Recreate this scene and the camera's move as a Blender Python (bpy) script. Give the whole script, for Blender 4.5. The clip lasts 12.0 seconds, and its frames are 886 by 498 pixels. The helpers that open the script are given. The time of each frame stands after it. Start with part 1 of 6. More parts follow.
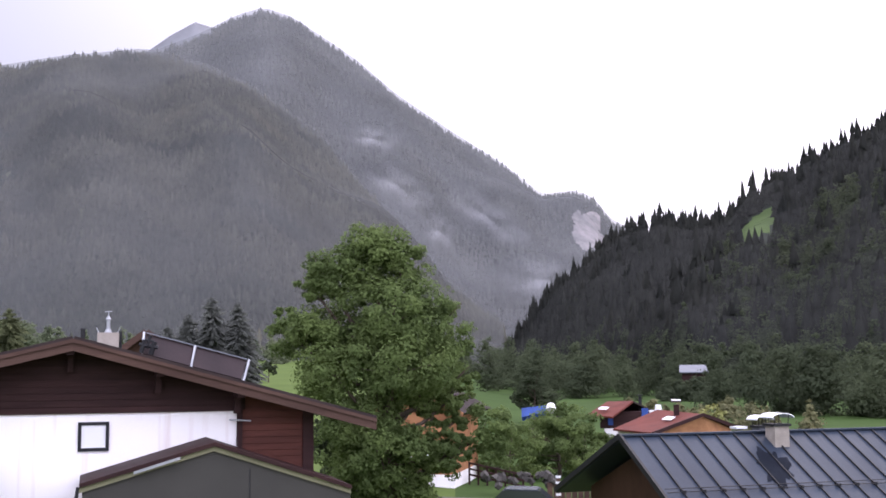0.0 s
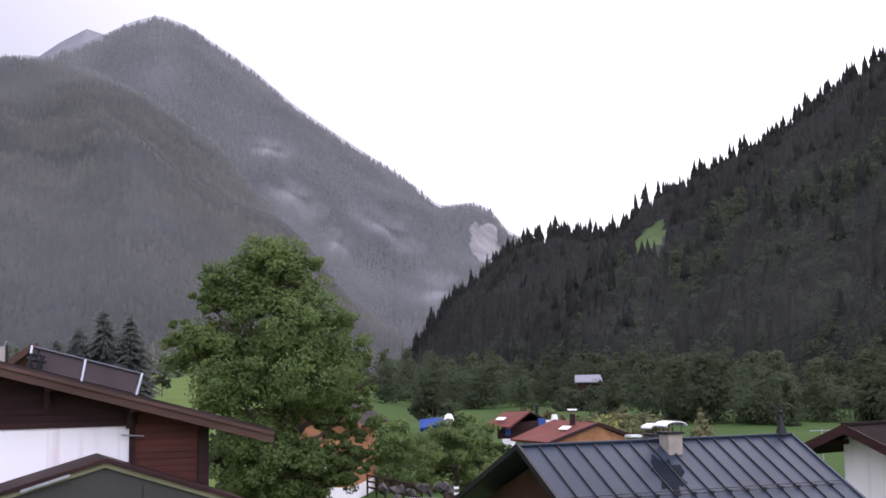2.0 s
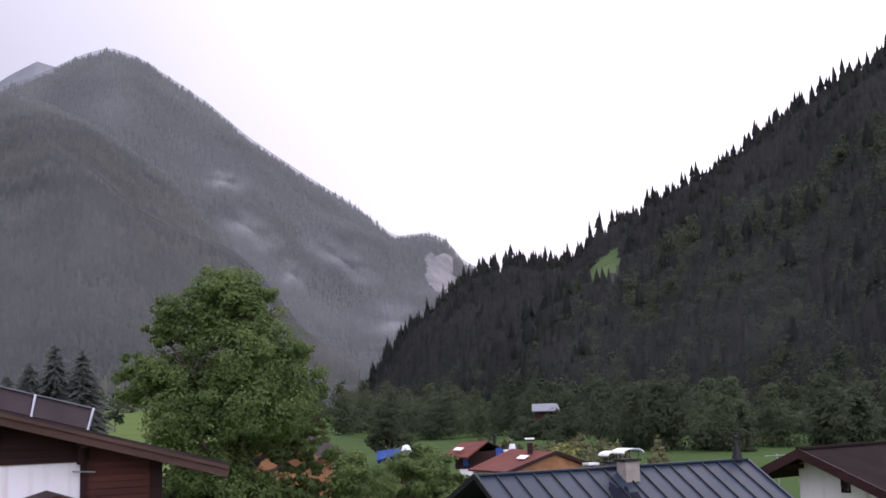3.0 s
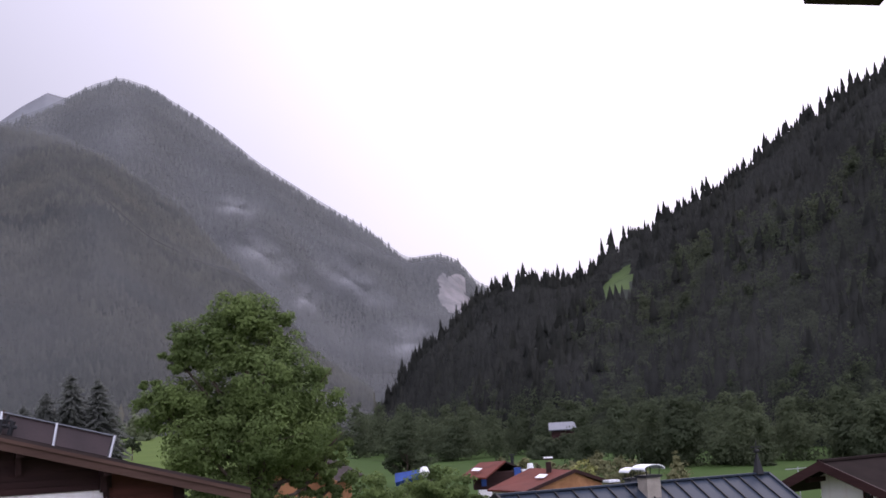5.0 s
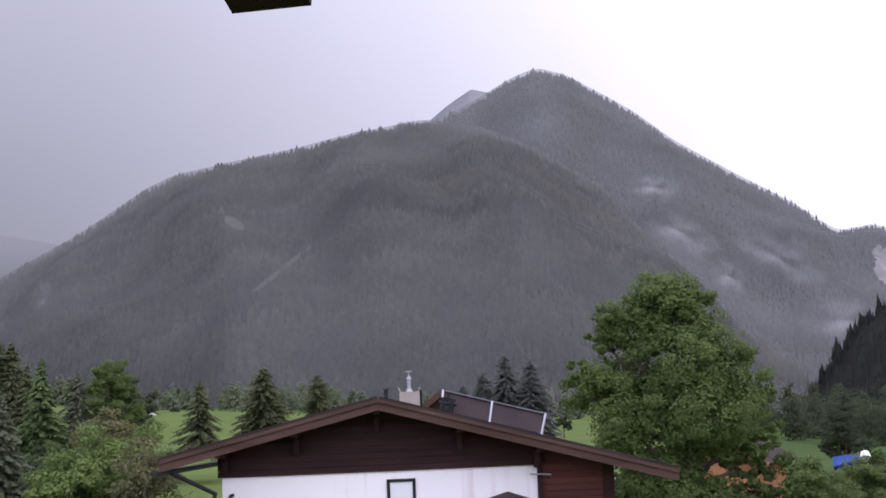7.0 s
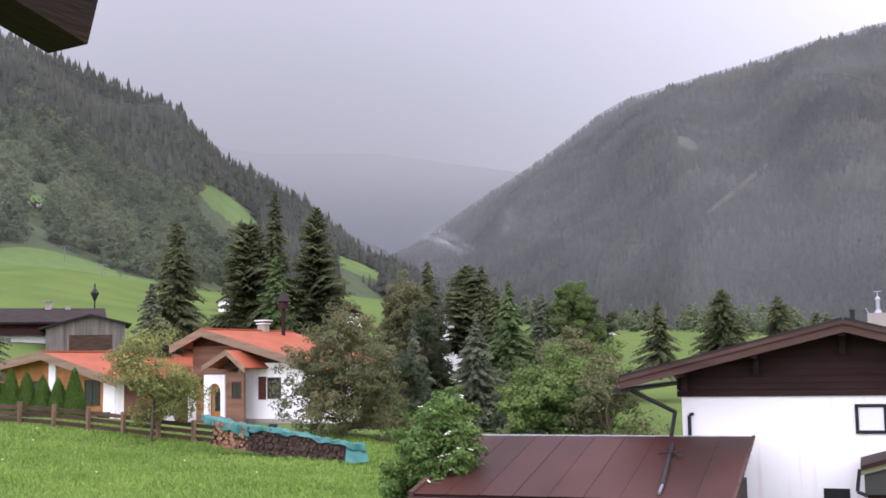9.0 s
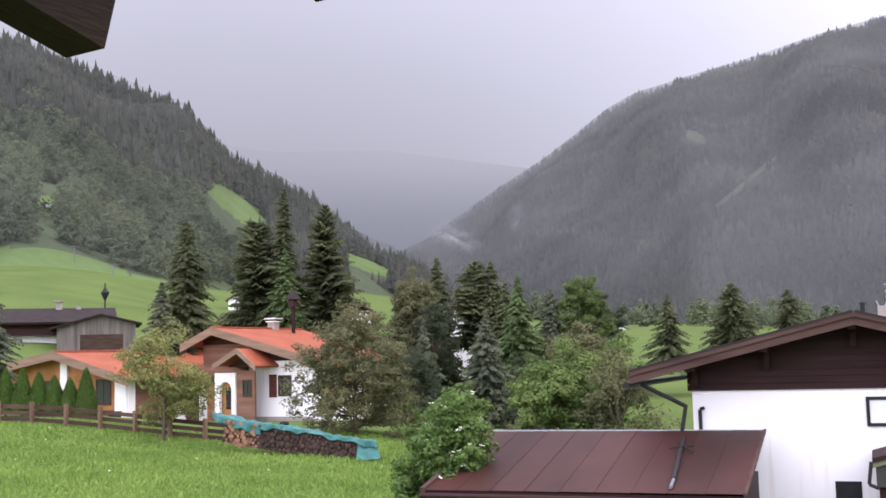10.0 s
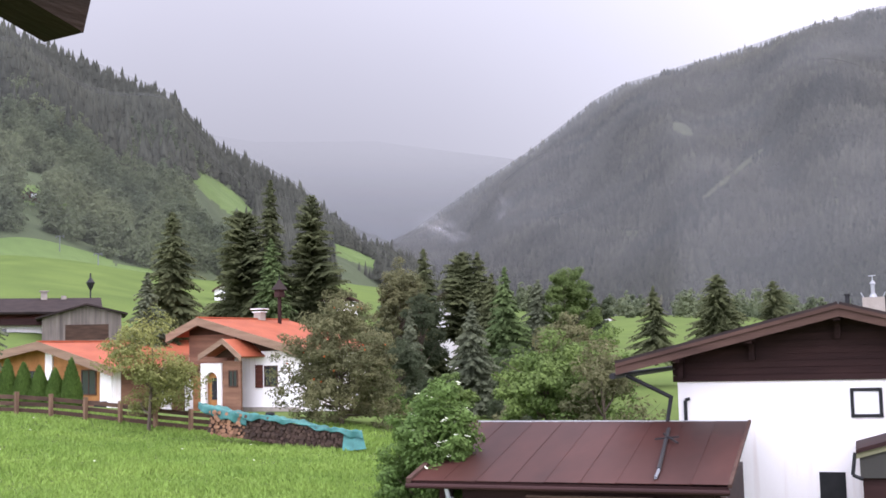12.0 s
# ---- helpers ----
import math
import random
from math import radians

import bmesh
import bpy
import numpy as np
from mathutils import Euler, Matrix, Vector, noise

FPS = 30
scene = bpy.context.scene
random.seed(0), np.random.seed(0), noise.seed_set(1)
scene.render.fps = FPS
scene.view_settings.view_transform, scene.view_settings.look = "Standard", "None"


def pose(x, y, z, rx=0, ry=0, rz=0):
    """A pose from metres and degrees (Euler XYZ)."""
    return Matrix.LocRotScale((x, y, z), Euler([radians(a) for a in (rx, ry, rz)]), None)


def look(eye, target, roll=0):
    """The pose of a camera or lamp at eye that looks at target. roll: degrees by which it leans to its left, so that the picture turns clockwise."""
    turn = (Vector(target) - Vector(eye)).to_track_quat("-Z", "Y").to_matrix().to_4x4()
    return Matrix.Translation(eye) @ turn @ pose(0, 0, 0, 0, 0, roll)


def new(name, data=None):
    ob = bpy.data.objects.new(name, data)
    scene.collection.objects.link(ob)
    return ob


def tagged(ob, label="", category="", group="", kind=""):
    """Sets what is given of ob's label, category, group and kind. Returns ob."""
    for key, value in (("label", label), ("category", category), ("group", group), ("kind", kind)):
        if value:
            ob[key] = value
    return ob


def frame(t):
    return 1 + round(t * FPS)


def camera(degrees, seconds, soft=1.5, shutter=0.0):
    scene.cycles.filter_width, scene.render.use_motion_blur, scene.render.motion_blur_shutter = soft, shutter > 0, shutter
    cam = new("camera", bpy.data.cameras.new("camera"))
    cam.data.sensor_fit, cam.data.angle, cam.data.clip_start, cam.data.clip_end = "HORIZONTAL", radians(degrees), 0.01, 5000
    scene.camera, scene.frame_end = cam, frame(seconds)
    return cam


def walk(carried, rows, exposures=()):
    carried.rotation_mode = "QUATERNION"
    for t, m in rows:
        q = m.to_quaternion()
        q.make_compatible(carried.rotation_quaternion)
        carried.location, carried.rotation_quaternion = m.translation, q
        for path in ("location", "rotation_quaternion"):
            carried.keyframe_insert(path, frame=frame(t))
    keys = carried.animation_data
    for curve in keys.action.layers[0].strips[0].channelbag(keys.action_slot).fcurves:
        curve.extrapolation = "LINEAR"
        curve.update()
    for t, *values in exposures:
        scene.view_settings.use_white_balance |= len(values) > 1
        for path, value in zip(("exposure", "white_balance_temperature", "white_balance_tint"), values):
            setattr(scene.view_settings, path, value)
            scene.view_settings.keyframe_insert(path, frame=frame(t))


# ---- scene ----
# A balcony under the eaves, looking out over an alpine village and up its valley.
EYE = 6.0          # the lens over the lowest garden
cam = camera(42.20, 12.0, soft=1.65)
# seconds, place (the eye's drift on the balcony), turn
ROWS = [
    (0, 0.001, -0.001, 0.000, 96.00, 0.50, 0.05),
    (0.5, -0.018, 0.033, -0.005, 95.73, 0.64, -2.53),
    (1, -0.007, 0.089, -0.006, 95.75, 0.49, -3.86),
    (1.5, -0.027, 0.114, 0.004, 95.96, 1.12, -4.23),
    (2, -0.021, 0.085, -0.004, 96.51, 1.03, -5.02),
    (2.5, -0.019, 0.105, -0.014, 97.28, 1.11, -6.18),
    (3, -0.004, 0.141, -0.024, 97.97, 1.89, -7.14),
    (5, -0.107, 0.072, -0.047, 99.04, 3.16, -6.35),
    (5.5, -0.091, 0.062, -0.038, 99.31, 3.41, -3.08),
    (6, -0.067, 0.041, -0.043, 99.77, 3.00, 3.29),
    (6.5, -0.065, 0.014, -0.047, 99.89, 2.99, 8.03),
    (7, -0.049, -0.024, -0.064, 99.06, 2.33, 14.56),
    (7.5, -0.035, -0.007, -0.059, 98.20, 1.42, 22.17),
    (9.5, -0.018, -0.051, -0.092, 95.58, 1.13, 38.11),
    (10, -0.009, -0.068, -0.088, 95.64, 1.54, 37.48),
    (10.5, -0.024, -0.045, -0.085, 95.56, 1.76, 37.20),
    (11, -0.027, -0.033, -0.090, 95.47, 1.80, 37.13),
    (11.5, -0.017, -0.042, -0.093, 95.27, 1.41, 36.93),
    (12, -0.015, -0.045, -0.093, 95.17, 1.43, 36.81),
]
walk(cam, [(t, pose(x, y, EYE + z, rx, ry, rz)) for t, x, y, z, rx, ry, rz in ROWS],
     [(0.0, 0.13, 6450, 25), (1.5, 0.0, 6450, 25), (3.0, -0.38, 6450, 25), (5.0, -0.49, 6450, 27), (6.5, -0.54, 6400, 26), (7.0, -0.3, 6400, 25), (7.5, 0.04, 6400, 24), (9.5, 0.23, 6600, 22), (12.0, 0.46, 6600, 22)])

# ---- sky and sun: rain clouds, brightest where the sun stands behind them ----
SUN_AZ, SUN_EL = -38.0, 42.0     # degrees left of ahead, degrees up


def heading(az, el=0.0):
    """The unit vector az degrees to the left of straight ahead and el degrees up."""
    a, e = radians(az), radians(el)
    return Vector((-math.sin(a) * math.cos(e), math.cos(a) * math.cos(e), math.sin(e)))


world = bpy.data.worlds.new("rain_sky")
scene.world = world
world.use_nodes = True
nt = world.node_tree
nt.nodes.clear()


def wnode(kind, **kw):
    n = nt.nodes.new(kind)
    for k, v in kw.items():
        n.inputs[k.replace("_", " ")].default_value = v
    return n


def wmath(op, a, b=0.0, clamp=False):
    n = nt.nodes.new("ShaderNodeMath")
    n.operation, n.use_clamp = op, clamp
    for i, v in enumerate((a, b)):
        if isinstance(v, (int, float)):
            n.inputs[i].default_value = v
        else:
            nt.links.new(v, n.inputs[i])
    return n.outputs[0]


def wdot(vec):
    n = nt.nodes.new("ShaderNodeVectorMath")
    n.operation = "DOT_PRODUCT"
    nt.links.new(coord.outputs["Generated"], n.inputs[0])
    n.inputs[1].default_value = vec
    return n.outputs["Value"]


coord = nt.nodes.new("ShaderNodeTexCoord")
clouds = wnode("ShaderNodeTexNoise", Scale=2.3, Detail=5.0, Roughness=0.5)
nt.links.new(coord.outputs["Generated"], clouds.inputs["Vector"])
glow = wmath("POWER", wmath("MAXIMUM", wdot(heading(-26, 24)), 0.0), 7.0)
rain = wmath("POWER", wmath("MAXIMUM", wdot(heading(48, 10)), 0.0), 4.0)
zenith = wmath("MAXIMUM", wdot((0, 0, 1)), 0.0)
level = wmath("ADD", wmath("ADD", 0.62, wmath("MULTIPLY", glow, 0.85)), wmath("MULTIPLY", zenith, 1.15))
behind = wmath("MAXIMUM", wdot(heading(-170, 28)), 0.0)
level = wmath("ADD", level, wmath("MULTIPLY", behind, 1.9))
level = wmath("SUBTRACT", level, wmath("MULTIPLY", rain, 0.43))
level = wmath("MULTIPLY", level, wmath("ADD", 0.92, wmath("MULTIPLY", clouds.outputs[0], 0.16)))
tone = wnode("ShaderNodeMix")
tone.data_type = "RGBA"
tone.inputs["A"].default_value, tone.inputs["B"].default_value = (0.89, 0.935, 1.06, 1), (1.01, 0.98, 1.03, 1)
nt.links.new(wmath("MULTIPLY", glow, 1.4, True), tone.inputs["Factor"])
sky = nt.nodes.new("ShaderNodeTexSky")
sky.sky_type, sky.sun_disc = "NISHITA", False
sky.sun_elevation, sky.sun_rotation = radians(SUN_EL), radians(-SUN_AZ)
blend = wnode("ShaderNodeMix", Factor=0.03)
blend.data_type = "RGBA"
nt.links.new(tone.outputs["Result"], blend.inputs["A"])
nt.links.new(sky.outputs[0], blend.inputs["B"])
background = nt.nodes.new("ShaderNodeBackground")
nt.links.new(blend.outputs["Result"], background.inputs["Color"])
nt.links.new(level, background.inputs["Strength"])
nt.links.new(background.outputs[0], nt.nodes.new("ShaderNodeOutputWorld").inputs[0])

sun = new("sun", bpy.data.lights.new("sun", "SUN"))
sun.data.energy, sun.data.angle, sun.data.color = 0.9, radians(25), (1.0, 0.96, 0.9)
sun.matrix_world = look(heading(SUN_AZ, SUN_EL) * 50, (0, 0, 0))

# ---- materials ----
def mat(name, a, b=None, scale=3.0, rough=0.8, metal=0.0, bump=0.2, fine=40.0, vary=0.25, island=False, stretch=(1, 1, 1),
        spec=0.18, stain=0.0, through_light=0.0, relief=0.02):
    """A procedural surface: two tones in large patches, a fine grain in tone and relief, and a tone of its own for each piece."""
    m = bpy.data.materials.new(name)
    m.use_nodes = True
    t, b = m.node_tree, b or tuple(c * 0.7 for c in a)
    bsdf = t.nodes["Principled BSDF"]
    co = t.nodes.new("ShaderNodeTexCoord")
    mp = t.nodes.new("ShaderNodeMapping")
    mp.inputs["Scale"].default_value = stretch
    t.links.new(co.outputs["Object"], mp.inputs["Vector"])
    def noise_at(s, detail):
        n = t.nodes.new("ShaderNodeTexNoise")
        n.inputs["Scale"].default_value, n.inputs["Detail"].default_value = s, detail
        t.links.new(mp.outputs[0], n.inputs["Vector"])
        return n.outputs[0]
    big, small = noise_at(scale, 4), noise_at(fine, 3)
    ramp = t.nodes.new("ShaderNodeValToRGB")
    ramp.color_ramp.elements[0].position, ramp.color_ramp.elements[1].position = 0.32, 0.68
    ramp.color_ramp.elements[0].color, ramp.color_ramp.elements[1].color = (*b, 1), (*a, 1)
    t.links.new(big, ramp.inputs[0])
    if island:
        rnd = t.nodes.new("ShaderNodeNewGeometry").outputs["Random Per Island"]
    else:
        rnd = t.nodes.new("ShaderNodeObjectInfo").outputs["Random"]
    def mth(op, x, y):
        n = t.nodes.new("ShaderNodeMath")
        n.operation = op
        for i, v in enumerate((x, y)):
            if isinstance(v, (int, float)):
                n.inputs[i].default_value = v
            else:
                t.links.new(v, n.inputs[i])
        return n.outputs[0]
    k = mth("ADD", mth("MULTIPLY", rnd, vary), 1 - vary / 2)
    k = mth("MULTIPLY", k, mth("ADD", mth("MULTIPLY", small, 0.35), 0.825))
    if stain:
        st = t.nodes.new("ShaderNodeTexNoise")
        st.inputs["Scale"].default_value, st.inputs["Detail"].default_value = 1.0, 5
        m2 = t.nodes.new("ShaderNodeMapping")
        m2.inputs["Scale"].default_value = (3.4, 3.4, 0.22)
        t.links.new(co.outputs["Object"], m2.inputs["Vector"])
        t.links.new(m2.outputs[0], st.inputs["Vector"])
        r2 = t.nodes.new("ShaderNodeMapRange")
        r2.inputs[1].default_value, r2.inputs[2].default_value = 0.58, 0.78
        r2.inputs[3].default_value, r2.inputs[4].default_value = 0.0, stain
        t.links.new(st.outputs[0], r2.inputs[0])
        rust = t.nodes.new("ShaderNodeMix")
        rust.data_type = "RGBA"
        rust.inputs["B"].default_value = (0.56, 0.40, 0.34, 1)
        t.links.new(r2.outputs[0], rust.inputs["Factor"])
    mul = t.nodes.new("ShaderNodeVectorMath")
    mul.operation = "SCALE"
    if stain:
        t.links.new(ramp.outputs[0], rust.inputs["A"])
        t.links.new(rust.outputs["Result"], mul.inputs[0])
    else:
        t.links.new(ramp.outputs[0], mul.inputs[0])
    t.links.new(k, mul.inputs["Scale"])
    t.links.new(mul.outputs[0], bsdf.inputs["Base Color"])
    bsdf.inputs["Roughness"].default_value, bsdf.inputs["Metallic"].default_value = rough, metal
    bsdf.inputs["Specular IOR Level"].default_value = spec
    if bump:
        bp = t.nodes.new("ShaderNodeBump")
        bp.inputs["Strength"].default_value, bp.inputs["Distance"].default_value = bump, relief
        t.links.new(small, bp.inputs["Height"])
        t.links.new(bp.outputs[0], bsdf.inputs["Normal"])
    if through_light:
        tr = t.nodes.new("ShaderNodeBsdfTranslucent")
        t.links.new(mul.outputs[0], tr.inputs[0])
        mx = t.nodes.new("ShaderNodeMixShader")
        mx.inputs[0].default_value = through_light
        t.links.new(bsdf.outputs[0], mx.inputs[1])
        t.links.new(tr.outputs[0], mx.inputs[2])
        t.links.new(mx.outputs[0], t.nodes["Material Output"].inputs["Surface"])
    return m


GRASS = mat("meadow_grass", (0.100, 0.142, 0.040), (0.074, 0.11, 0.032), scale=0.09, fine=3.0, rough=0.95, bump=0.5, vary=0.0, spec=0.04)
BLADES = mat("grass_blades", (0.225, 0.335, 0.075), (0.16, 0.26, 0.055), scale=0.4, fine=4.0, rough=0.7, vary=0.5, island=True, bump=0, through_light=0.3)
HILL_GRASS = mat("hill_pasture", (0.118, 0.182, 0.052), (0.09, 0.148, 0.04), scale=0.02, fine=0.4, rough=0.9, vary=0.0)
FLOOR_DARK = mat("dark_forest_floor", (0.035, 0.045, 0.03), (0.02, 0.028, 0.02), scale=0.02, fine=0.3, rough=0.95, vary=0.0)
# Shoulder, peak and clearing tones are greyed: distance haze put into the colour.
FLOOR_HAZE = mat("haze_toned_forest_floor", (0.110, 0.110, 0.088), (0.050, 0.055, 0.048), scale=0.017, fine=0.085, rough=0.95, vary=0.0, stretch=(1, 1, 0.5), bump=0.3, relief=4.0, spec=0.05)
FLOOR_LEFT = mat("hillside_forest_floor", (0.075, 0.098, 0.048), (0.055, 0.075, 0.038), scale=0.01, fine=0.2, rough=0.95, vary=0.0)
FAR_ROCK = mat("haze_toned_far_peak", (0.19, 0.194, 0.205), (0.165, 0.17, 0.18), scale=0.006, fine=0.05, rough=0.95, vary=0.0)
CLEARING = mat("haze_toned_clearing", (0.17, 0.18, 0.11), (0.12, 0.13, 0.085), scale=0.02, fine=0.2, rough=0.95, vary=0.0)
SCREE = mat("pale_rock_scar", (0.72, 0.64, 0.63), (0.30, 0.28, 0.28), scale=0.05, fine=0.3, rough=0.95, vary=0.0, bump=0.8, relief=2.0, stretch=(1, 1, 0.35))
FIR_DARK = mat("dark_wet_spruce", (0.058, 0.060, 0.052), (0.034, 0.037, 0.034), scale=0.03, fine=1.2, rough=0.9, vary=0.25, island=True, bump=0, through_light=0.6, spec=0.03)
# Far spruces, with the haze before them mixed into their own tones.
FIR_HAZE = mat("haze_toned_spruce", (0.215, 0.205, 0.155), (0.058, 0.066, 0.058), scale=0.017, fine=0.2, rough=0.95, vary=0.22, island=True, bump=0, through_light=0.5, stretch=(1, 1, 0.5))
FIR_PEAK = mat("haze_paled_spruce", (0.205, 0.205, 0.18), (0.085, 0.09, 0.085), scale=0.014, fine=0.2, rough=0.95, vary=0.2, island=True, bump=0, through_light=0.5, stretch=(1, 1, 0.5))
FIR_RIDGE = mat("haze_toned_ridge_spruce", (0.20, 0.205, 0.19), (0.14, 0.145, 0.14), scale=0.01, fine=0.2, rough=0.95, vary=0.25, island=True, bump=0, through_light=0.5)
FLOOR_PEAK = mat("haze_toned_slope", (0.075, 0.08, 0.07), (0.055, 0.059, 0.052), scale=0.006, fine=0.07, rough=0.95, vary=0.0, stretch=(1, 1, 0.4), bump=0.3, relief=4.0, spec=0.05)
FIR_LEFT = mat("hillside_spruce", (0.116, 0.122, 0.096), (0.066, 0.072, 0.059), scale=0.012, fine=0.3, rough=0.95, vary=0.3, island=True, bump=0, through_light=0.5)
NARROW_PASTURE = mat("forest_clearing_grass", (0.085, 0.14, 0.034), (0.06, 0.105, 0.026), scale=0.02, fine=0.4, rough=0.9, vary=0.0)
LEAF_FOOT = mat("valley_leaves", (0.104, 0.127, 0.072), (0.070, 0.088, 0.054), scale=0.04, fine=2.0, rough=0.85, vary=0.16, island=True, bump=0, through_light=0.62, spec=0.05)
LEAF_SLOPE = mat("misty_slope_leaves", (0.088, 0.104, 0.064), (0.056, 0.068, 0.046), scale=0.03, fine=1.0, rough=0.9, vary=0.12, island=True, bump=0, through_light=0.6, spec=0.04)
# Pale, greyed green: distance haze is put into these leaf tones.
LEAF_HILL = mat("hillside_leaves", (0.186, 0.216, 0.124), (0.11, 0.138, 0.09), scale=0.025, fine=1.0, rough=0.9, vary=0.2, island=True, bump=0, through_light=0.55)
LEAF_MAPLE = mat("maple_leaves", (0.165, 0.222, 0.074), (0.102, 0.146, 0.054), scale=0.5, fine=6.0, rough=0.7, vary=0.36, island=True, bump=0, through_light=0.55, spec=0.08)
LEAF_ROWAN = mat("rowan_leaves", (0.198, 0.192, 0.096), (0.128, 0.134, 0.070), scale=0.5, fine=6.0, rough=0.7, vary=0.45, island=True, bump=0, through_light=0.45, spec=0.08)
LEAF_LIGHT = mat("apple_leaves", (0.145, 0.205, 0.055), (0.085, 0.135, 0.038), scale=0.6, fine=6.0, rough=0.65, vary=0.6, island=True, bump=0, through_light=0.35)
LEAF_YELLOW = mat("thin_yellowing_leaves", (0.27, 0.27, 0.09), (0.16, 0.18, 0.06), scale=0.9, fine=6.0, rough=0.65, vary=0.6, island=True, bump=0, through_light=0.35)
LEAF_ELDER = mat("elder_leaves", (0.135, 0.215, 0.058), (0.08, 0.138, 0.038), scale=0.9, fine=6.0, rough=0.6, vary=0.5, island=True, bump=0, through_light=0.35, spec=0.12)
BLOSSOM = mat("cream_elder_blossom", (0.78, 0.80, 0.66), (0.6, 0.65, 0.45), scale=6, rough=0.8, vary=0.2, island=True, bump=0)
BERRIES = mat("orange_rowan_berries", (0.5, 0.13, 0.03), (0.35, 0.08, 0.02), scale=4, rough=0.5, vary=0.4, island=True, bump=0)
NEEDLE = mat("spruce_needles", (0.128, 0.142, 0.068), (0.076, 0.088, 0.046), scale=0.5, fine=5.0, rough=0.85, vary=0.45, island=True, bump=0, through_light=0.4, spec=0.04)
NEEDLE_LIGHT = mat("young_spruce_needles", (0.105, 0.148, 0.055), (0.06, 0.092, 0.038), scale=0.5, fine=5.0, rough=0.8, vary=0.5, island=True, bump=0, through_light=0.25, spec=0.06)
NEEDLE_THUJA = mat("thuja_scales", (0.105, 0.175, 0.038), (0.065, 0.115, 0.028), scale=0.8, fine=8.0, rough=0.75, vary=0.5, island=True, bump=0, through_light=0.3, spec=0.1)
# Needles of the far meadow spruces, paled by haze put into the colour.
NEEDLE_HAZE = mat("haze_painted_needles", (0.19, 0.198, 0.178), (0.155, 0.163, 0.148), scale=0.2, fine=3.0, rough=0.95, vary=0.1, island=True, bump=0, through_light=0.6, spec=0.02)
NEEDLE_BLUE = mat("blue_spruce_needles", (0.145, 0.162, 0.102), (0.092, 0.107, 0.07), scale=0.5, fine=5.0, rough=0.85, vary=0.45, island=True, bump=0, through_light=0.4, spec=0.04)
BARK = mat("grey_brown_bark", (0.13, 0.10, 0.075), (0.07, 0.055, 0.045), scale=3, fine=25, rough=0.95, bump=0.6, stretch=(1, 1, 0.25))
PLASTER = mat("white_plaster", (0.93, 0.895, 0.89), (0.90, 0.865, 0.86), scale=0.6, fine=60, rough=0.9, bump=0.1, vary=0.04, stain=0.4)
BROWN_WOOD = mat("dark_stained_boards", (0.042, 0.020, 0.019), (0.027, 0.013, 0.013), scale=2, fine=18, rough=0.6, stretch=(0.3, 1, 3), vary=0.3, spec=0.1)
RED_WOOD = mat("red_brown_boards", (0.115, 0.041, 0.031), (0.075, 0.028, 0.022), scale=2, fine=18, rough=0.6, stretch=(0.3, 1, 3), vary=0.3, spec=0.1)
HOUSE_BOARDS = mat("weathered_brown_wall_boards", (0.24, 0.13, 0.085), (0.14, 0.073, 0.05), scale=1.2, fine=12, rough=0.8, stretch=(0.3, 0.3, 3), vary=0.3, spec=0.1)
TAN_FASCIA = mat("tan_verge_boards", (0.26, 0.175, 0.12), (0.19, 0.125, 0.085), scale=1.5, fine=22, rough=0.7, stretch=(0.3, 1, 3), vary=0.15, spec=0.1)
FASCIA = mat("weathered_fascia_boards", (0.092, 0.054, 0.043), (0.058, 0.034, 0.028), scale=1.5, fine=22, rough=0.75, stretch=(0.3, 1, 3), vary=0.15, spec=0.08)
ROOF_BROWN = mat("brown_sheet_roof", (0.070, 0.027, 0.022), (0.032, 0.013, 0.011), scale=0.5, fine=5, rough=0.5, vary=0.16, bump=0.05, spec=0.11, stretch=(1, 0.35, 1))
ROOF_GREY = mat("blue_grey_sheet_metal", (0.033, 0.044, 0.062), (0.023, 0.031, 0.046), scale=0.5, fine=20, rough=0.5, metal=0.0, spec=0.10, vary=0.06, bump=0.05)
TIN = mat("dull_tin", (0.17, 0.18, 0.20), (0.14, 0.15, 0.17), scale=0.6, fine=10, rough=0.6, vary=0.1)
ROOF_PATCH = mat("soot_stain", (0.013, 0.016, 0.022), (0.009, 0.011, 0.016), scale=2, fine=12, rough=0.8, vary=0, spec=0.03, bump=0)
ROOF_DARK = mat("dark_roof_tiles", (0.042, 0.031, 0.029), (0.026, 0.02, 0.019), scale=1.0, fine=12, rough=0.8, vary=0.2, spec=0.08)
ROOF_UMBER = mat("umber_roof_tiles", (0.024, 0.017, 0.016), (0.016, 0.012, 0.011), scale=1.0, fine=12, rough=0.9, vary=0.15, spec=0.03)
ROOF_RED = mat("red_roof_tiles", (0.35, 0.094, 0.046), (0.26, 0.066, 0.032), scale=0.8, fine=9, rough=0.6, vary=0.1, bump=0.4)
ROOF_RUST = mat("rust_red_roof_tiles", (0.145, 0.038, 0.027), (0.10, 0.027, 0.02), scale=0.8, fine=9, rough=0.75, vary=0.1, bump=0.4, spec=0.15)
GREY_PANEL = mat("grey_canvas_panel", (0.058, 0.055, 0.050), (0.048, 0.046, 0.042), scale=0.8, fine=50, rough=0.8, vary=0.05, spec=0.1)
OLIVE_TRIM = mat("olive_trim", (0.22, 0.21, 0.13), (0.17, 0.16, 0.10), scale=2, fine=30, rough=0.6)
BLACK_METAL = mat("black_metal", (0.022, 0.022, 0.024), (0.015, 0.015, 0.017), scale=4, fine=40, rough=0.55, metal=0.0, spec=0.2)
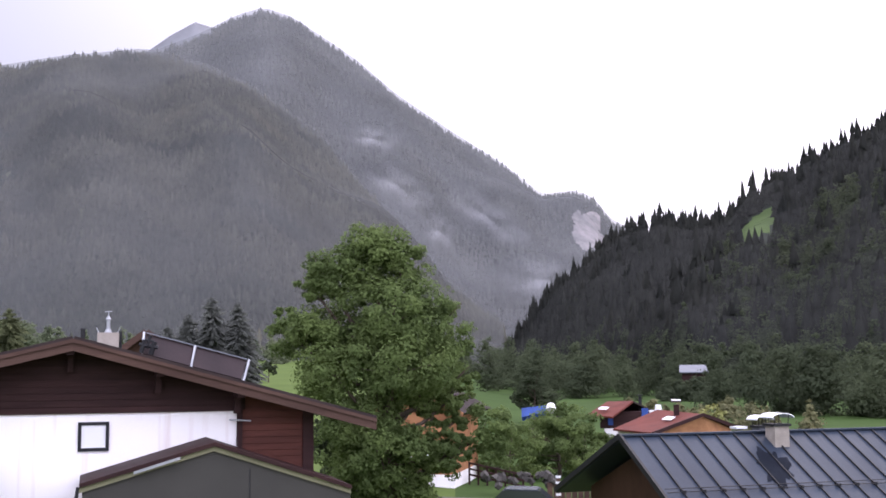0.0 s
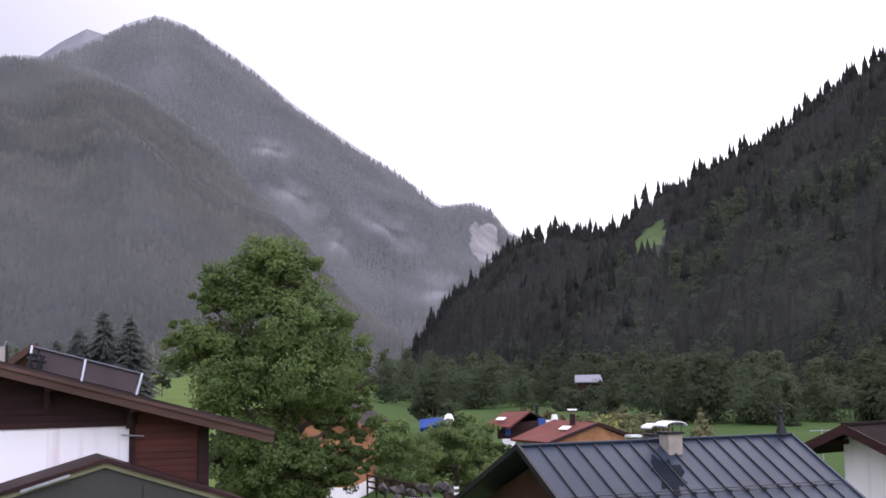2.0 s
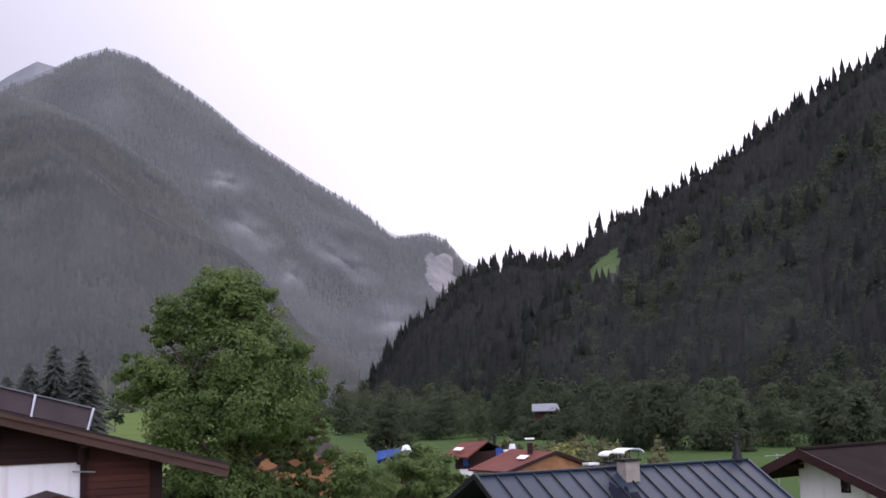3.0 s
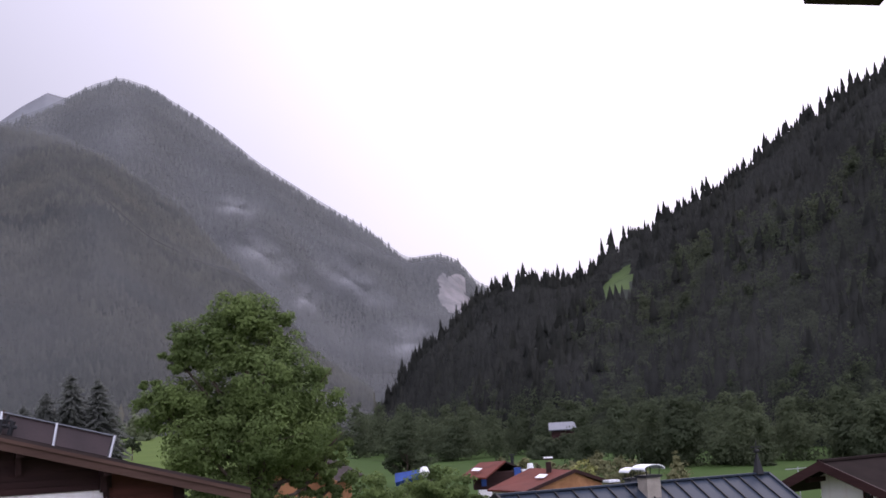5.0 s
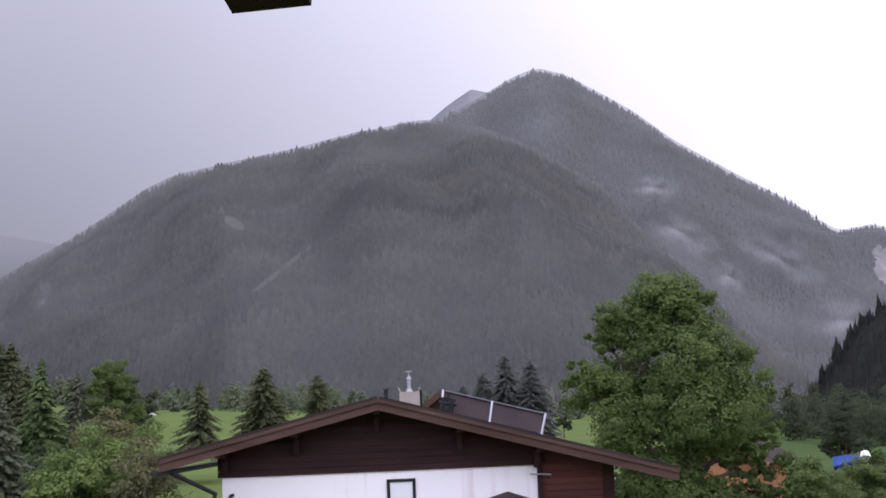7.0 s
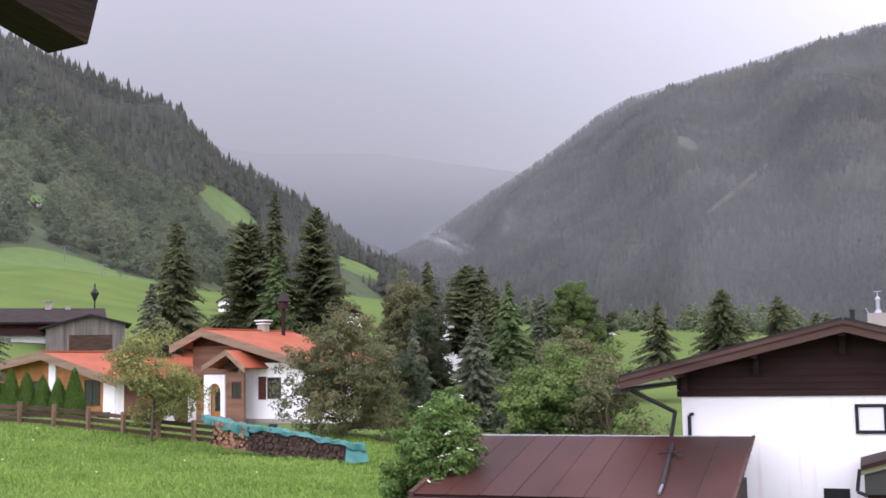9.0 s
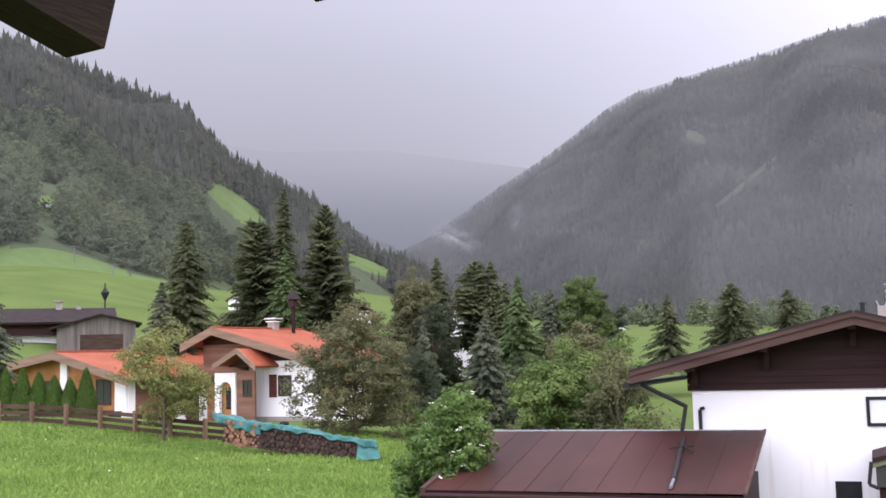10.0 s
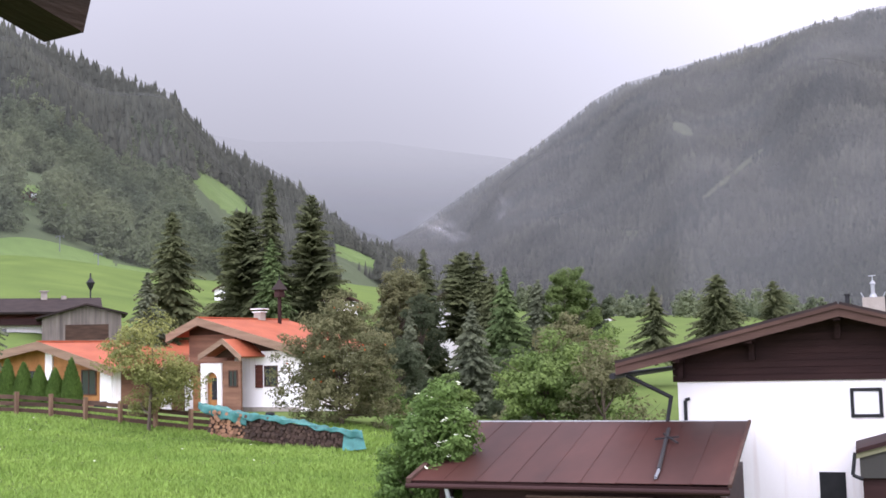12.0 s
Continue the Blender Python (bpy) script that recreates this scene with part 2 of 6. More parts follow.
SILVER = mat("galvanised_metal", (0.42, 0.43, 0.45), (0.32, 0.33, 0.35), scale=3, fine=40, rough=0.45, metal=0.5)
BRIGHT_METAL = mat("bright_cowl_metal", (0.86, 0.87, 0.88), (0.8, 0.81, 0.82), scale=3, fine=40, rough=0.45, metal=0.3)
STONE = mat("chimney_render", (0.34, 0.30, 0.26), (0.25, 0.22, 0.19), scale=3, fine=30, rough=0.95, bump=0.5)
SOLAR = mat("solar_absorber", (0.045, 0.030, 0.031), (0.03, 0.021, 0.022), scale=1, fine=20, rough=0.45, vary=0.1, bump=0, spec=0.15)
WHITE_FRAME = mat("white_paint", (0.8, 0.8, 0.8), (0.75, 0.75, 0.75), scale=3, rough=0.5, vary=0.05, bump=0)
LARCH = mat("honey_larch_boards", (0.42, 0.20, 0.075), (0.30, 0.135, 0.05), scale=1.5, fine=16, rough=0.7, stretch=(1, 1, 0.4), vary=0.25, spec=0.1)
BROWN_LARCH = mat("brown_weathered_boards", (0.058, 0.031, 0.020), (0.036, 0.020, 0.013), scale=1.5, fine=16, rough=0.8, stretch=(1, 1, 0.4), vary=0.25, spec=0.1)
ORANGE_WOOD = mat("orange_stained_boards", (0.40, 0.195, 0.095), (0.28, 0.13, 0.065), scale=1.5, fine=16, rough=0.7, stretch=(0.4, 1, 2), vary=0.2, spec=0.1)
OLD_WOOD = mat("silver_grey_barn_boards", (0.22, 0.19, 0.165), (0.13, 0.11, 0.10), scale=1.2, fine=14, rough=0.95, stretch=(2, 1, 0.2), vary=0.4)
FENCE_WOOD = mat("brown_fence_boards", (0.105, 0.064, 0.046), (0.06, 0.038, 0.030), scale=2, fine=20, rough=0.85, stretch=(0.4, 1, 2), vary=0.6, spec=0.1)
POST_WOOD = mat("tan_fence_posts", (0.24, 0.15, 0.10), (0.15, 0.095, 0.065), scale=2, fine=20, rough=0.85, stretch=(2, 2, 0.4), vary=0.4, spec=0.1)
DARK_STONE = mat("dark_wet_stone", (0.085, 0.078, 0.07), (0.05, 0.047, 0.043), scale=2, fine=15, rough=0.8, vary=0.5, bump=0.5, spec=0.1)
# Darker copy of the meadow grass: the hill's shade put into its colour.
SHADED_GRASS = mat("hill_shaded_grass", (0.052, 0.088, 0.026), (0.036, 0.064, 0.02), scale=0.05, fine=2.0, rough=0.95, bump=0.6, vary=0.0, spec=0.04)
LOG_END = mat("split_log_ends", (0.36, 0.20, 0.12), (0.20, 0.11, 0.07), scale=5, fine=30, rough=0.9, vary=0.6)
LOG_DARK = mat("dark_stacked_logs", (0.10, 0.065, 0.05), (0.05, 0.035, 0.03), scale=5, fine=20, rough=0.95, vary=0.6, island=True)
TARP = mat("green_tarpaulin", (0.055, 0.20, 0.175), (0.028, 0.105, 0.098), scale=2.6, fine=12, rough=0.45, vary=0.1, bump=0.4)
BLUE_TARP = mat("blue_sheeting", (0.03, 0.075, 0.26), (0.02, 0.045, 0.17), scale=1.5, fine=10, rough=0.5, bump=0.3, spec=0.2)
RAFTER = mat("dark_rafter_wood", (0.030, 0.018, 0.012), (0.016, 0.011, 0.008), scale=3, fine=25, rough=0.7, stretch=(3, 0.4, 3), vary=0.2, spec=0.1)
SOFFIT = mat("olive_soffit_boards", (0.10, 0.09, 0.035), (0.06, 0.055, 0.025), scale=3, fine=25, rough=0.8, stretch=(3, 0.4, 3), vary=0.2)
CAR_PAINT = mat("dark_car_paint", (0.06, 0.07, 0.085), (0.05, 0.06, 0.075), scale=2, rough=0.2, vary=0.0, bump=0)
ASPHALT = mat("wet_asphalt", (0.06, 0.06, 0.062), (0.045, 0.045, 0.047), scale=0.6, fine=30, rough=0.5, vary=0.0)


MIST = bpy.data.materials.new("thin_mist")
MIST.use_nodes = True
t = MIST.node_tree
mx, tr, df = t.nodes.new("ShaderNodeMixShader"), t.nodes.new("ShaderNodeBsdfTransparent"), t.nodes.new("ShaderNodeBsdfDiffuse")
df.inputs[0].default_value = (0.62, 0.62, 0.64, 1)
co, ln, ns, mr, ml = (t.nodes.new(k) for k in ("ShaderNodeTexCoord", "ShaderNodeVectorMath", "ShaderNodeTexNoise", "ShaderNodeMapRange", "ShaderNodeMath"))
ln.operation, ml.operation = "LENGTH", "MULTIPLY"
t.links.new(co.outputs["Object"], ln.inputs[0])
t.links.new(co.outputs["Object"], ns.inputs["Vector"])
ns.inputs["Scale"].default_value, ns.inputs["Detail"].default_value = 1.7, 5
mr.inputs[1].default_value, mr.inputs[2].default_value, mr.inputs[3].default_value, mr.inputs[4].default_value = 1.0, 0.0, 0.0, 1.0
t.links.new(ln.outputs["Value"], mr.inputs[0])
m2 = t.nodes.new("ShaderNodeMapRange")
m2.inputs[1].default_value, m2.inputs[2].default_value, m2.inputs[4].default_value = 0.38, 0.8, 0.42
t.links.new(ns.outputs[0], m2.inputs[0])
t.links.new(mr.outputs[0], ml.inputs[0])
t.links.new(m2.outputs[0], ml.inputs[1])
t.links.new(ml.outputs[0], mx.inputs[0])
t.links.new(tr.outputs[0], mx.inputs[1])
t.links.new(df.outputs[0], mx.inputs[2])
t.links.new(mx.outputs[0], t.nodes["Material Output"].inputs["Surface"])


def glass(name, tint, rough=0.05):
    m = bpy.data.materials.new(name)
    m.use_nodes = True
    b = m.node_tree.nodes["Principled BSDF"]
    b.inputs["Base Color"].default_value, b.inputs["Roughness"].default_value = (*tint, 1), rough
    b.inputs["Specular IOR Level"].default_value = 1.0
    return m


PANE = glass("dark_window_glass", (0.03, 0.035, 0.04))
CURTAIN = glass("bright_curtained_pane", (0.8, 0.8, 0.82), 0.3)

# ---- makers ----
class Shape:
    """Collects solid pieces for one mesh."""

    def __init__(self):
        self.v, self.f = [], []

    def add(self, pts, faces):
        n = len(self.v)
        self.v += [tuple(p) for p in pts]
        self.f += [[n + i for i in q] for q in faces]
        return self

    def box(self, x0, x1, y0, y1, z0, z1):
        p = [(x, y, z) for z in (z0, z1) for y in (y0, y1) for x in (x0, x1)]
        return self.add(p, [(0, 2, 3, 1), (4, 5, 7, 6), (0, 1, 5, 4), (2, 6, 7, 3), (0, 4, 6, 2), (1, 3, 7, 5)])

    def prism(self, poly, y0, y1):
        """A polygon of (x, z), counter-clockwise seen from the front, drawn out from y0 (front) to y1."""
        n = len(poly)
        p = [(x, y0, z) for x, z in poly] + [(x, y1, z) for x, z in poly]
        return self.add(p, [list(range(n)), list(range(2 * n - 1, n - 1, -1))] + [((i + 1) % n, i, n + i, n + (i + 1) % n) for i in range(n)])

    def slab(self, a, b, c, d, thick):
        """A plate whose upper face is a b c d (counter-clockwise from above)."""
        q = [Vector(k) for k in (a, b, c, d)]
        nrm = (q[1] - q[0]).cross(q[2] - q[0]).normalized() * thick
        return self.add([k - nrm for k in q] + q, [(3, 2, 1, 0), (4, 5, 6, 7), (0, 1, 5, 4), (1, 2, 6, 5), (2, 3, 7, 6), (3, 0, 4, 7)])

    def tube(self, a, b, r0, r1=None, n=8):
        a, b, r1 = Vector(a), Vector(b), r0 if r1 is None else r1
        w = (b - a).normalized()
        u = w.orthogonal().normalized()
        s = w.cross(u)
        ring = [(math.cos(2 * math.pi * i / n), math.sin(2 * math.pi * i / n)) for i in range(n)]
        p = [a + (u * x + s * y) * r0 for x, y in ring] + [b + (u * x + s * y) * r1 for x, y in ring]
        return self.add(p, [list(range(n - 1, -1, -1)), list(range(n, 2 * n))] + [(i, (i + 1) % n, n + (i + 1) % n, n + i) for i in range(n)])

    def beam(self, a, b, w, h):
        """A squared timber from a to b, w wide and h high."""
        a, b = Vector(a), Vector(b)
        d = (b - a).normalized()
        s = d.cross(Vector((0, 0, 1)))
        s = (s.normalized() if s.length > 1e-4 else Vector((1, 0, 0))) * w / 2
        u = s.cross(d).normalized() * h / 2
        p = [e + i * s + j * u for e in (a, b) for i, j in ((-1, -1), (1, -1), (1, 1), (-1, 1))]
        return self.add(p, [(3, 2, 1, 0), (4, 5, 6, 7), (0, 1, 5, 4), (1, 2, 6, 5), (2, 3, 7, 6), (3, 0, 4, 7)])

    def mesh(self, name, material):
        me = bpy.data.meshes.new(name)
        me.from_pydata(self.v, [], self.f)
        for m in material if isinstance(material, (list, tuple)) else [material]:
            me.materials.append(m)
        me.validate()
        return me


def part(name, shape, material, parent, label=""):
    ob = new(name, shape.mesh(name, material) if isinstance(shape, Shape) else shape)
    ob.parent = parent
    return tagged(ob, label)


def thing(name, m, label, category, group="", kind=""):
    """An Empty at the base of a thing, which carries its parts."""
    ob = new(name)
    ob.matrix_basis = m
    return tagged(ob, label, category, group, kind)


def mesh_np(name, verts, faces, material, smooth=False, slots=None):
    """A mesh out of arrays: all faces with the same number of corners."""
    me = bpy.data.meshes.new(name)
    k = faces.shape[1]
    me.vertices.add(len(verts))
    me.vertices.foreach_set("co", np.asarray(verts, np.float32).ravel())
    me.loops.add(faces.size)
    me.loops.foreach_set("vertex_index", faces.astype(np.int32).ravel())
    me.polygons.add(len(faces))
    me.polygons.foreach_set("loop_start", np.arange(0, faces.size, k, dtype=np.int32))
    for m in material if isinstance(material, (list, tuple)) else [material]:
        me.materials.append(m)
    if slots is not None:
        me.polygons.foreach_set("material_index", slots.astype(np.int32))
    if smooth:
        me.polygons.foreach_set("use_smooth", np.ones(len(faces), bool))
    me.update(calc_edges=True)
    return me


def place(az, dist, z):
    """A pose whose y runs away from the eye: az degrees left of ahead, dist metres off, z metres over the eye."""
    h = heading(az)
    return pose(h.x * dist, h.y * dist, EYE + z, 0, 0, az)


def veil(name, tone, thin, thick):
    """A see-through layer that stands in for haze, thicker in drifts."""
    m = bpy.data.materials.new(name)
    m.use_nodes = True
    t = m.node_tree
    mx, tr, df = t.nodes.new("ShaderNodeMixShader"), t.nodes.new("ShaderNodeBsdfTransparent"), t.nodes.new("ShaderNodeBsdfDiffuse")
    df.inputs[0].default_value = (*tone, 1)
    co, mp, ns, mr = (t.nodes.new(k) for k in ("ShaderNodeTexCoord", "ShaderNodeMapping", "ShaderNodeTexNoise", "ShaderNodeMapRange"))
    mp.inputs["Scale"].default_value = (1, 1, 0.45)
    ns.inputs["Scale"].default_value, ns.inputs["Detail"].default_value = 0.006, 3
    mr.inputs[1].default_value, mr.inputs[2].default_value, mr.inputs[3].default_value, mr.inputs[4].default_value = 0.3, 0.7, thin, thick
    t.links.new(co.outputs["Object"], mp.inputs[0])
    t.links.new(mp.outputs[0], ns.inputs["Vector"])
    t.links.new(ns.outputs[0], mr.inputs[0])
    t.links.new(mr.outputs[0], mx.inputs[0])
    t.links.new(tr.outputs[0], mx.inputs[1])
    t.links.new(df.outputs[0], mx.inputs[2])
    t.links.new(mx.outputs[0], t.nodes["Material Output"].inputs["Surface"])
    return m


# Haze shells, added before the slopes to soften their contrast.
HAZE_NEAR = veil("haze_before_shoulder", (0.104, 0.108, 0.106), 0.36, 0.62)
HAZE_FAR = veil("haze_before_peak", (0.140, 0.145, 0.146), 0.40, 0.64)
HAZE_DARK = veil("haze_before_dark_slope", (0.072, 0.074, 0.070), 0.14, 0.26)
HAZE_GREEN = veil("haze_before_hillside", (0.110, 0.116, 0.108), 0.10, 0.18)


def haze_fade(name, tone, axis, clear_at, full_at, most, least=0.0):
    """A see-through mix that imitates haze, denser along one axis, from least at clear_at to most at full_at."""
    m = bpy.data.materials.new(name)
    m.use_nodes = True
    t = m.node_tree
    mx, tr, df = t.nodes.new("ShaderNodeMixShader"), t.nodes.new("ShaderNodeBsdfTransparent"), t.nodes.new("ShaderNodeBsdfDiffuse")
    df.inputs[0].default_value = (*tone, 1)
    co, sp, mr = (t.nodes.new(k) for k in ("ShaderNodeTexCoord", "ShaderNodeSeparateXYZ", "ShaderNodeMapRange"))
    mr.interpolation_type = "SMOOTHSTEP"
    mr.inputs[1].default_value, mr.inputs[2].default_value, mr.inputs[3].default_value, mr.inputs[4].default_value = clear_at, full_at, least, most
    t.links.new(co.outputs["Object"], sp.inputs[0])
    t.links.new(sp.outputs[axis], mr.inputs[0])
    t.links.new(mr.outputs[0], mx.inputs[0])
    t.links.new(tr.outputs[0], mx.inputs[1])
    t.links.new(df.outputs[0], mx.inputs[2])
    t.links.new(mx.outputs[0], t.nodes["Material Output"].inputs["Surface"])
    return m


# Haze built into the ridge's material, which turns see-through with height.
RAIN_HILL = haze_fade("haze_faded_ridge", (0.100, 0.106, 0.116), "Z", 700.0, 120.0, 0.88, 0.03)
# Added haze layer that lightens the shoulder towards the left.
VALLEY_HAZE = haze_fade("haze_in_valley_mouth", (0.175, 0.180, 0.188), "X", -240.0, -850.0, 0.26)



# ---- the land ----
rng = np.random.default_rng(7)
LAND_AZ = np.array([-180, -60, -30, -7, 8, 28, 45, 58, 90, 180.0])
LAND_D = np.array([0, 30, 50, 72, 130, 250, 450, 5000.0])
LAND_Z = np.array([[-5.2, -5.2, -5.0, -5.0, -5.0, -5.0, -5.0, -5.0],
                   [-5.8, -6.3, -6.5, -6.5, -6.5, -5.5, -4.0, 0.0],
                   [-5.6, -6.4, -6.6, -6.6, -6.6, -6.0, -4.0, 0.0],
                   [-5.5, -6.2, -6.3, -6.35, -6.4, -6.3, -4.5, 0.0],
                   [-5.4, -6.0, -5.8, -5.4, -3.6, -1.0, 4.0, 10.0],
                   [-5.2, -4.7, -4.2, -3.7, -1.8, 4.5, 12.5, 20.0],
                   [-5.1, -3.5, -2.7, -3.3, 1.5, 15.0, 30.0, 40.0],
                   [-5.0, -3.3, -1.7, -2.6, 4.8, 22.0, 40.0, 50.0],
                   [-5.0, -3.3, -1.7, -2.6, 5.0, 20.0, 40.0, 50.0],
                   [-5.2, -5.2, -5.0, -5.0, -5.0, -5.0, -5.0, -5.0]])


def land(az, d):
    """Height of the valley floor over the eye's level, az degrees left of ahead and d metres off (arrays)."""
    az, d = np.broadcast_arrays(np.asarray(az, float), np.asarray(d, float))
    i = np.clip(np.searchsorted(LAND_AZ, az, side="right") - 1, 0, len(LAND_AZ) - 2)
    j = np.clip(np.searchsorted(LAND_D, d, side="right") - 1, 0, len(LAND_D) - 2)
    u, v = (az - LAND_AZ[i]) / (LAND_AZ[i + 1] - LAND_AZ[i]), (d - LAND_D[j]) / (LAND_D[j + 1] - LAND_D[j])
    u = u * u * (3 - 2 * u)
    low, high = LAND_Z[i, j] * (1 - v) + LAND_Z[i, j + 1] * v, LAND_Z[i + 1, j] * (1 - v) + LAND_Z[i + 1, j + 1] * v
    return low * (1 - u) + high * u


def land_at(x, y):
    return EYE + float(land(math.degrees(math.atan2(-x, y)), math.hypot(x, y)))


def polar(az, d, z):
    a = np.radians(az)
    return np.stack([-np.sin(a) * d, np.cos(a) * d, EYE + z], -1)


def sheet(nu, nv, wrap=False):
    """Quads of a grid of nu x nv points."""
    i, j = np.meshgrid(np.arange(nu if wrap else nu - 1), np.arange(nv - 1), indexing="ij")
    k = (i + 1) % nu
    return np.stack([i * nv + j, i * nv + j + 1, k * nv + j + 1, k * nv + j], -1).reshape(-1, 4)


def lumps(x, y, size, seed):
    """Smooth waves of several sizes, about -1 to 1."""
    g = np.random.default_rng(seed)
    out = np.zeros_like(x)
    for k in range(5):
        s = size / 1.8 ** k
        for _ in range(3):
            a, p = g.uniform(0, 6.28), g.uniform(0, 6.28)
            out += np.sin((x * math.cos(a) + y * math.sin(a)) * 6.28 / s + p) / 1.7 ** k / 3
    return out * 0.6


az_all = np.concatenate([np.arange(-180, -50, 5.0), np.arange(-50, 75, 0.75), np.arange(75, 180, 5.0)])
d_all = np.concatenate([[0.02], np.geomspace(3, 4900, 110)])
A, D = np.meshgrid(az_all, d_all, indexing="ij")
Z = land(A, D)
P = polar(A, D, Z)
P[..., 2] += lumps(P[..., 0], P[..., 1], 9.0, 3) * 0.10 * np.clip(D / 20, 0, 1) + lumps(P[..., 0], P[..., 1], 70.0, 4) * 0.5 * np.clip(D / 120 - 0.4, 0, 1)
ground_faces = sheet(len(az_all), len(d_all), True)
# The right-hand meadow gets the darker copy, so its shade is painted on.
edge = A.reshape(-1)[ground_faces].mean(1) + 1.5 * np.sin(D.reshape(-1)[ground_faces].mean(1) / 23.0)
in_shade = ((edge < 0.5) & (edge > -60) & (D.reshape(-1)[ground_faces].mean(1) > 45)).astype(int)
ground = new("ground", mesh_np("ground", P.reshape(-1, 3), ground_faces, [GRASS, SHADED_GRASS], True, in_shade))
tagged(ground, "wet green meadow grass over the valley floor", "meadow", kind="structure")


class Hill:
    """A wooded mountainside that rises from a foot line to a ridge line, both given by azimuth."""

    def __init__(self, name, ridge, foot, swell, seed, material, label, bulge=1.0, clear=(), nu=150, nv=46, pasture=None, canopy=0.0):
        r = np.array(sorted(ridge))
        f = np.array(sorted(foot))
        self.r, self.f, self.swell, self.seed, self.bulge = r, f, swell, seed, bulge
        self.lo, self.hi, self.clear, self.canopy = r[0, 0], r[-1, 0], clear, canopy
        az = np.linspace(self.lo, self.hi, nu)
        v = np.concatenate([np.linspace(0, 1, nv), np.linspace(1.05, 1.6, 6)])
        a, w = np.meshgrid(az, v, indexing="ij")
        p = self.point(a, w)
        faces = sheet(nu, len(v))
        slots = None
        mats = [material]
        if pasture:
            mats.append(pasture)
            slots = np.zeros(len(faces), int)
            mid = p.reshape(-1, 3)[faces].mean(1)
            slots[self.cleared(*self.angles(mid))] = 1
        self.ob = tagged(new(name, mesh_np(name, p.reshape(-1, 3), faces, mats, True, slots)), label, "mountain", kind="structure")

    @staticmethod
    def angles(p):
        return np.degrees(np.arctan2(-p[:, 0], p[:, 1])), np.degrees(np.arctan2(p[:, 2] - EYE, np.hypot(p[:, 0], p[:, 1])))

    def cleared(self, az, el):
        out = np.zeros(len(az), bool)
        for a, e, ra, re, lean in self.clear:
            out |= ((az - a) / ra) ** 2 + ((el - e - lean * (az - a)) / re) ** 2 < 1
        return out

    def point(self, az, v):
        el, d1 = np.interp(az, self.r[:, 0], self.r[:, 1]), np.interp(az, self.r[:, 0], self.r[:, 2])
        d0 = np.interp(az, self.f[:, 0], self.f[:, 1])
        z1 = np.tan(np.radians(el)) * d1
        z0 = land(az, d0) - 2.0
        up = np.clip(v, 0, 1)
        d = d0 + (d1 - d0) * v
        z = z0 + (z1 - z0) * up ** self.bulge - np.clip(v - 1, 0, 1) * (z1 - z0) * 0.8
        p = polar(az, d, z)
        fade = np.clip(up * (1 - up) * 4, 0, 1)
        gully = np.sin(np.radians(az) * 46 + lumps(p[..., 0], p[..., 1], d1.mean() * 0.5, self.seed + 9) * 2.5)
        p[..., 2] += (lumps(p[..., 0], p[..., 1], d1.mean() * 0.35, self.seed) + 0.55 * gully) * self.swell * fade
        if self.canopy:
            p[..., 2] += lumps(p[..., 0] + p[..., 2], p[..., 1] - p[..., 2], 46.0, self.seed + 3) * self.canopy * np.clip(up * 8, 0, 1)
        return p

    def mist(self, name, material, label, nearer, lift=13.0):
        """A see-through haze shell, added a little way off the slope, on its valley side."""
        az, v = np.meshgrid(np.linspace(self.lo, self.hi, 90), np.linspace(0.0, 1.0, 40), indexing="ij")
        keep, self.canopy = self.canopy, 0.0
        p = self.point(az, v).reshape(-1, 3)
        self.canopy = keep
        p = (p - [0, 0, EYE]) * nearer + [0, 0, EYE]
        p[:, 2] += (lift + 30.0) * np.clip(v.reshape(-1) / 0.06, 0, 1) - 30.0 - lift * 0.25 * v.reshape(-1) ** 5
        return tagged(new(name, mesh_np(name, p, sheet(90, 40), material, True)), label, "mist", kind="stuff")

    def wood(self, name, n, tall, material, label, shape="fir", spread=0.17, vmin=0.0, vmax=1.04, sides=6, az=None, tiers=3):
        """n trees scattered over the slope, in one mesh."""
        g = np.random.default_rng(self.seed + 50)
        lo, hi = az or (self.lo, self.hi)
        az, v = g.uniform(lo, hi, 2 * n), g.uniform(vmin, vmax, 2 * n) ** (0.85 if vmin < 0.2 else 1.0)
        p = self.point(az, v)
        keep = ~(self.cleared(*self.angles(p)) | self.cleared(*self.angles(p + [0, 0, tall * 0.45])) | self.cleared(*self.angles(p + [0, 0, tall * 0.85])))
        p = p[keep][:n]
        h = tall * g.uniform(0.55, 1.15, len(p)) * (1 + 0.2 * g.standard_normal(len(p)).clip(-1, 2))
        verts, faces = firs(p, h, spread, g, sides, tiers)
        return tagged(new(name, mesh_np(name, verts, faces, material)), label, "forest", kind="stuff")


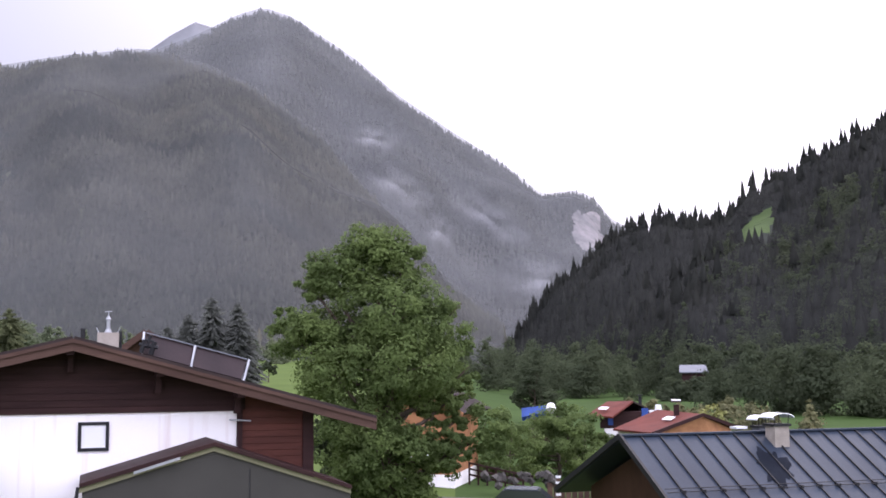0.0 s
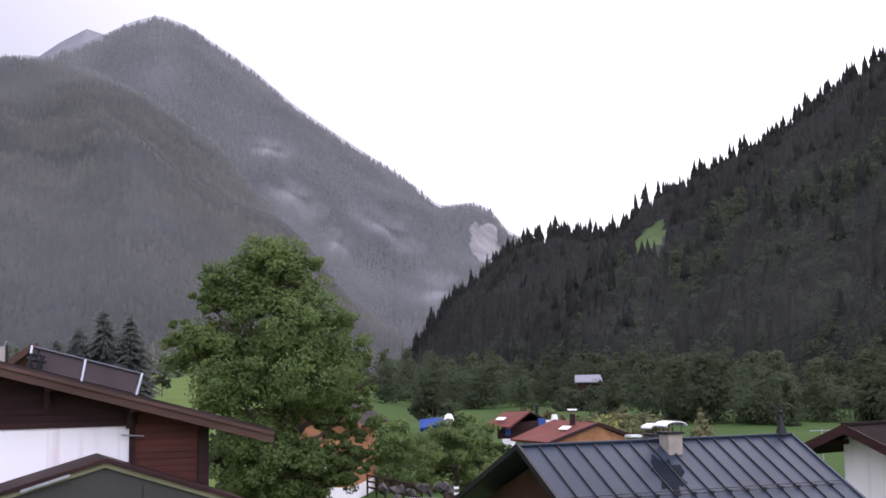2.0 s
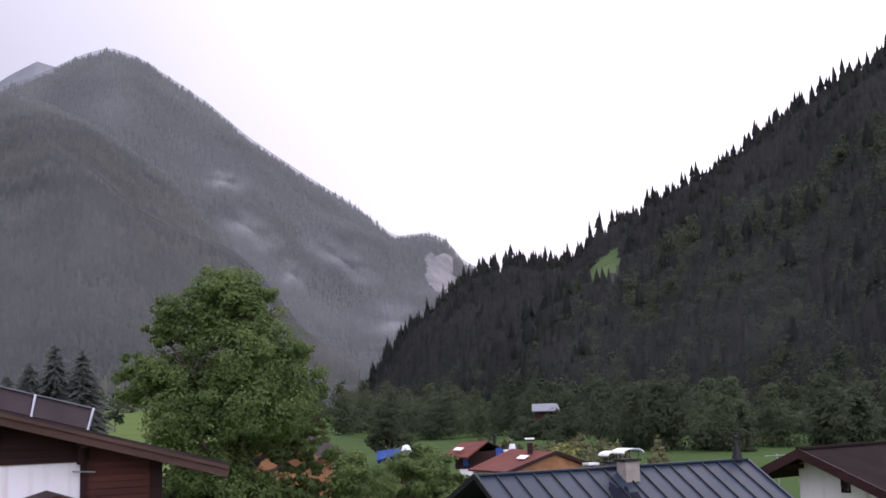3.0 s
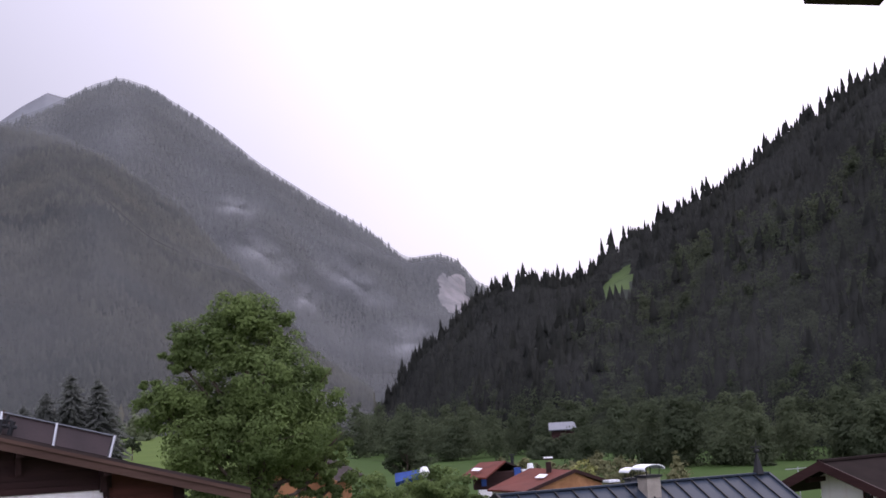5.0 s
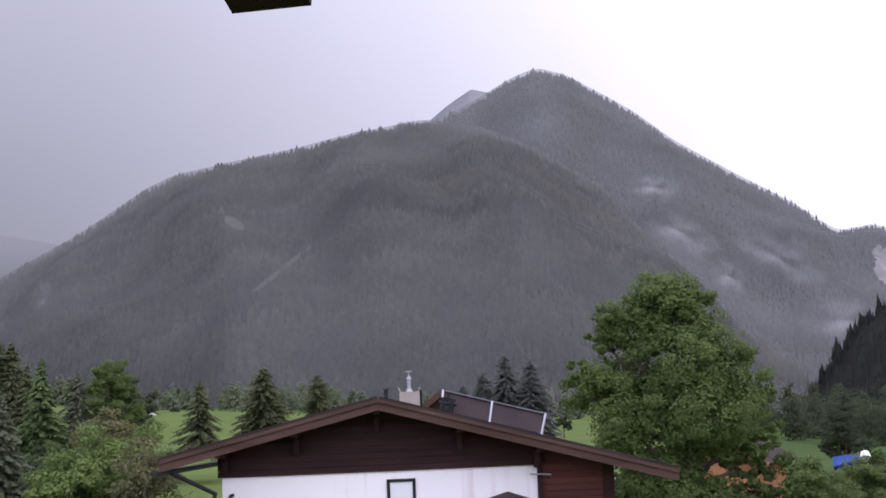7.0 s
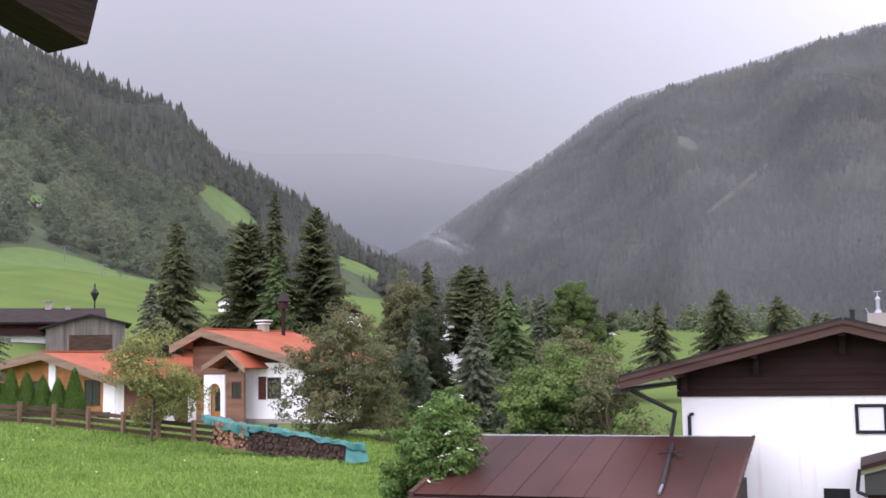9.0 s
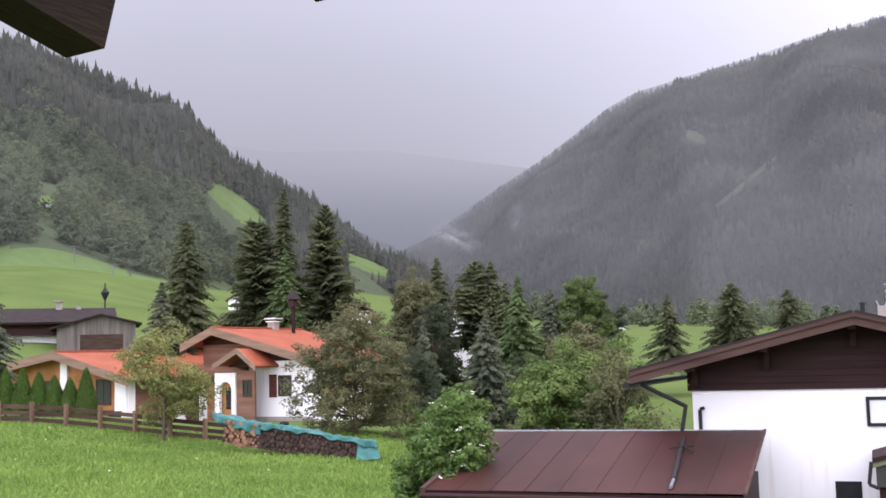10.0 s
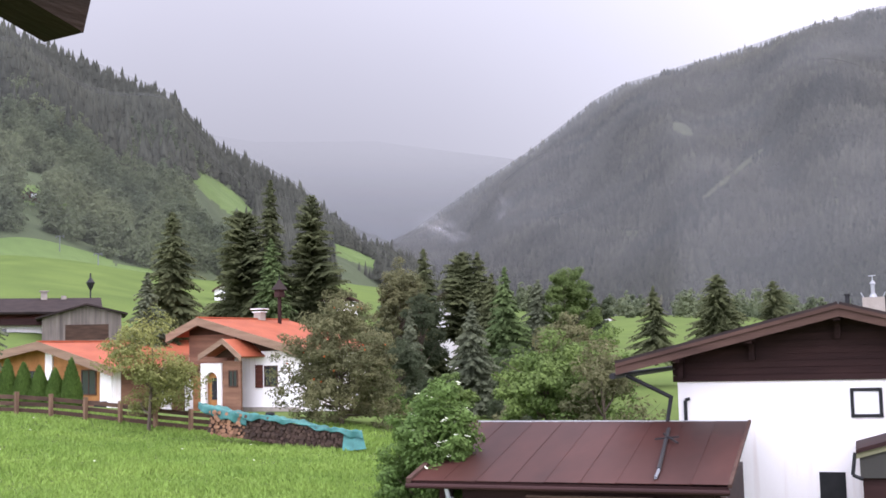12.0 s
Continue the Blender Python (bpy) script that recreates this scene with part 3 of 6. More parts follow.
def firs(p, h, spread, g, sides=6, tiers=3):
    """Small conifers as rough, ragged tiers. Returns corner and triangle arrays."""
    n = len(p)
    vs, fs, base = [], [], 0
    ang0 = g.uniform(0, 6.28, n)
    for k in range(tiers):
        z0, z1 = 0.08 + 0.81 / tiers * k, 1.0 - 0.75 / tiers * (tiers - 1 - k)
        r = spread * (1.0 - 0.81 / tiers * k)
        a = ang0[:, None] + np.arange(sides)[None] * (6.283 / sides) + k * 0.5
        rr = r * h[:, None] * g.uniform(0.6, 1.3, (n, sides)) * (np.where(np.arange(sides) % 2, 0.55, 1.2)[None] if sides > 6 else 1.0)
        zz = h[:, None] * (z0 + g.uniform(-0.06, 0.04, (n, sides)))
        rim = np.stack([p[:, 0:1] + np.cos(a) * rr, p[:, 1:2] + np.sin(a) * rr, p[:, 2:3] + zz], -1)
        top = p + np.stack([g.uniform(-0.01, 0.01, n) * h, g.uniform(-0.01, 0.01, n) * h, h * z1], -1)
        block = np.concatenate([rim, top[:, None]], 1)
        i = np.arange(n)[:, None] * (sides + 1) + base
        s = np.arange(sides)[None]
        fs.append(np.stack([i + s, i + (s + 1) % sides, np.broadcast_to(i + sides, (n, sides))], -1).reshape(-1, 3))
        vs.append(block.reshape(-1, 3))
        base += n * (sides + 1)
    return np.concatenate(vs), np.concatenate(fs)


# far ridges paled for haze in their materials, then the peak, its wooded shoulder and the two valley sides
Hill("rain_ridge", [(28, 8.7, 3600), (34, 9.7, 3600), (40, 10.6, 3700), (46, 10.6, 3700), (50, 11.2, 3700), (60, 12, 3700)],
     [(28, 2400), (60, 2400)], 20, 2, RAIN_HILL, "pale mountain ridge, faded in its material for rain haze", nu=60, nv=12)
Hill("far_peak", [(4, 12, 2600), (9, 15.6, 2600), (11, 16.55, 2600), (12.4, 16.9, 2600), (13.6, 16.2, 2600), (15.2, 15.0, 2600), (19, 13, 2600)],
     [(4, 2000), (19, 2000)], 12, 5, FAR_ROCK, "rocky summit greyed by haze put into its colour", nu=60, nv=16)
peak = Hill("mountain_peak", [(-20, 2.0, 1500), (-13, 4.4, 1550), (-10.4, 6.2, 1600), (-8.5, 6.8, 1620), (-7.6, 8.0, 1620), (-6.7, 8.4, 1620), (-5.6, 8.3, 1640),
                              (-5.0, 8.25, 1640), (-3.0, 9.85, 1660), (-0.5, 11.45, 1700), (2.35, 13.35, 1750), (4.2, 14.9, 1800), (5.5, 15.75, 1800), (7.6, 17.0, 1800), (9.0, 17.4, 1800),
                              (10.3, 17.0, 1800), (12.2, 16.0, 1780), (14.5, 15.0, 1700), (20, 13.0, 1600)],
            [(-20, 900), (-5, 800), (20, 900)], 26, 11, FLOOR_PEAK, "steep forested mountain with a pointed top, haze put into its colour", nu=420, nv=150, canopy=4.0,
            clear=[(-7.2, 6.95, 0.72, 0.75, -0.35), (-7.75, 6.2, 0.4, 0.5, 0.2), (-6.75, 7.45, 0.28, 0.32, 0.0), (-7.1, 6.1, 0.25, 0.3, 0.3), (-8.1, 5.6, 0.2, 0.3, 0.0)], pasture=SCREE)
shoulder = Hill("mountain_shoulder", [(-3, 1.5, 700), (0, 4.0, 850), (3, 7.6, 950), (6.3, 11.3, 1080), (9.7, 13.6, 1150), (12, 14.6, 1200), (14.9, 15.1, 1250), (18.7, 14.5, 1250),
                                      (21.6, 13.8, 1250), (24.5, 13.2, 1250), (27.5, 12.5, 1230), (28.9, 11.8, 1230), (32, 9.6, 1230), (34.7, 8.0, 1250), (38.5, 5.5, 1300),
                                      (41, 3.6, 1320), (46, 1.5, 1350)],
                [(-3, 520), (10, 480), (25, 520), (46, 900)], 15, 23, FLOOR_HAZE, "broad mountain shoulder covered in spruce forest, haze put into its colour", bulge=0.9, nu=560, nv=170, canopy=3.2, pasture=CLEARING,
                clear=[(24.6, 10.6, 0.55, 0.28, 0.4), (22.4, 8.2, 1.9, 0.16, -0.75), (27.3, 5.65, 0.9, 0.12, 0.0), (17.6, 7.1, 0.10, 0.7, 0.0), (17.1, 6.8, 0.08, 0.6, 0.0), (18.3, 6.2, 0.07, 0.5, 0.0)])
left_hill = Hill("hillside_left", [(35.5, 3.2, 1000), (38.4, 4.2, 950), (40.5, 4.8, 900), (41.9, 6.1, 880), (43.7, 7.7, 850), (45.5, 8.6, 800), (47.7, 9.4, 760), (50.1, 12.1, 720), (53.3, 13.2, 700),
                                  (58, 14.8, 680), (66, 16, 660), (80, 17, 640)],
                 [(35.5, 600), (42, 430), (47, 300), (51, 260), (58, 240), (80, 230)], 9, 31, FLOOR_LEFT, "green hillside with spruce forest and steep pastures", bulge=1.0,
                 clear=[(47.5, 7.85, 1.6, 0.6, 0.68), (41.3, 4.95, 1.7, 0.3, 0.39), (55.6, 7.5, 0.9, 0.16, 0.19), (56.5, 7.85, 0.5, 0.5, 0.0), (56.0, 4.9, 3.4, 0.85, 0.15),
                        (51.5, 4.0, 1.8, 0.45, 0.2)],
                 nu=420, nv=150, pasture=HILL_GRASS)
right_hill = Hill("hillside_right", [(-70, 20, 480), (-45, 19.5, 500), (-36, 17.2, 520), (-29.1, 14.6, 540), (-26.8, 13.6, 540), (-24.2, 12.4, 550), (-21.3, 10.2, 560), (-18.7, 9.3, 570), (-17, 8.4, 580), (-15, 7.5, 590),
                                     (-14, 6.2, 590), (-12.2, 5.8, 590), (-10.8, 6.2, 590), (-8.6, 5.6, 600), (-6.5, 3.8, 620), (-4.4, 1.8, 640), (-3.1, 0.0, 660), (-2.4, -0.6, 670)],
                  [(-70, 170), (-30, 190), (-12, 260), (-2.4, 600)], 7, 41, FLOOR_DARK, "dark steep hillside of dense spruce forest", bulge=0.95,
                  clear=[(-15.5, 6.8, 1.05, 0.5, -0.6)], nu=170, pasture=NARROW_PASTURE)
shoulder.wood("shoulder_forest", 48000, 8.5, FIR_HAZE, "spruces on the mountain shoulder, greyed by painted haze", sides=5, spread=0.25, tiers=2)
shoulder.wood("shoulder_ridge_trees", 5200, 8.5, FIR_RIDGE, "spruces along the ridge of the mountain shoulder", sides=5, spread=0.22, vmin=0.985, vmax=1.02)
peak.wood("peak_forest", 26000, 10.5, FIR_PEAK, "spruces on the peak, greyed by painted haze", vmin=0.1, sides=5, spread=0.25, tiers=2)
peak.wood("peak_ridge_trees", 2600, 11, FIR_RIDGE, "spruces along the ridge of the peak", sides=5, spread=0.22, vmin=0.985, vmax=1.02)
shoulder.mist("shoulder_drizzle", HAZE_NEAR, "added grey haze shell before the mountain shoulder", 0.96)
peak.mist("peak_drizzle", HAZE_FAR, "added pale haze shell before the peak", 0.96, 16.0)
shoulder.mist("valley_shower", VALLEY_HAZE, "added pale haze shell in the mouth of the side valley", 0.9, 10.0)
right_hill.mist("slope_drizzle", HAZE_DARK, "added thin dark haze shell before the spruce slope", 0.96, 11.0)
left_hill.mist("hillside_drizzle", HAZE_GREEN, "added thin haze shell before the green hillside", 0.965, 15.0)
left_hill.wood("hillside_forest", 13000, 11.5, FIR_LEFT, "spruce forest on the green hillside", spread=0.18, vmin=0.36, sides=8, tiers=3)
left_hill.wood("valley_mouth_forest", 2600, 11.5, FIR_LEFT, "spruce forest above the valley mouth", spread=0.17, vmin=0.02, vmax=0.5, az=(35.5, 47))
right_hill.wood("dark_forest", 14000, 14.5, FIR_DARK, "dense dark spruce forest on the steep hillside", spread=0.165, vmin=0.02, sides=8, tiers=4)

# ---- buildings ----
def gable_house(m, label, name, w, depth, wall_h, ridge_h, over, wall_mat, gable_mat, roof_mat, ridge_x=0.0, fascia=FASCIA, category="house", group=""):
    """A plain house: front gable w wide at y = 0 and depth deep; heights over its base."""
    h = thing(name, m, label, category, group)
    x0, x1 = -w / 2, w / 2
    part("wall", Shape().box(x0, x1, 0, depth, -1.5, wall_h), wall_mat, h)
    part("gable", Shape().prism([(x0, wall_h), (x1, wall_h), (ridge_x, ridge_h - 0.12)], 0.004, depth - 0.004), gable_mat, h, "boarded gable")
    sl, sr = (ridge_h - wall_h) / (ridge_x - x0), (ridge_h - wall_h) / (x1 - ridge_x)
    o = over
    part("roof_slope", Shape().slab((x0 - o, -o, wall_h - sl * o + 0.05), (ridge_x, -o, ridge_h + 0.05), (ridge_x, depth + o, ridge_h + 0.05), (x0 - o, depth + o, wall_h - sl * o + 0.05), -0.12), roof_mat, h)
    part("roof_slope", Shape().slab((ridge_x, -o, ridge_h + 0.05), (x1 + o, -o, wall_h - sr * o + 0.05), (x1 + o, depth + o, wall_h - sr * o + 0.05), (ridge_x, depth + o, ridge_h + 0.05), -0.12), roof_mat, h)
    for a, b in (((x0 - o, wall_h - sl * o), (ridge_x, ridge_h)), ((ridge_x, ridge_h), (x1 + o, wall_h - sr * o))):
        part("fascia_board", Shape().beam((a[0], -o - 0.02, a[1] + 0.03), (b[0], -o - 0.02, b[1] + 0.03), 0.05, 0.3), fascia, h)
    return h


def window(h, x0, x1, z0, z1, y, frame_mat=BLACK_METAL, pane_mat=PANE, bar=0.06, mullions=0, name="window"):
    """A window in a front wall at y: a frame that stands proud, panes and bars."""
    f = Shape().box(x0, x1, y - 0.05, y + 0.02, z1 - bar, z1).box(x0, x1, y - 0.05, y + 0.02, z0, z0 + bar).box(x0, x0 + bar, y - 0.05, y + 0.02, z0 + bar, z1 - bar).box(x1 - bar, x1, y - 0.05, y + 0.02, z0 + bar, z1 - bar)
    fr = part(name, f, frame_mat, h, "window frame")
    n = mullions + 1
    for i in range(n):
        a, b = x0 + bar + (x1 - x0 - 2 * bar) * i / n, x0 + bar + (x1 - x0 - 2 * bar) * (i + 1) / n
        part("pane", Shape().box(a + 0.003, b - 0.003, y - 0.02, y + 0.015, z0 + bar, z1 - bar), pane_mat, fr)
        if i:
            part("glazing_bar", Shape().box(a - 0.025, a + 0.025, y - 0.045, y - 0.02, z0 + bar, z1 - bar), frame_mat, fr)
    return fr


def chalet():
    """The white chalet with the dark boarded gable; x along its front, y away, z over the eye."""
    h = thing("chalet", place(17, 26, 0), "white plastered chalet with a dark boarded gable and shallow brown roof", "house")
    part("front_wall", Shape().box(-3.86, 3.18, 0, 0.35, -6.6, -0.87), PLASTER, h, "white plaster wall with rusty streaks")
    part("side_wall", Shape().box(-3.86, -3.5, 0.35, 10, -6.6, -0.87), PLASTER, h)
    part("back_wall", Shape().box(-3.5, 4.8, 9.65, 10, -6.6, -0.87), PLASTER, h)
    # gable boards, each cut to the slope of the roof
    ax, az = -0.365, 0.57
    lx, lz, rx, rz = -5.04, -0.555, 6.06, -1.19
    top = lambda x: az + (lz - az) * (x - ax) / (lx - ax) if x < ax else az + (rz - az) * (x - ax) / (rx - ax)
    gable = part("gable", Shape().prism([(-3.9, -0.84), (3.3, -0.84), (3.3, top(3.3)), (ax, az), (-3.9, top(-3.9))], -0.02, 0.3), BROWN_WOOD, h, "dark brown boarded gable")
    for k in range(10):
        z0, z1 = -0.87 + 0.145 * k, -0.735 + 0.145 * k
        xl = max(-3.95, lx + (z1 - lz) * (ax - lx) / (az - lz))
        xr = min(3.18, ax + (az - z1) * (rx - ax) / (az - rz))
        if xr - xl > 0.4:
            part("board", Shape().box(xl, xr, -0.06, -0.022, z0, z1), BROWN_WOOD, gable)
    annex = part("annex", Shape().prism([(3.18, -6.6), (4.82, -6.6), (4.82, top(4.82)), (3.18, top(3.18))], 0.05, 9.6), RED_WOOD, h, "red-brown boarded side bay")
    for k in range(14):
        z0 = -2.9 + 0.145 * k
        if z0 + 0.13 < top(4.6):
            part("board", Shape().box(3.24, 4.6, 0.01, 0.046, z0, z0 + 0.132), RED_WOOD, annex)
    part("corner_post", Shape().box(4.6, 4.84, -0.06, 0.2, -6.6, top(4.84)), BROWN_WOOD, h, "dark corner post")
    part("corner_post", Shape().box(3.12, 3.24, -0.08, 0.04, -6.6, top(3.24) - 0.02), BROWN_WOOD, h, "dark corner post")
    # roof plates and verge boards
    lo, ro = (-5.24, -0.48), (6.3, -1.14)
    a = (-0.38, 0.69)
    lo, ro, a = [(x * 25 / 26, z * 25 / 26) for x, z in (lo, ro, a)]
    part("roof_slope", Shape().slab((lo[0], -1.0, lo[1]), (a[0], -1.0, a[1]), (a[0], 11, a[1]), (lo[0], 11, lo[1]), -0.1), ROOF_DARK, h)
    part("roof_slope", Shape().slab((a[0], -1.0, a[1]), (ro[0], -1.0, ro[1]), (ro[0], 11, ro[1]), (a[0], 11, a[1]), -0.1), ROOF_DARK, h)
    k = 1.0
    for p, q in ((lo, a), (a, ro)):
        part("verge_board", Shape().prism([(p[0] * k, p[1] * k - 0.21), (q[0] * k, q[1] * k - 0.21), (q[0] * k, q[1] * k + 0.01), (p[0] * k, p[1] * k + 0.01)], -1.06, -1.0), FASCIA, h, "weathered verge board")
        part("verge_cap", Shape().prism([(p[0] * k, p[1] * k - 0.04), (q[0] * k, q[1] * k - 0.04), (q[0] * k, q[1] * k + 0.04), (p[0] * k, p[1] * k + 0.04)], -1.1, -1.062), FASCIA, h)
    # purlin ends under the verge
    for x in (-3.75, -2.2, -0.42, 1.4, 3.1):
        z = top(x) - 0.12
        part("purlin", Shape().box(x - 0.075, x + 0.075, -0.95, 0.3, z - 0.06, z + 0.1), BROWN_WOOD, h, "dark purlin end")
        part("bracket", Shape().prism([(x - 0.06, z - 0.42), (x + 0.06, z - 0.42), (x + 0.06, z - 0.07), (x - 0.06, z - 0.07)], -0.3, -0.07), BROWN_WOOD, h)
    window(h, -0.24, 0.40, -1.67, -1.05, 0.0, pane_mat=CURTAIN, bar=0.07)
    door = part("door", Shape().box(-0.95, -0.42, -0.03, 0.02, -4.9, -2.82), BLACK_METAL, h, "dark cellar door")
    # downpipe from the eave down on to the lean-to roof
    part("gutter", Shape().tube((-5.15, -0.9, -0.70), (-5.15, 10.8, -0.70), 0.07), BLACK_METAL, h)
    dp = Shape().tube((-4.85, -0.85, -0.68), (-3.92, -0.6, -1.18), 0.045).tube((-3.92, -0.6, -1.15), (-4.05, -0.66, -1.88), 0.045)
    part("downpipe", dp, BLACK_METAL, h, "black downpipe")
    part("vent_pipe", Shape().tube((-3.7, -0.06, -1.75), (-3.7, -0.06, -1.28), 0.04).tube((-3.7, -0.06, -1.27), (-3.6, -0.06, -1.24), 0.035), BLACK_METAL, h)
    # chimney on the ridge
    c = part("chimney", Shape().box(0.12, 0.60, 1.6, 2.1, 0.2, 0.92), STONE, h, "rendered chimney")
    part("flue", Shape().tube((0.36, 1.85, 0.92), (0.36, 1.85, 1.0), 0.09, 0.06).tube((0.36, 1.85, 1.0), (0.36, 1.85, 1.22), 0.045).tube((0.36, 1.85, 1.23), (0.36, 1.85, 1.31), 0.07, 0.02).tube((0.36, 1.85, 1.31), (0.36, 1.85, 1.42), 0.01).beam((0.28, 1.85, 1.41), (0.44, 1.85, 1.42), 0.018, 0.018), SILVER, c, "steel flue with a cap")
    for dx in (0.15, 0.57):
        part("corner_fin", Shape().beam((dx, 1.63, 0.92), (dx + (dx - 0.36) * 0.25, 1.6, 1.03), 0.016, 0.016), SILVER, c)
    part("wall_spout", Shape().tube((2.95, -0.12, -1.06), (3.38, -0.4, -1.08), 0.018), SILVER, h, "short grey pipe at the wall corner")
    part("cowl", Shape().tube((-0.2, 1.8, 0.5), (-0.2, 1.8, 1.0), 0.05).tube((-0.2, 1.8, 0.98), (-0.2, 1.8, 1.02), 0.07), BLACK_METAL, h)
    part("cowl", Shape().tube((0.62, 1.8, 0.4), (0.62, 1.8, 0.95), 0.05), BLACK_METAL, h)
    # solar collectors on a steel rack
    kk = 27.5 / 26
    tl, tr, bl, br = [(x * kk, z * kk) for x, z in ((1.10, 0.86), (3.40, 0.24), (1.04, 0.42), (3.24, -0.18))]
    lerp = lambda p, q, t: (p[0] + (q[0] - p[0]) * t, p[1] + (q[1] - p[1]) * t)
    for t0, t1 in ((0.02, 0.47), (0.49, 0.98)):
        q = [lerp(bl, br, t0), lerp(bl, br, t1), lerp(tl, tr, t1), lerp(tl, tr, t0)]
        col = part("solar_collector", Shape().slab((q[0][0], 1.35, q[0][1]), (q[1][0], 1.35, q[1][1]), (q[2][0], 1.65, q[2][1]), (q[3][0], 1.65, q[3][1]), 0.09), SOLAR, h, "dark flat solar collector")
        part("rim", Shape().beam((q[3][0], 1.62, q[3][1] + 0.02), (q[2][0], 1.62, q[2][1] + 0.02), 0.05, 0.025), TIN, col)
    for t in (0.0, 0.48, 1.0):
        u, v = lerp(bl, br, t), lerp(tl, tr, t)
        part("rack_post", Shape().beam((u[0], 1.30, u[1] - 0.05), (v[0], 1.58, v[1] + 0.02), 0.045, 0.04).beam((v[0], 1.6, v[1]), (u[0] + 0.1, 2.3, u[1]), 0.04, 0.04), SILVER, h, "steel rack post")
    for dx, dz, r in ((0.0, 0.0, 0.05), (0.13, 0.1, 0.04), (0.22, -0.04, 0.06)):
        part("pipe_fitting", Shape().tube((bl[0] + dx - 0.02, 1.28, bl[1] + dz), (bl[0] + dx + 0.06, 1.26, bl[1] + dz + 0.3), r, n=7).tube((bl[0] + dx - 0.06, 1.27, bl[1] + dz + 0.2), (bl[0] + dx + 0.14, 1.25, bl[1] + dz + 0.16), r * 0.8, n=7), BLACK_METAL, h, "black lagged pipe fitting")
    # porch with a grey canvas gable
    k = 24 / 26
    po = thing("porch", place(17, 24, 0), "low gabled porch with a grey canvas front", "porch")
    A, L, R = (2.64 * k, -1.56 * k), (-0.19 * k, -2.36 * k), (5.7 * k, -2.60 * k)
    part("gable_panel", Shape().prism([(L[0] + 0.06, -2.72), (R[0], -2.72), (R[0], R[1] - 0.1), (A[0], A[1] - 0.06), (L[0] + 0.06, L[1] - 0.1)], 0, 0.05), GREY_PANEL, po, "grey canvas gable panel")
    part("seam", Shape().box(3.15, 3.17, -0.012, -0.002, -2.6, -2.0), BLACK_METAL, po)
    for p, q in ((L, A), (A, R)):
        part("roof_edge", Shape().prism([(p[0], p[1] - 0.06), (q[0], q[1] - 0.06), (q[0], q[1] + 0.02), (p[0], p[1] + 0.02)], -0.14, 1.9), BROWN_WOOD, po)
        part("trim", Shape().prism([(p[0], p[1] - 0.17), (q[0], q[1] - 0.16), (q[0], q[1] - 0.07), (p[0], p[1] - 0.07)], -0.06, -0.004), OLIVE_TRIM, po, "olive trim strip")
    part("post_wall", Shape().box(L[0] + 0.1, R[0], 0.1, 1.9, -6.4, -2.73), BROWN_WOOD, po, "dark wall under the porch")
    part("gutter_end", Shape().tube((L[0] - 0.02, -0.05, L[1] - 0.05), (L[0] - 0.08, -0.05, -2.66), 0.035).tube((L[0] - 0.08, -0.05, -2.66), (L[0] + 0.1, -0.05, -2.74), 0.035), BLACK_METAL, po)
    part("snow_strip", Shape().prism([(0.85, -2.02 * 0.995), (1.75, -1.752 * 0.995), (1.75, -1.69), (0.85, -1.955)], -0.17, -0.145), SILVER, po, "bright flashing strip")
    return h


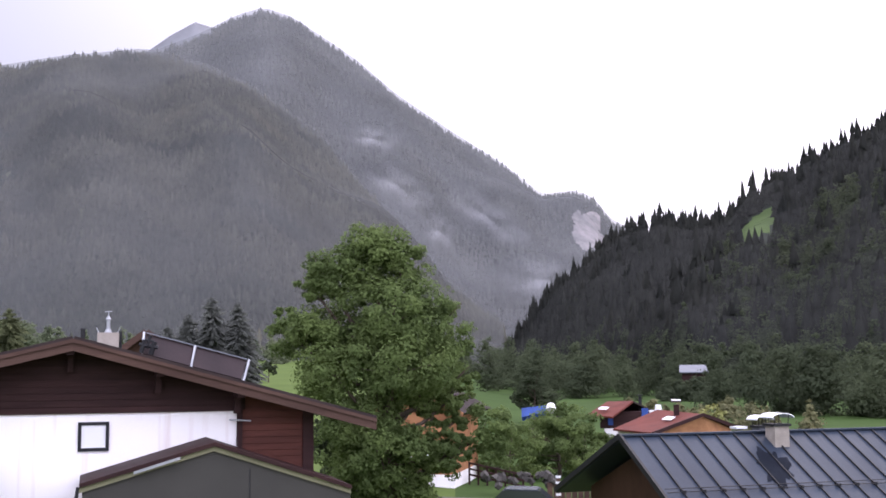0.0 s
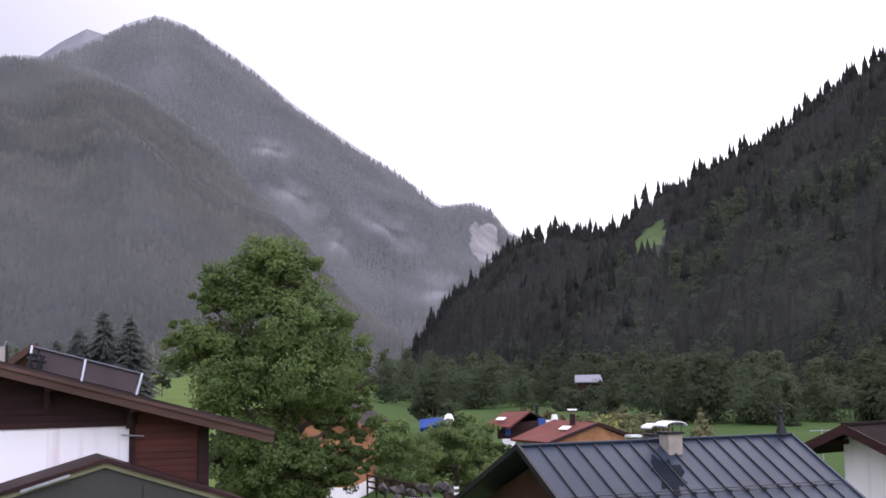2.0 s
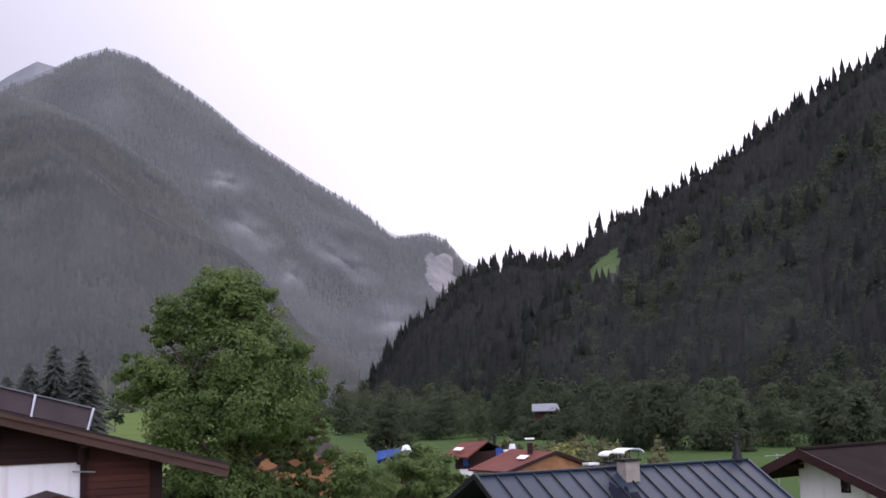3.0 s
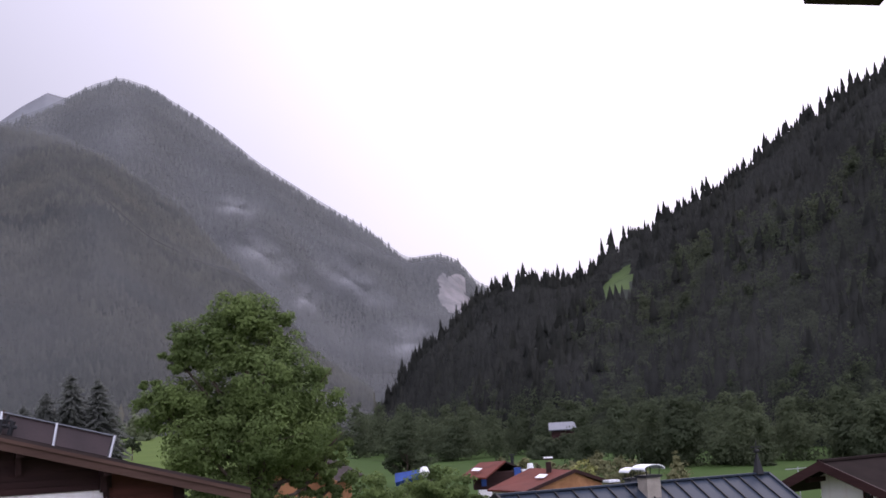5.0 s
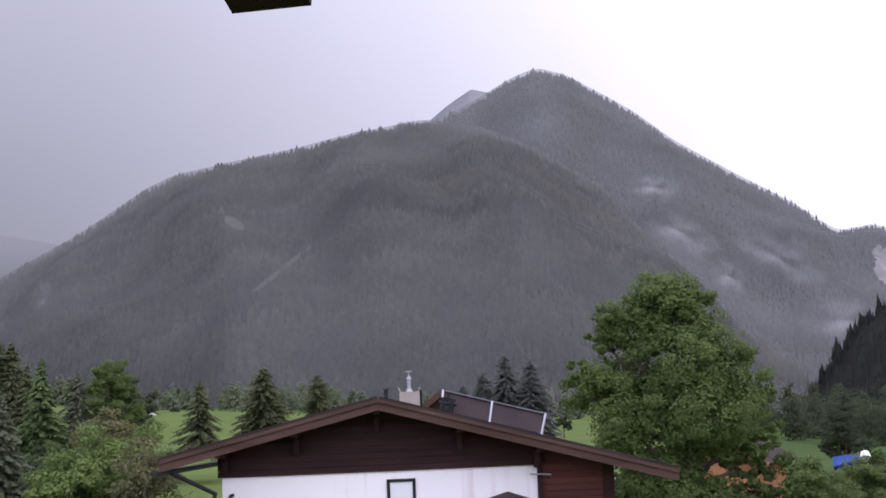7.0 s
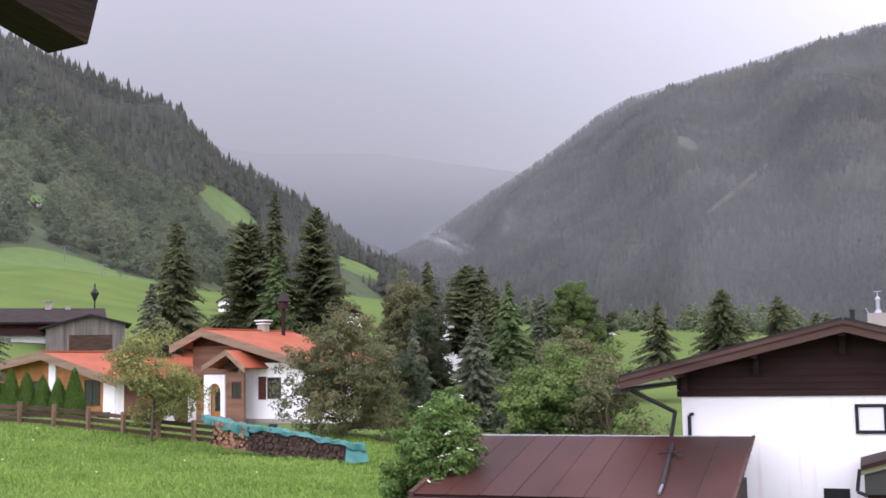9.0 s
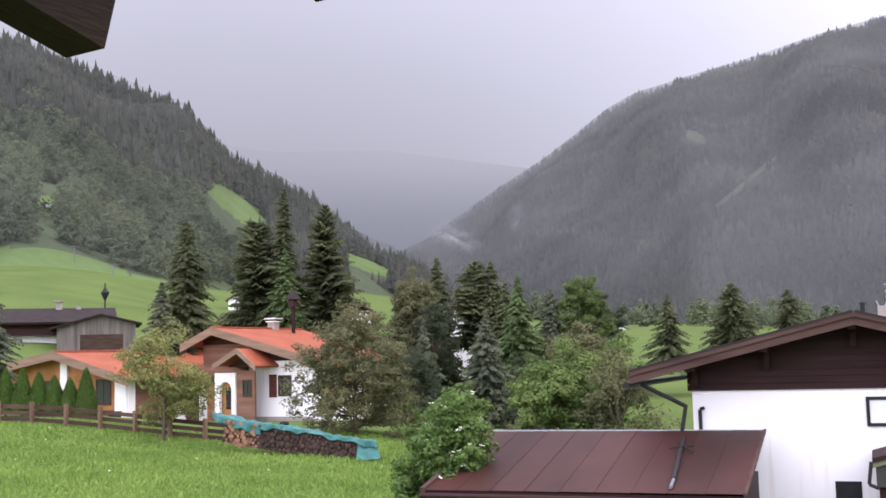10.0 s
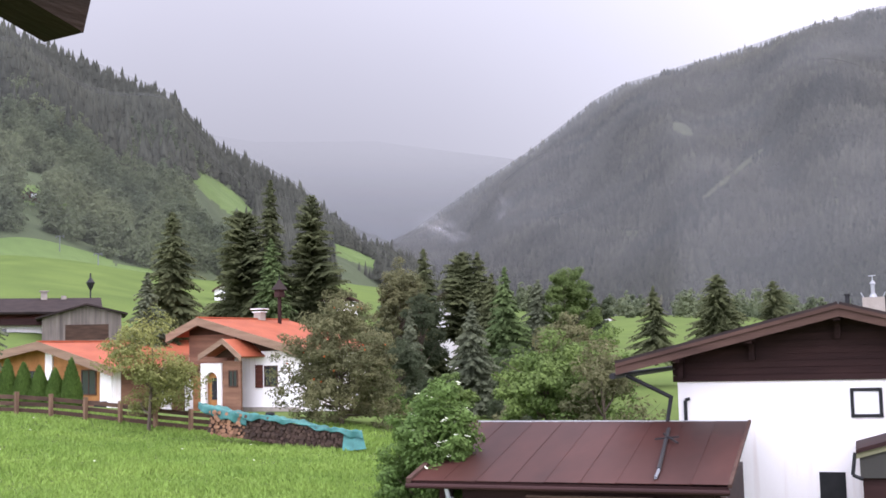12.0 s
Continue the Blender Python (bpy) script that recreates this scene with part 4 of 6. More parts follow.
def lean_to():
    """The shed with the brown sheet roof in front of the chalet, in the chalet's own directions."""
    h = thing("garden_shed", place(17, 0, 0), "low shed with a wet brown sheet-metal roof", "shed")
    n = 9
    e0, e1 = (-8.15, 20.5), (-2.25, 20.5)
    f0, f1 = (-8.38, 25.35), (-2.30, 25.35)
    zn, zf = -2.49, -1.71
    roof = part("roof", Shape().slab((e0[0], e0[1], zn), (e1[0], e1[1], zn - 0.04), (f1[0], f1[1], zf - 0.02), (f0[0], f0[1], zf), 0.06), BROWN_WOOD, h, "roof deck")
    for i in range(n):
        t0, t1 = i / n, (i + 1) / n
        g = 0.008 if i % 2 else 0.010
        a, b = e0[0] + (e1[0] - e0[0]) * t0, e0[0] + (e1[0] - e0[0]) * t1 + 0.02
        c, d = f0[0] + (f1[0] - f0[0]) * t0, f0[0] + (f1[0] - f0[0]) * t1 + 0.02
        part("lap_seam", Shape().beam((a, e0[1] - 0.03, zn + 0.018), (c, f0[1], zf + 0.018), 0.016, 0.006), ROOF_BROWN, roof)
        part("roof_sheet", Shape().slab((a, e0[1] - 0.03, zn + g + 0.004), (b, e0[1] - 0.03, zn + g - 0.0), (d, f0[1], zf + g), (c, f0[1], zf + g + 0.004), 0.005), ROOF_BROWN, roof)
    part("edge_strip", Shape().beam((e1[0] + 0.02, 20.45, zn - 0.01), (f1[0] + 0.02, 25.35, zf + 0.01), 0.06, 0.06), FASCIA, h, "dull edge flashing")
    part("edge_strip", Shape().beam((e0[0] - 0.02, 20.45, zn + 0.01), (f0[0] - 0.02, 25.35, zf + 0.02), 0.1, 0.09), FASCIA, h)
    part("ridge_strip", Shape().beam((f0[0], 25.38, zf + 0.02), (f1[0], 25.38, zf + 0.0), 0.08, 0.04), SILVER, h, "pale ridge flashing")
    part("gutter", Shape().tube((e0[0] - 0.05, 20.4, zn - 0.08), (e1[0] + 0.03, 20.4, zn - 0.12), 0.045), BROWN_WOOD, h, "dark brown gutter")
    part("gutter_outlet", Shape().tube((e0[0] + 0.75, 20.42, zn - 0.1), (e0[0] + 0.78, 20.44, zn - 0.3), 0.045).tube((e0[0] + 0.78, 20.44, zn - 0.3), (e0[0] + 1.0, 20.7, zn - 0.45), 0.04), SILVER, h)
    part("wall", Shape().box(e0[0] + 0.9, e1[0] - 0.3, 20.9, 21.0, -6.2, zn - 0.12), BROWN_WOOD, h, "dark boarded front")
    part("wall", Shape().box(e0[0] + 0.4, e0[0] + 0.5, 21.0, 25.2, -6.2, zn + 0.0), BROWN_WOOD, h)
    part("wall", Shape().box(e1[0] - 0.3, e1[0] - 0.2, 21.0, 25.2, -6.2, zn - 0.05), BROWN_WOOD, h)
    for i in range(4):
        part("loose_plank", Shape().beam((-5.9 + 0.3 * i, 20.62 + 0.05 * i, zn - 0.26 - 0.02 * i), (-3.6 + 0.2 * i, 20.62 + 0.05 * i, zn - 0.27 - 0.02 * i), 0.12, 0.035), FENCE_WOOD, h, "plank stored under the eave")
    pipe = thing("drain_pipe", place(17, 0, 0), "black drain pipe lying on the shed roof", "pipe")
    part("pipe", Shape().tube((-3.86, 24.45, -1.80), (-3.56, 21.2, -2.30), 0.04), BLACK_METAL, pipe)
    part("outlet", Shape().tube((-3.56, 21.2, -2.31), (-3.54, 20.7, -2.40), 0.03), TIN, pipe, "grey outlet")
    part("bracket", Shape().beam((-3.98, 23.4, -1.93), (-3.53, 23.6, -1.90), 0.03, 0.03).beam((-3.88, 23.9, -1.86), (-3.48, 23.1, -1.98), 0.03, 0.03), BLACK_METAL, pipe)


def metal_roof_house():
    """The house with the standing-seam roof; x along its ridge, y away from the near eave."""
    m = pose(4.95, 32.7, EYE - 1.91, 0, 0, 18)
    h = thing("metal_roof_house", m, "wooden house under a blue-grey standing-seam metal roof", "house")
    L, hw, drop = 9.6, 4.6, 2.66
    near = part("roof_slope", Shape().slab((0, -hw, -drop), (L, -hw, -drop), (L, 0, 0), (0, 0, 0), 0.1), ROOF_GREY, h, "blue-grey metal roof slope")
    fd = drop * 0.72
    far = part("roof_slope", Shape().slab((0, 0, 0), (L, 0, 0), (L, hw, -fd), (0, hw, -fd), 0.1), ROOF_GREY, h)
    for i in range(1, 16):
        x = L * i / 16
        part("seam", Shape().beam((x, -hw, -drop + 0.02), (x, -0.02, 0.02), 0.03, 0.05), BLACK_METAL, near, "standing seam")
    for z in (0.5, 0.53):
        part("snow_rail", Shape().tube((0.1, -hw * z, -drop * z + 0.08), (L - 0.1, -hw * z, -drop * z + 0.08), 0.011), BLACK_METAL, near, "snow guard rail")
    for i in range(1, 16):
        part("rail_clip", Shape().box(L * i / 16 - 0.04, L * i / 16 + 0.04, -hw * 0.535, -hw * 0.495, -drop * 0.52, -drop * 0.52 + 0.09), BLACK_METAL, near)
    part("verge", Shape().beam((-0.03, -hw, -drop), (-0.03, 0, 0), 0.08, 0.16), BLACK_METAL, h)
    part("verge", Shape().beam((-0.03, hw, -fd), (-0.03, 0, 0), 0.08, 0.16), BLACK_METAL, h)
    part("verge", Shape().beam((L + 0.03, -hw, -drop), (L + 0.03, 0, 0), 0.08, 0.12), ROOF_GREY, h)
    part("ridge_cap", Shape().beam((0, 0, 0.03), (L, 0, 0.03), 0.2, 0.05), ROOF_GREY, h)
    side = [(-hw + 0.9, -drop), (hw - 0.9, -drop), (hw - 0.9, -fd * (hw - 0.9) / hw - 0.2), (0, -0.35)]
    part("gable", Shape().add([(x, y, z) for x in (0.8, L - 0.6) for y, z in side],
                              [(3, 2, 1, 0), (4, 5, 6, 7), (0, 1, 5, 4), (1, 2, 6, 5), (2, 3, 7, 6), (3, 0, 4, 7)]), BROWN_LARCH, h, "brown boarded gable")
    part("wall", Shape().box(0.8, L - 0.6, -hw + 0.9, hw - 0.9, -5.0, -drop), BROWN_LARCH, h)
    # chimneys with bright hoods
    for x, y, w, top, mt in ((4.82, -0.45, 0.48, 0.20, STONE), (5.15, 0.9, 0.36, 0.08, TIN)):
        c = part("chimney", Shape().box(x - w / 2, x + w / 2, y - w / 2, y + w / 2, -0.7, top), mt, h, "chimney stack")
        part("cap", Shape().box(x - w / 2 - 0.05, x + w / 2 + 0.05, y - w / 2 - 0.05, y + w / 2 + 0.05, top, top + 0.07), BLACK_METAL, c)
        for sx in (-1, 1):
            for sy in (-1, 1):
                part("hood_leg", Shape().tube((x + sx * (w / 2 - 0.02), y + sy * (w / 2 - 0.02), top + 0.07), (x + sx * (w / 2), y + sy * (w / 2), top + 0.31), 0.014, n=5), BLACK_METAL, c)
        n = 8
        arc = [(x + (w / 2 + 0.13) * math.cos(math.pi * i / n), top + 0.25 + 0.13 * math.sin(math.pi * i / n)) for i in range(n + 1)]
        ring = arc + [(b * 0.97 + x * 0.03, z - 0.02) for b, z in arc[::-1]]
        N = len(ring)
        ys = (y - w / 2 - 0.1, y + w / 2 + 0.1)
        hood = Shape().add([(b, ys[0], z) for b, z in ring] + [(b, ys[1], z) for b, z in ring],
                           [[(i + 1) % N, i, N + i, N + (i + 1) % N] for i in range(N)] + [[i + 1, i, N - 1 - i, N - 2 - i] for i in range(n)] + [[N + i, N + i + 1, 2 * N - 2 - i, 2 * N - 1 - i] for i in range(n)])
        part("hood", hood, BRIGHT_METAL, c, "curved bright metal hood")
    b = part("chimney_pot", Shape().box(5.4, 5.7, 2.6, 2.9, -1.6, -0.12).box(5.35, 5.75, 2.55, 2.95, -0.04, 0.03), BRIGHT_METAL, h)
    g = np.random.default_rng(12)
    n = 64
    ragged = [1 + 0.16 * math.sin(3 * k + 1) + 0.13 * math.sin(7 * k) + 0.08 * math.sin(13 * k + 2) + 0.06 * g.standard_normal() for k in (6.283 * i / n for i in range(n))]
    rim = [(4.5 + 0.46 * q * math.cos(6.283 * i / n), -1.5 + 0.72 * q * math.sin(6.283 * i / n)) for i, q in enumerate(ragged)]
    # A thin ragged patch, darker than the sheet metal around it.
    part("soot_stain", Shape().add([(x + 0.28 * y - 0.1, y, y * drop / hw + 0.014) for x, y in rim], [list(range(n))]), ROOF_PATCH, near, "dark ragged patch below the chimney")
    f = part("finial", Shape().tube((L - 0.35, 0, 0), (L - 0.35, 0, 0.62), 0.2, 0.03, n=6).tube((L - 0.35, 0, 0.6), (L - 0.35, 0, 1.05), 0.02, 0.015), BLACK_METAL, h, "black wrought finial")
    part("cross_arm", Shape().beam((L - 0.55, 0, 0.84), (L - 0.15, 0, 0.84), 0.03, 0.04).tube((L - 0.43, 0, 0.72), (L - 0.27, 0, 0.72), 0.06), BLACK_METAL, f)



def tiled_block(m, label, name, left, right, base, length, wall_mat, gable_mat, roof_mat, fascia, over=0.9, drop=0.42, h=None):
    """A block under a ridge that runs away along y. Its gable stands at y = 0; left and right are the eaves' (x, z) from the ridge's end at 0, 0."""
    h = h or thing(name, m, label, "house")
    (lx, lz), (rx, rz) = left, right
    low = min(lz * (lx + over) / lx, rz * (rx - over) / rx) - 0.25
    part("wall", Shape().box(lx + over, rx - over, 0, length - over, base - 1.5, low), wall_mat, h)
    part("gable", Shape().prism([(lx + over, low), (rx - over, low), (rx - over, rz * (rx - over) / rx - 0.12), (0, -0.16), (lx + over, lz * (lx + over) / lx - 0.12)], 0.02, length - over), gable_mat, h, "boarded gable")
    for k, (p, q) in enumerate((((lx, lz), (0, 0)), ((0, 0), (rx, rz)))):
        part("roof_slope", Shape().slab((p[0], -over, p[1]), (q[0], -over, q[1]), (q[0], length, q[1]), (p[0], length, p[1]), 0.12), roof_mat, h, "tiled roof slope")
        part("verge_board", Shape().prism([(p[0], p[1] - drop), (q[0], q[1] - drop), (q[0], q[1] + 0.03), (p[0], p[1] + 0.03)], -over - 0.06, -over), fascia, h, "verge board")
    for x, z in ((lx, lz), (rx, rz)):
        part("gutter", Shape().tube((x, -over, z - 0.08), (x, length, z - 0.08), 0.06, n=6), fascia, h)
    part("ridge_tiles", Shape().beam((0, -over, 0.03), (0, length, 0.03), 0.25, 0.08), roof_mat, h)
    return h


def bungalow():
    """The long bungalow over the fence: a low wing, a higher block and an entrance gable, all turned the same way."""
    # low wing
    m = place(48, 66, 0) @ pose(-8.85, 0, 1.04, 0, 0, -40)
    h = tiled_block(m, "white and larch bungalow with bright red tiled roofs", "red_roof_bungalow", (-5.2, -0.8), (5.5, -1.5), -4.2, 11.5, HOUSE_BOARDS, LARCH, ROOF_RED, TAN_FASCIA)
    for y0, y1 in ((0.0, 0.5), (3.6, 4.4), (7.5, 8.6)):
        part("white_pier", Shape().box(4.606, 4.68, y0, y1, -4.4, -1.6), PLASTER, h)
    part("larch_cladding", Shape().box(-4.25, 3.75, -0.06, 0.0, -3.2, -1.35), LARCH, h, "honey larch cladding")
    for x0, x1 in ((-0.3, 0.22), (3.8, 4.6)):
        part("white_pier", Shape().box(x0, x1, -0.12, -0.004, -4.3, -0.6 if x0 < 1 else -1.25), PLASTER, h)
    window(h, 2.4, 3.5, -2.9, -1.55, -0.064, FASCIA, PANE, 0.07, 1)
    window(h, -2.2, -0.8, -2.9, -1.55, -0.064, FASCIA, PANE, 0.07, 1)
    # higher block
    b = thing("red_roof_wing", place(48, 66, 0) @ pose(-0.41, 0.5, 2.2, 0, 0, -40), "tall white wing of the bungalow with a red tiled roof", "house")
    tiled_block(None, "", "", (-2.3, -0.9), (7.2, -1.95), -5.3, 7.5, PLASTER, BROWN_LARCH, ROOF_RED, TAN_FASCIA, h=b)
    part("timber_wall", Shape().box(-1.35, 1.9, -0.05, -0.004, -5.3, -0.95), HOUSE_BOARDS, b, "red-brown boarded wall")
    window(b, 0.9, 1.9, -4.0, -2.7, -0.055, FASCIA, PANE, 0.08, 1)
    w = window(b, 3.95, 4.85, -3.9, -2.75, -0.004, FASCIA, PANE, 0.07, 1)
    part("shutter", Shape().box(3.35, 3.85, -0.06, -0.006, -3.95, -2.7), RED_WOOD, b, "red-brown shutter")
    part("plinth", Shape().box(2.3, 6.2, -0.06, -0.004, -6, -5.0), STONE, b)
    c = part("chimney", Shape().box(-0.2, 0.3, 4.4, 4.9, -0.6, 0.4), STONE, b, "chimney stack")
    part("chimney_hood", Shape().box(-0.35, 0.45, 4.25, 5.05, 0.58, 0.64).box(-0.27, 0.37, 4.33, 4.97, 0.4, 0.46), BRIGHT_METAL, c, "metal chimney hood")
    # entrance gable
    e = thing("entrance_gable", place(48, 63.5, 0) @ pose(0.7, 0, 0.95, 0, 0, -40), "small timber entrance gable with a white arched portal", "porch")
    for p, q in (((-1.7, -0.85), (0, 0)), ((0, 0), (1.25, -0.95))):
        part("roof_slope", Shape().slab((p[0], -0.5, p[1]), (q[0], -0.5, q[1]), (q[0], 3.5, q[1]), (p[0], 3.5, p[1]), 0.1), ROOF_RED, e)
        part("verge_board", Shape().prism([(p[0], p[1] - 0.28), (q[0], q[1] - 0.28), (q[0], q[1] + 0.03), (p[0], p[1] + 0.03)], -0.56, -0.5), TAN_FASCIA, e)
    part("gable", Shape().prism([(-1.3, -1.0), (0.95, -1.0), (0, -0.3)], 0.3, 0.4), BROWN_LARCH, e)
    n = 8
    arch = [(-1.45 + 0.42 * math.cos(math.pi * i / n), -2.2 + 0.42 * math.sin(math.pi * i / n)) for i in range(n + 1)]
    part("portal", Shape().prism([(-1.03, -4.2), (-0.75, -4.2), (-0.75, -1.3), (-2.2, -1.3), (-2.2, -4.2), (-1.87, -4.2)] + arch[::-1], 0.25, 0.45), PLASTER, e, "white arched portal")
    d = part("front_door", Shape().prism([(-1.87, -4.2), (-1.03, -4.2)] + arch, 0.55, 0.6), LARCH, e, "larch front door")
    part("pane", Shape().box(-1.65, -1.25, 0.53, 0.548, -3.3, -2.1), PANE, d)
    part("timber_wall", Shape().box(-0.75, 0.5, 0.35, 0.5, -4.2, -1.2), HOUSE_BOARDS, e, "red-brown boarded wall")
    part("bright_wall", Shape().box(-3.4, -2.2, 1.0, 1.15, -4.2, -2.0), ORANGE_WOOD, e, "orange larch wall")
    part("white_wall", Shape().box(-4.0, -3.4, 1.0, 1.2, -4.2, -2.2), PLASTER, e)
    window(e, -0.3, 0.3, -2.6, -1.7, 0.35, FASCIA, PANE, 0.06, 1)


def barn():
    h = thing("barn", place(54.2, 110, 0), "old grey boarded barn with a dark low-pitched roof", "barn")
    part("gable_wall", Shape().prism([(-3.5, 0), (3.4, 0), (3.4, 4.25), (0.31, 5.05), (-3.5, 4.05)], 0, 0.3), OLD_WOOD, h, "silver-grey boarded wall")
    for i in range(23):
        x = -3.45 + 0.3 * i
        t = 5.02 - (abs(x + 0.14 - 0.31)) * 0.262
        part("board", Shape().box(x, x + 0.27, -0.04, -0.004, 1.5, t - 0.02), OLD_WOOD, h)
    part("opening", Shape().box(-1.5, 2.3, -0.06, -0.042, 1.9, 3.3), FENCE_WOOD, h, "dark barn opening")
    for a, b in (((-4.1, 3.95), (0.31, 5.22)), ((0.31, 5.22), (4.0, 4.3))):
        part("roof_slope", Shape().slab((a[0], -0.6, a[1]), (b[0], -0.6, b[1]), (b[0], 9, b[1]), (a[0], 9, a[1]), 0.15), ROOF_DARK, h)
    f = thing("farmhouse", place(55.5, 116, 0), "long farmhouse with a dark roof, brown upper floor and white base", "house")
    part("roof", Shape().slab((-9, -1.5, 4.7), (4.5, -1.5, 4.7), (4.5, 4.5, 6.3), (-9, 4.5, 6.3), 0.2), ROOF_DARK, f)
    part("upper_floor", Shape().box(-8.5, 4, 0, 6, 3.5, 5.0), RED_WOOD, f, "brown boarded upper floor")
    part("balcony", Shape().box(-8.5, 0.5, -0.9, -0.8, 3.45, 4.1), BROWN_WOOD, f)
    part("ground_floor", Shape().box(-8.5, 4, 0.05, 6, -1, 3.5), PLASTER, f, "white ground floor")
    window(f, -5.2, -4.2, 2.3, 3.2, 0.05, BROWN_WOOD)
    window(f, -7.4, -6.4, 2.3, 3.2, 0.05, BROWN_WOOD)
    part("chimney", Shape().box(-1.2, -0.6, 3.8, 4.4, 5.6, 6.9).box(-1.35, -0.45, 3.65, 4.55, 6.9, 7.0), STONE, f)
    part("chimney", Shape().box(0.7, 1.2, 3.8, 4.3, 5.6, 6.5), STONE, f)


def small_houses():
    # house beyond the metal roof: white gable wall, brown roof, ridge running off to the side
    apex = heading(-24.3) * 42
    h = tiled_block(pose(apex.x + 0.6, apex.y, EYE - 1.74, 0, 0, -60), "white house with a dark brown roof and timber verge", "white_house", (-2.4, -1.0), (3.5, -1.45), -4.6, 12, PLASTER, PLASTER, ROOF_UMBER, BROWN_WOOD, over=1.35, drop=0.3)
    window(h, 0.62, 0.98, -1.5, -1.0, 0.02, BROWN_WOOD)
    for x, z in ((-0.9, -0.62), (1.9, -1.05)):
        part("purlin", Shape().box(x - 0.08, x + 0.08, -0.95, 0.1, z - 0.1, z + 0.06), BROWN_WOOD, h, "dark purlin end")
    part("drainpipe", Shape().tube((1.6, -0.06, -4.6), (1.6, -0.06, -1.3), 0.04, n=6), WHITE_FRAME, h)
    part("chimney", Shape().box(-0.6, -0.15, 6.0, 6.5, -0.6, 0.55), TIN, h, "grey chimney stack")
    part("chimney_hood", Shape().box(-0.75, 0.0, 5.85, 6.65, 0.68, 0.73), BRIGHT_METAL, h, "bright metal chimney hood")
    at = heading(-23.0) * 56
    rise = EYE - 2.53 - land_at(at.x, at.y)
    ant = thing("television_aerial", pose(at.x, at.y, land_at(at.x, at.y), 0, 0, -23.0), "thin grey television aerial on a tall pole", "aerial")
    part("mast", Shape().tube((0, 0, 0), (0, 0, rise), 0.025, n=6), SILVER, ant)
    part("boom", Shape().beam((-0.55, 0, rise - 0.1), (0.5, 0, rise - 0.06), 0.03, 0.03), SILVER, ant, "cross boom with rods")
    # red-roofed timber house in the village
    v = thing("timber_house", place(-11, 75, 0), "orange timber house with a rust-red roof", "house")
    rl, rr, er, el = (-0.80, 3.0, -2.75), (2.05, -0.5, -2.91), (-1.05, -4.0, -3.88), (-3.60, 0.0, -3.86)
    part("roof_slope", Shape().slab(el, er, rr, rl, 0.12), ROOF_RUST, v, "rust-red tiled roof slope")
    part("roof_slope", Shape().slab(rl, rr, (4.4, 3.6, -3.9), (1.4, 7.0, -3.8), 0.12), ROOF_RUST, v)
    part("gable", Shape().add([(-0.9, -3.6, -4.0), (3.9, 3.2, -4.0), (2.0, -0.35, -3.05), (-0.9, -3.6, -7.5), (3.9, 3.2, -7.5)], [(3, 4, 1, 2, 0)]), ORANGE_WOOD, v, "orange boarded gable")
    part("verge_board", Shape().beam((-1.05, -4.05, -3.95), (2.05, -0.55, -2.95), 0.08, 0.22).beam((2.05, -0.55, -2.95), (4.4, 3.55, -3.95), 0.08, 0.22), BROWN_WOOD, v)
    part("chimney", Shape().box(0.25, 0.6, 0.4, 0.75, -3.4, -2.35).box(0.1, 0.75, 0.25, 0.9, -2.2, -2.1), BROWN_WOOD, v)
    part("chimney_cap", Shape().box(0.12, 0.72, 0.25, 0.9, -2.12, -2.02), BRIGHT_METAL, v)
    part("skylight", Shape().slab((-0.5, -0.9, -3.22), (0.05, -1.3, -3.24), (0.35, -0.8, -3.06), (-0.2, -0.4, -3.04), 0.03), BRIGHT_METAL, v, "bright roof window")
    part("wall", Shape().add([(-3.3, 0.3, -3.95), (-0.9, -3.6, -4.0), (-0.9, -3.6, -7.5), (-3.3, 0.3, -7.5)], [(0, 1, 2, 3)]), PLASTER, v)
    # half-built house with blue sheeting
    b = thing("scaffolded_house", place(-7, 105, 0), "house with a red roof, white ground floor and blue sheeting", "house")
    part("roof_slope", Shape().slab((0.0, -1, -4.1), (2.2, -3, -4.2), (4.2, 1, -2.95), (1.9, 3, -3.05), 0.15), ROOF_RUST, b)
    part("roof_slope", Shape().slab((1.9, 3, -3.05), (4.2, 1, -2.95), (6.3, 4, -4.0), (4.0, 6, -4.0), 0.15), ROOF_DARK, b)
    part("upper_wall", Shape().box(1.2, 5.6, 0.6, 5, -5.4, -3.9), BROWN_WOOD, b)
    part("lower_wall", Shape().box(1.6, 4.4, 0.2, 5, -7.5, -5.4), PLASTER, b)
    part("sheeting", Shape().box(1.9, 2.35, 0.45, 0.55, -5.1, -3.95), BLUE_TARP, b, "blue plastic sheeting")
    part("sheeting", Shape().box(4.9, 5.5, 0.45, 0.55, -4.9, -3.6), BLUE_TARP, b, "blue plastic sheeting")
    part("skylight", Shape().slab((1.0, -0.9, -3.6), (1.7, -1.5, -3.62), (2.0, -1.1, -3.42), (1.3, -0.5, -3.4), 0.05), BRIGHT_METAL, b)
    part("flue", Shape().tube((4.9, 3, -4), (4.9, 3, -2.6), 0.15, n=6).tube((4.9, 3, -2.55), (4.9, 3, -2.45), 0.3, n=6), BLACK_METAL, b)
    for dx, dz in ((6.4, -3.6), (5.8, -4.1)):
        part("bundle", Shape().tube((dx, 1, dz - 0.3), (dx, 1, dz + 0.3), 0.35, 0.25, n=7), WHITE_FRAME, b, "white plastic bundle")
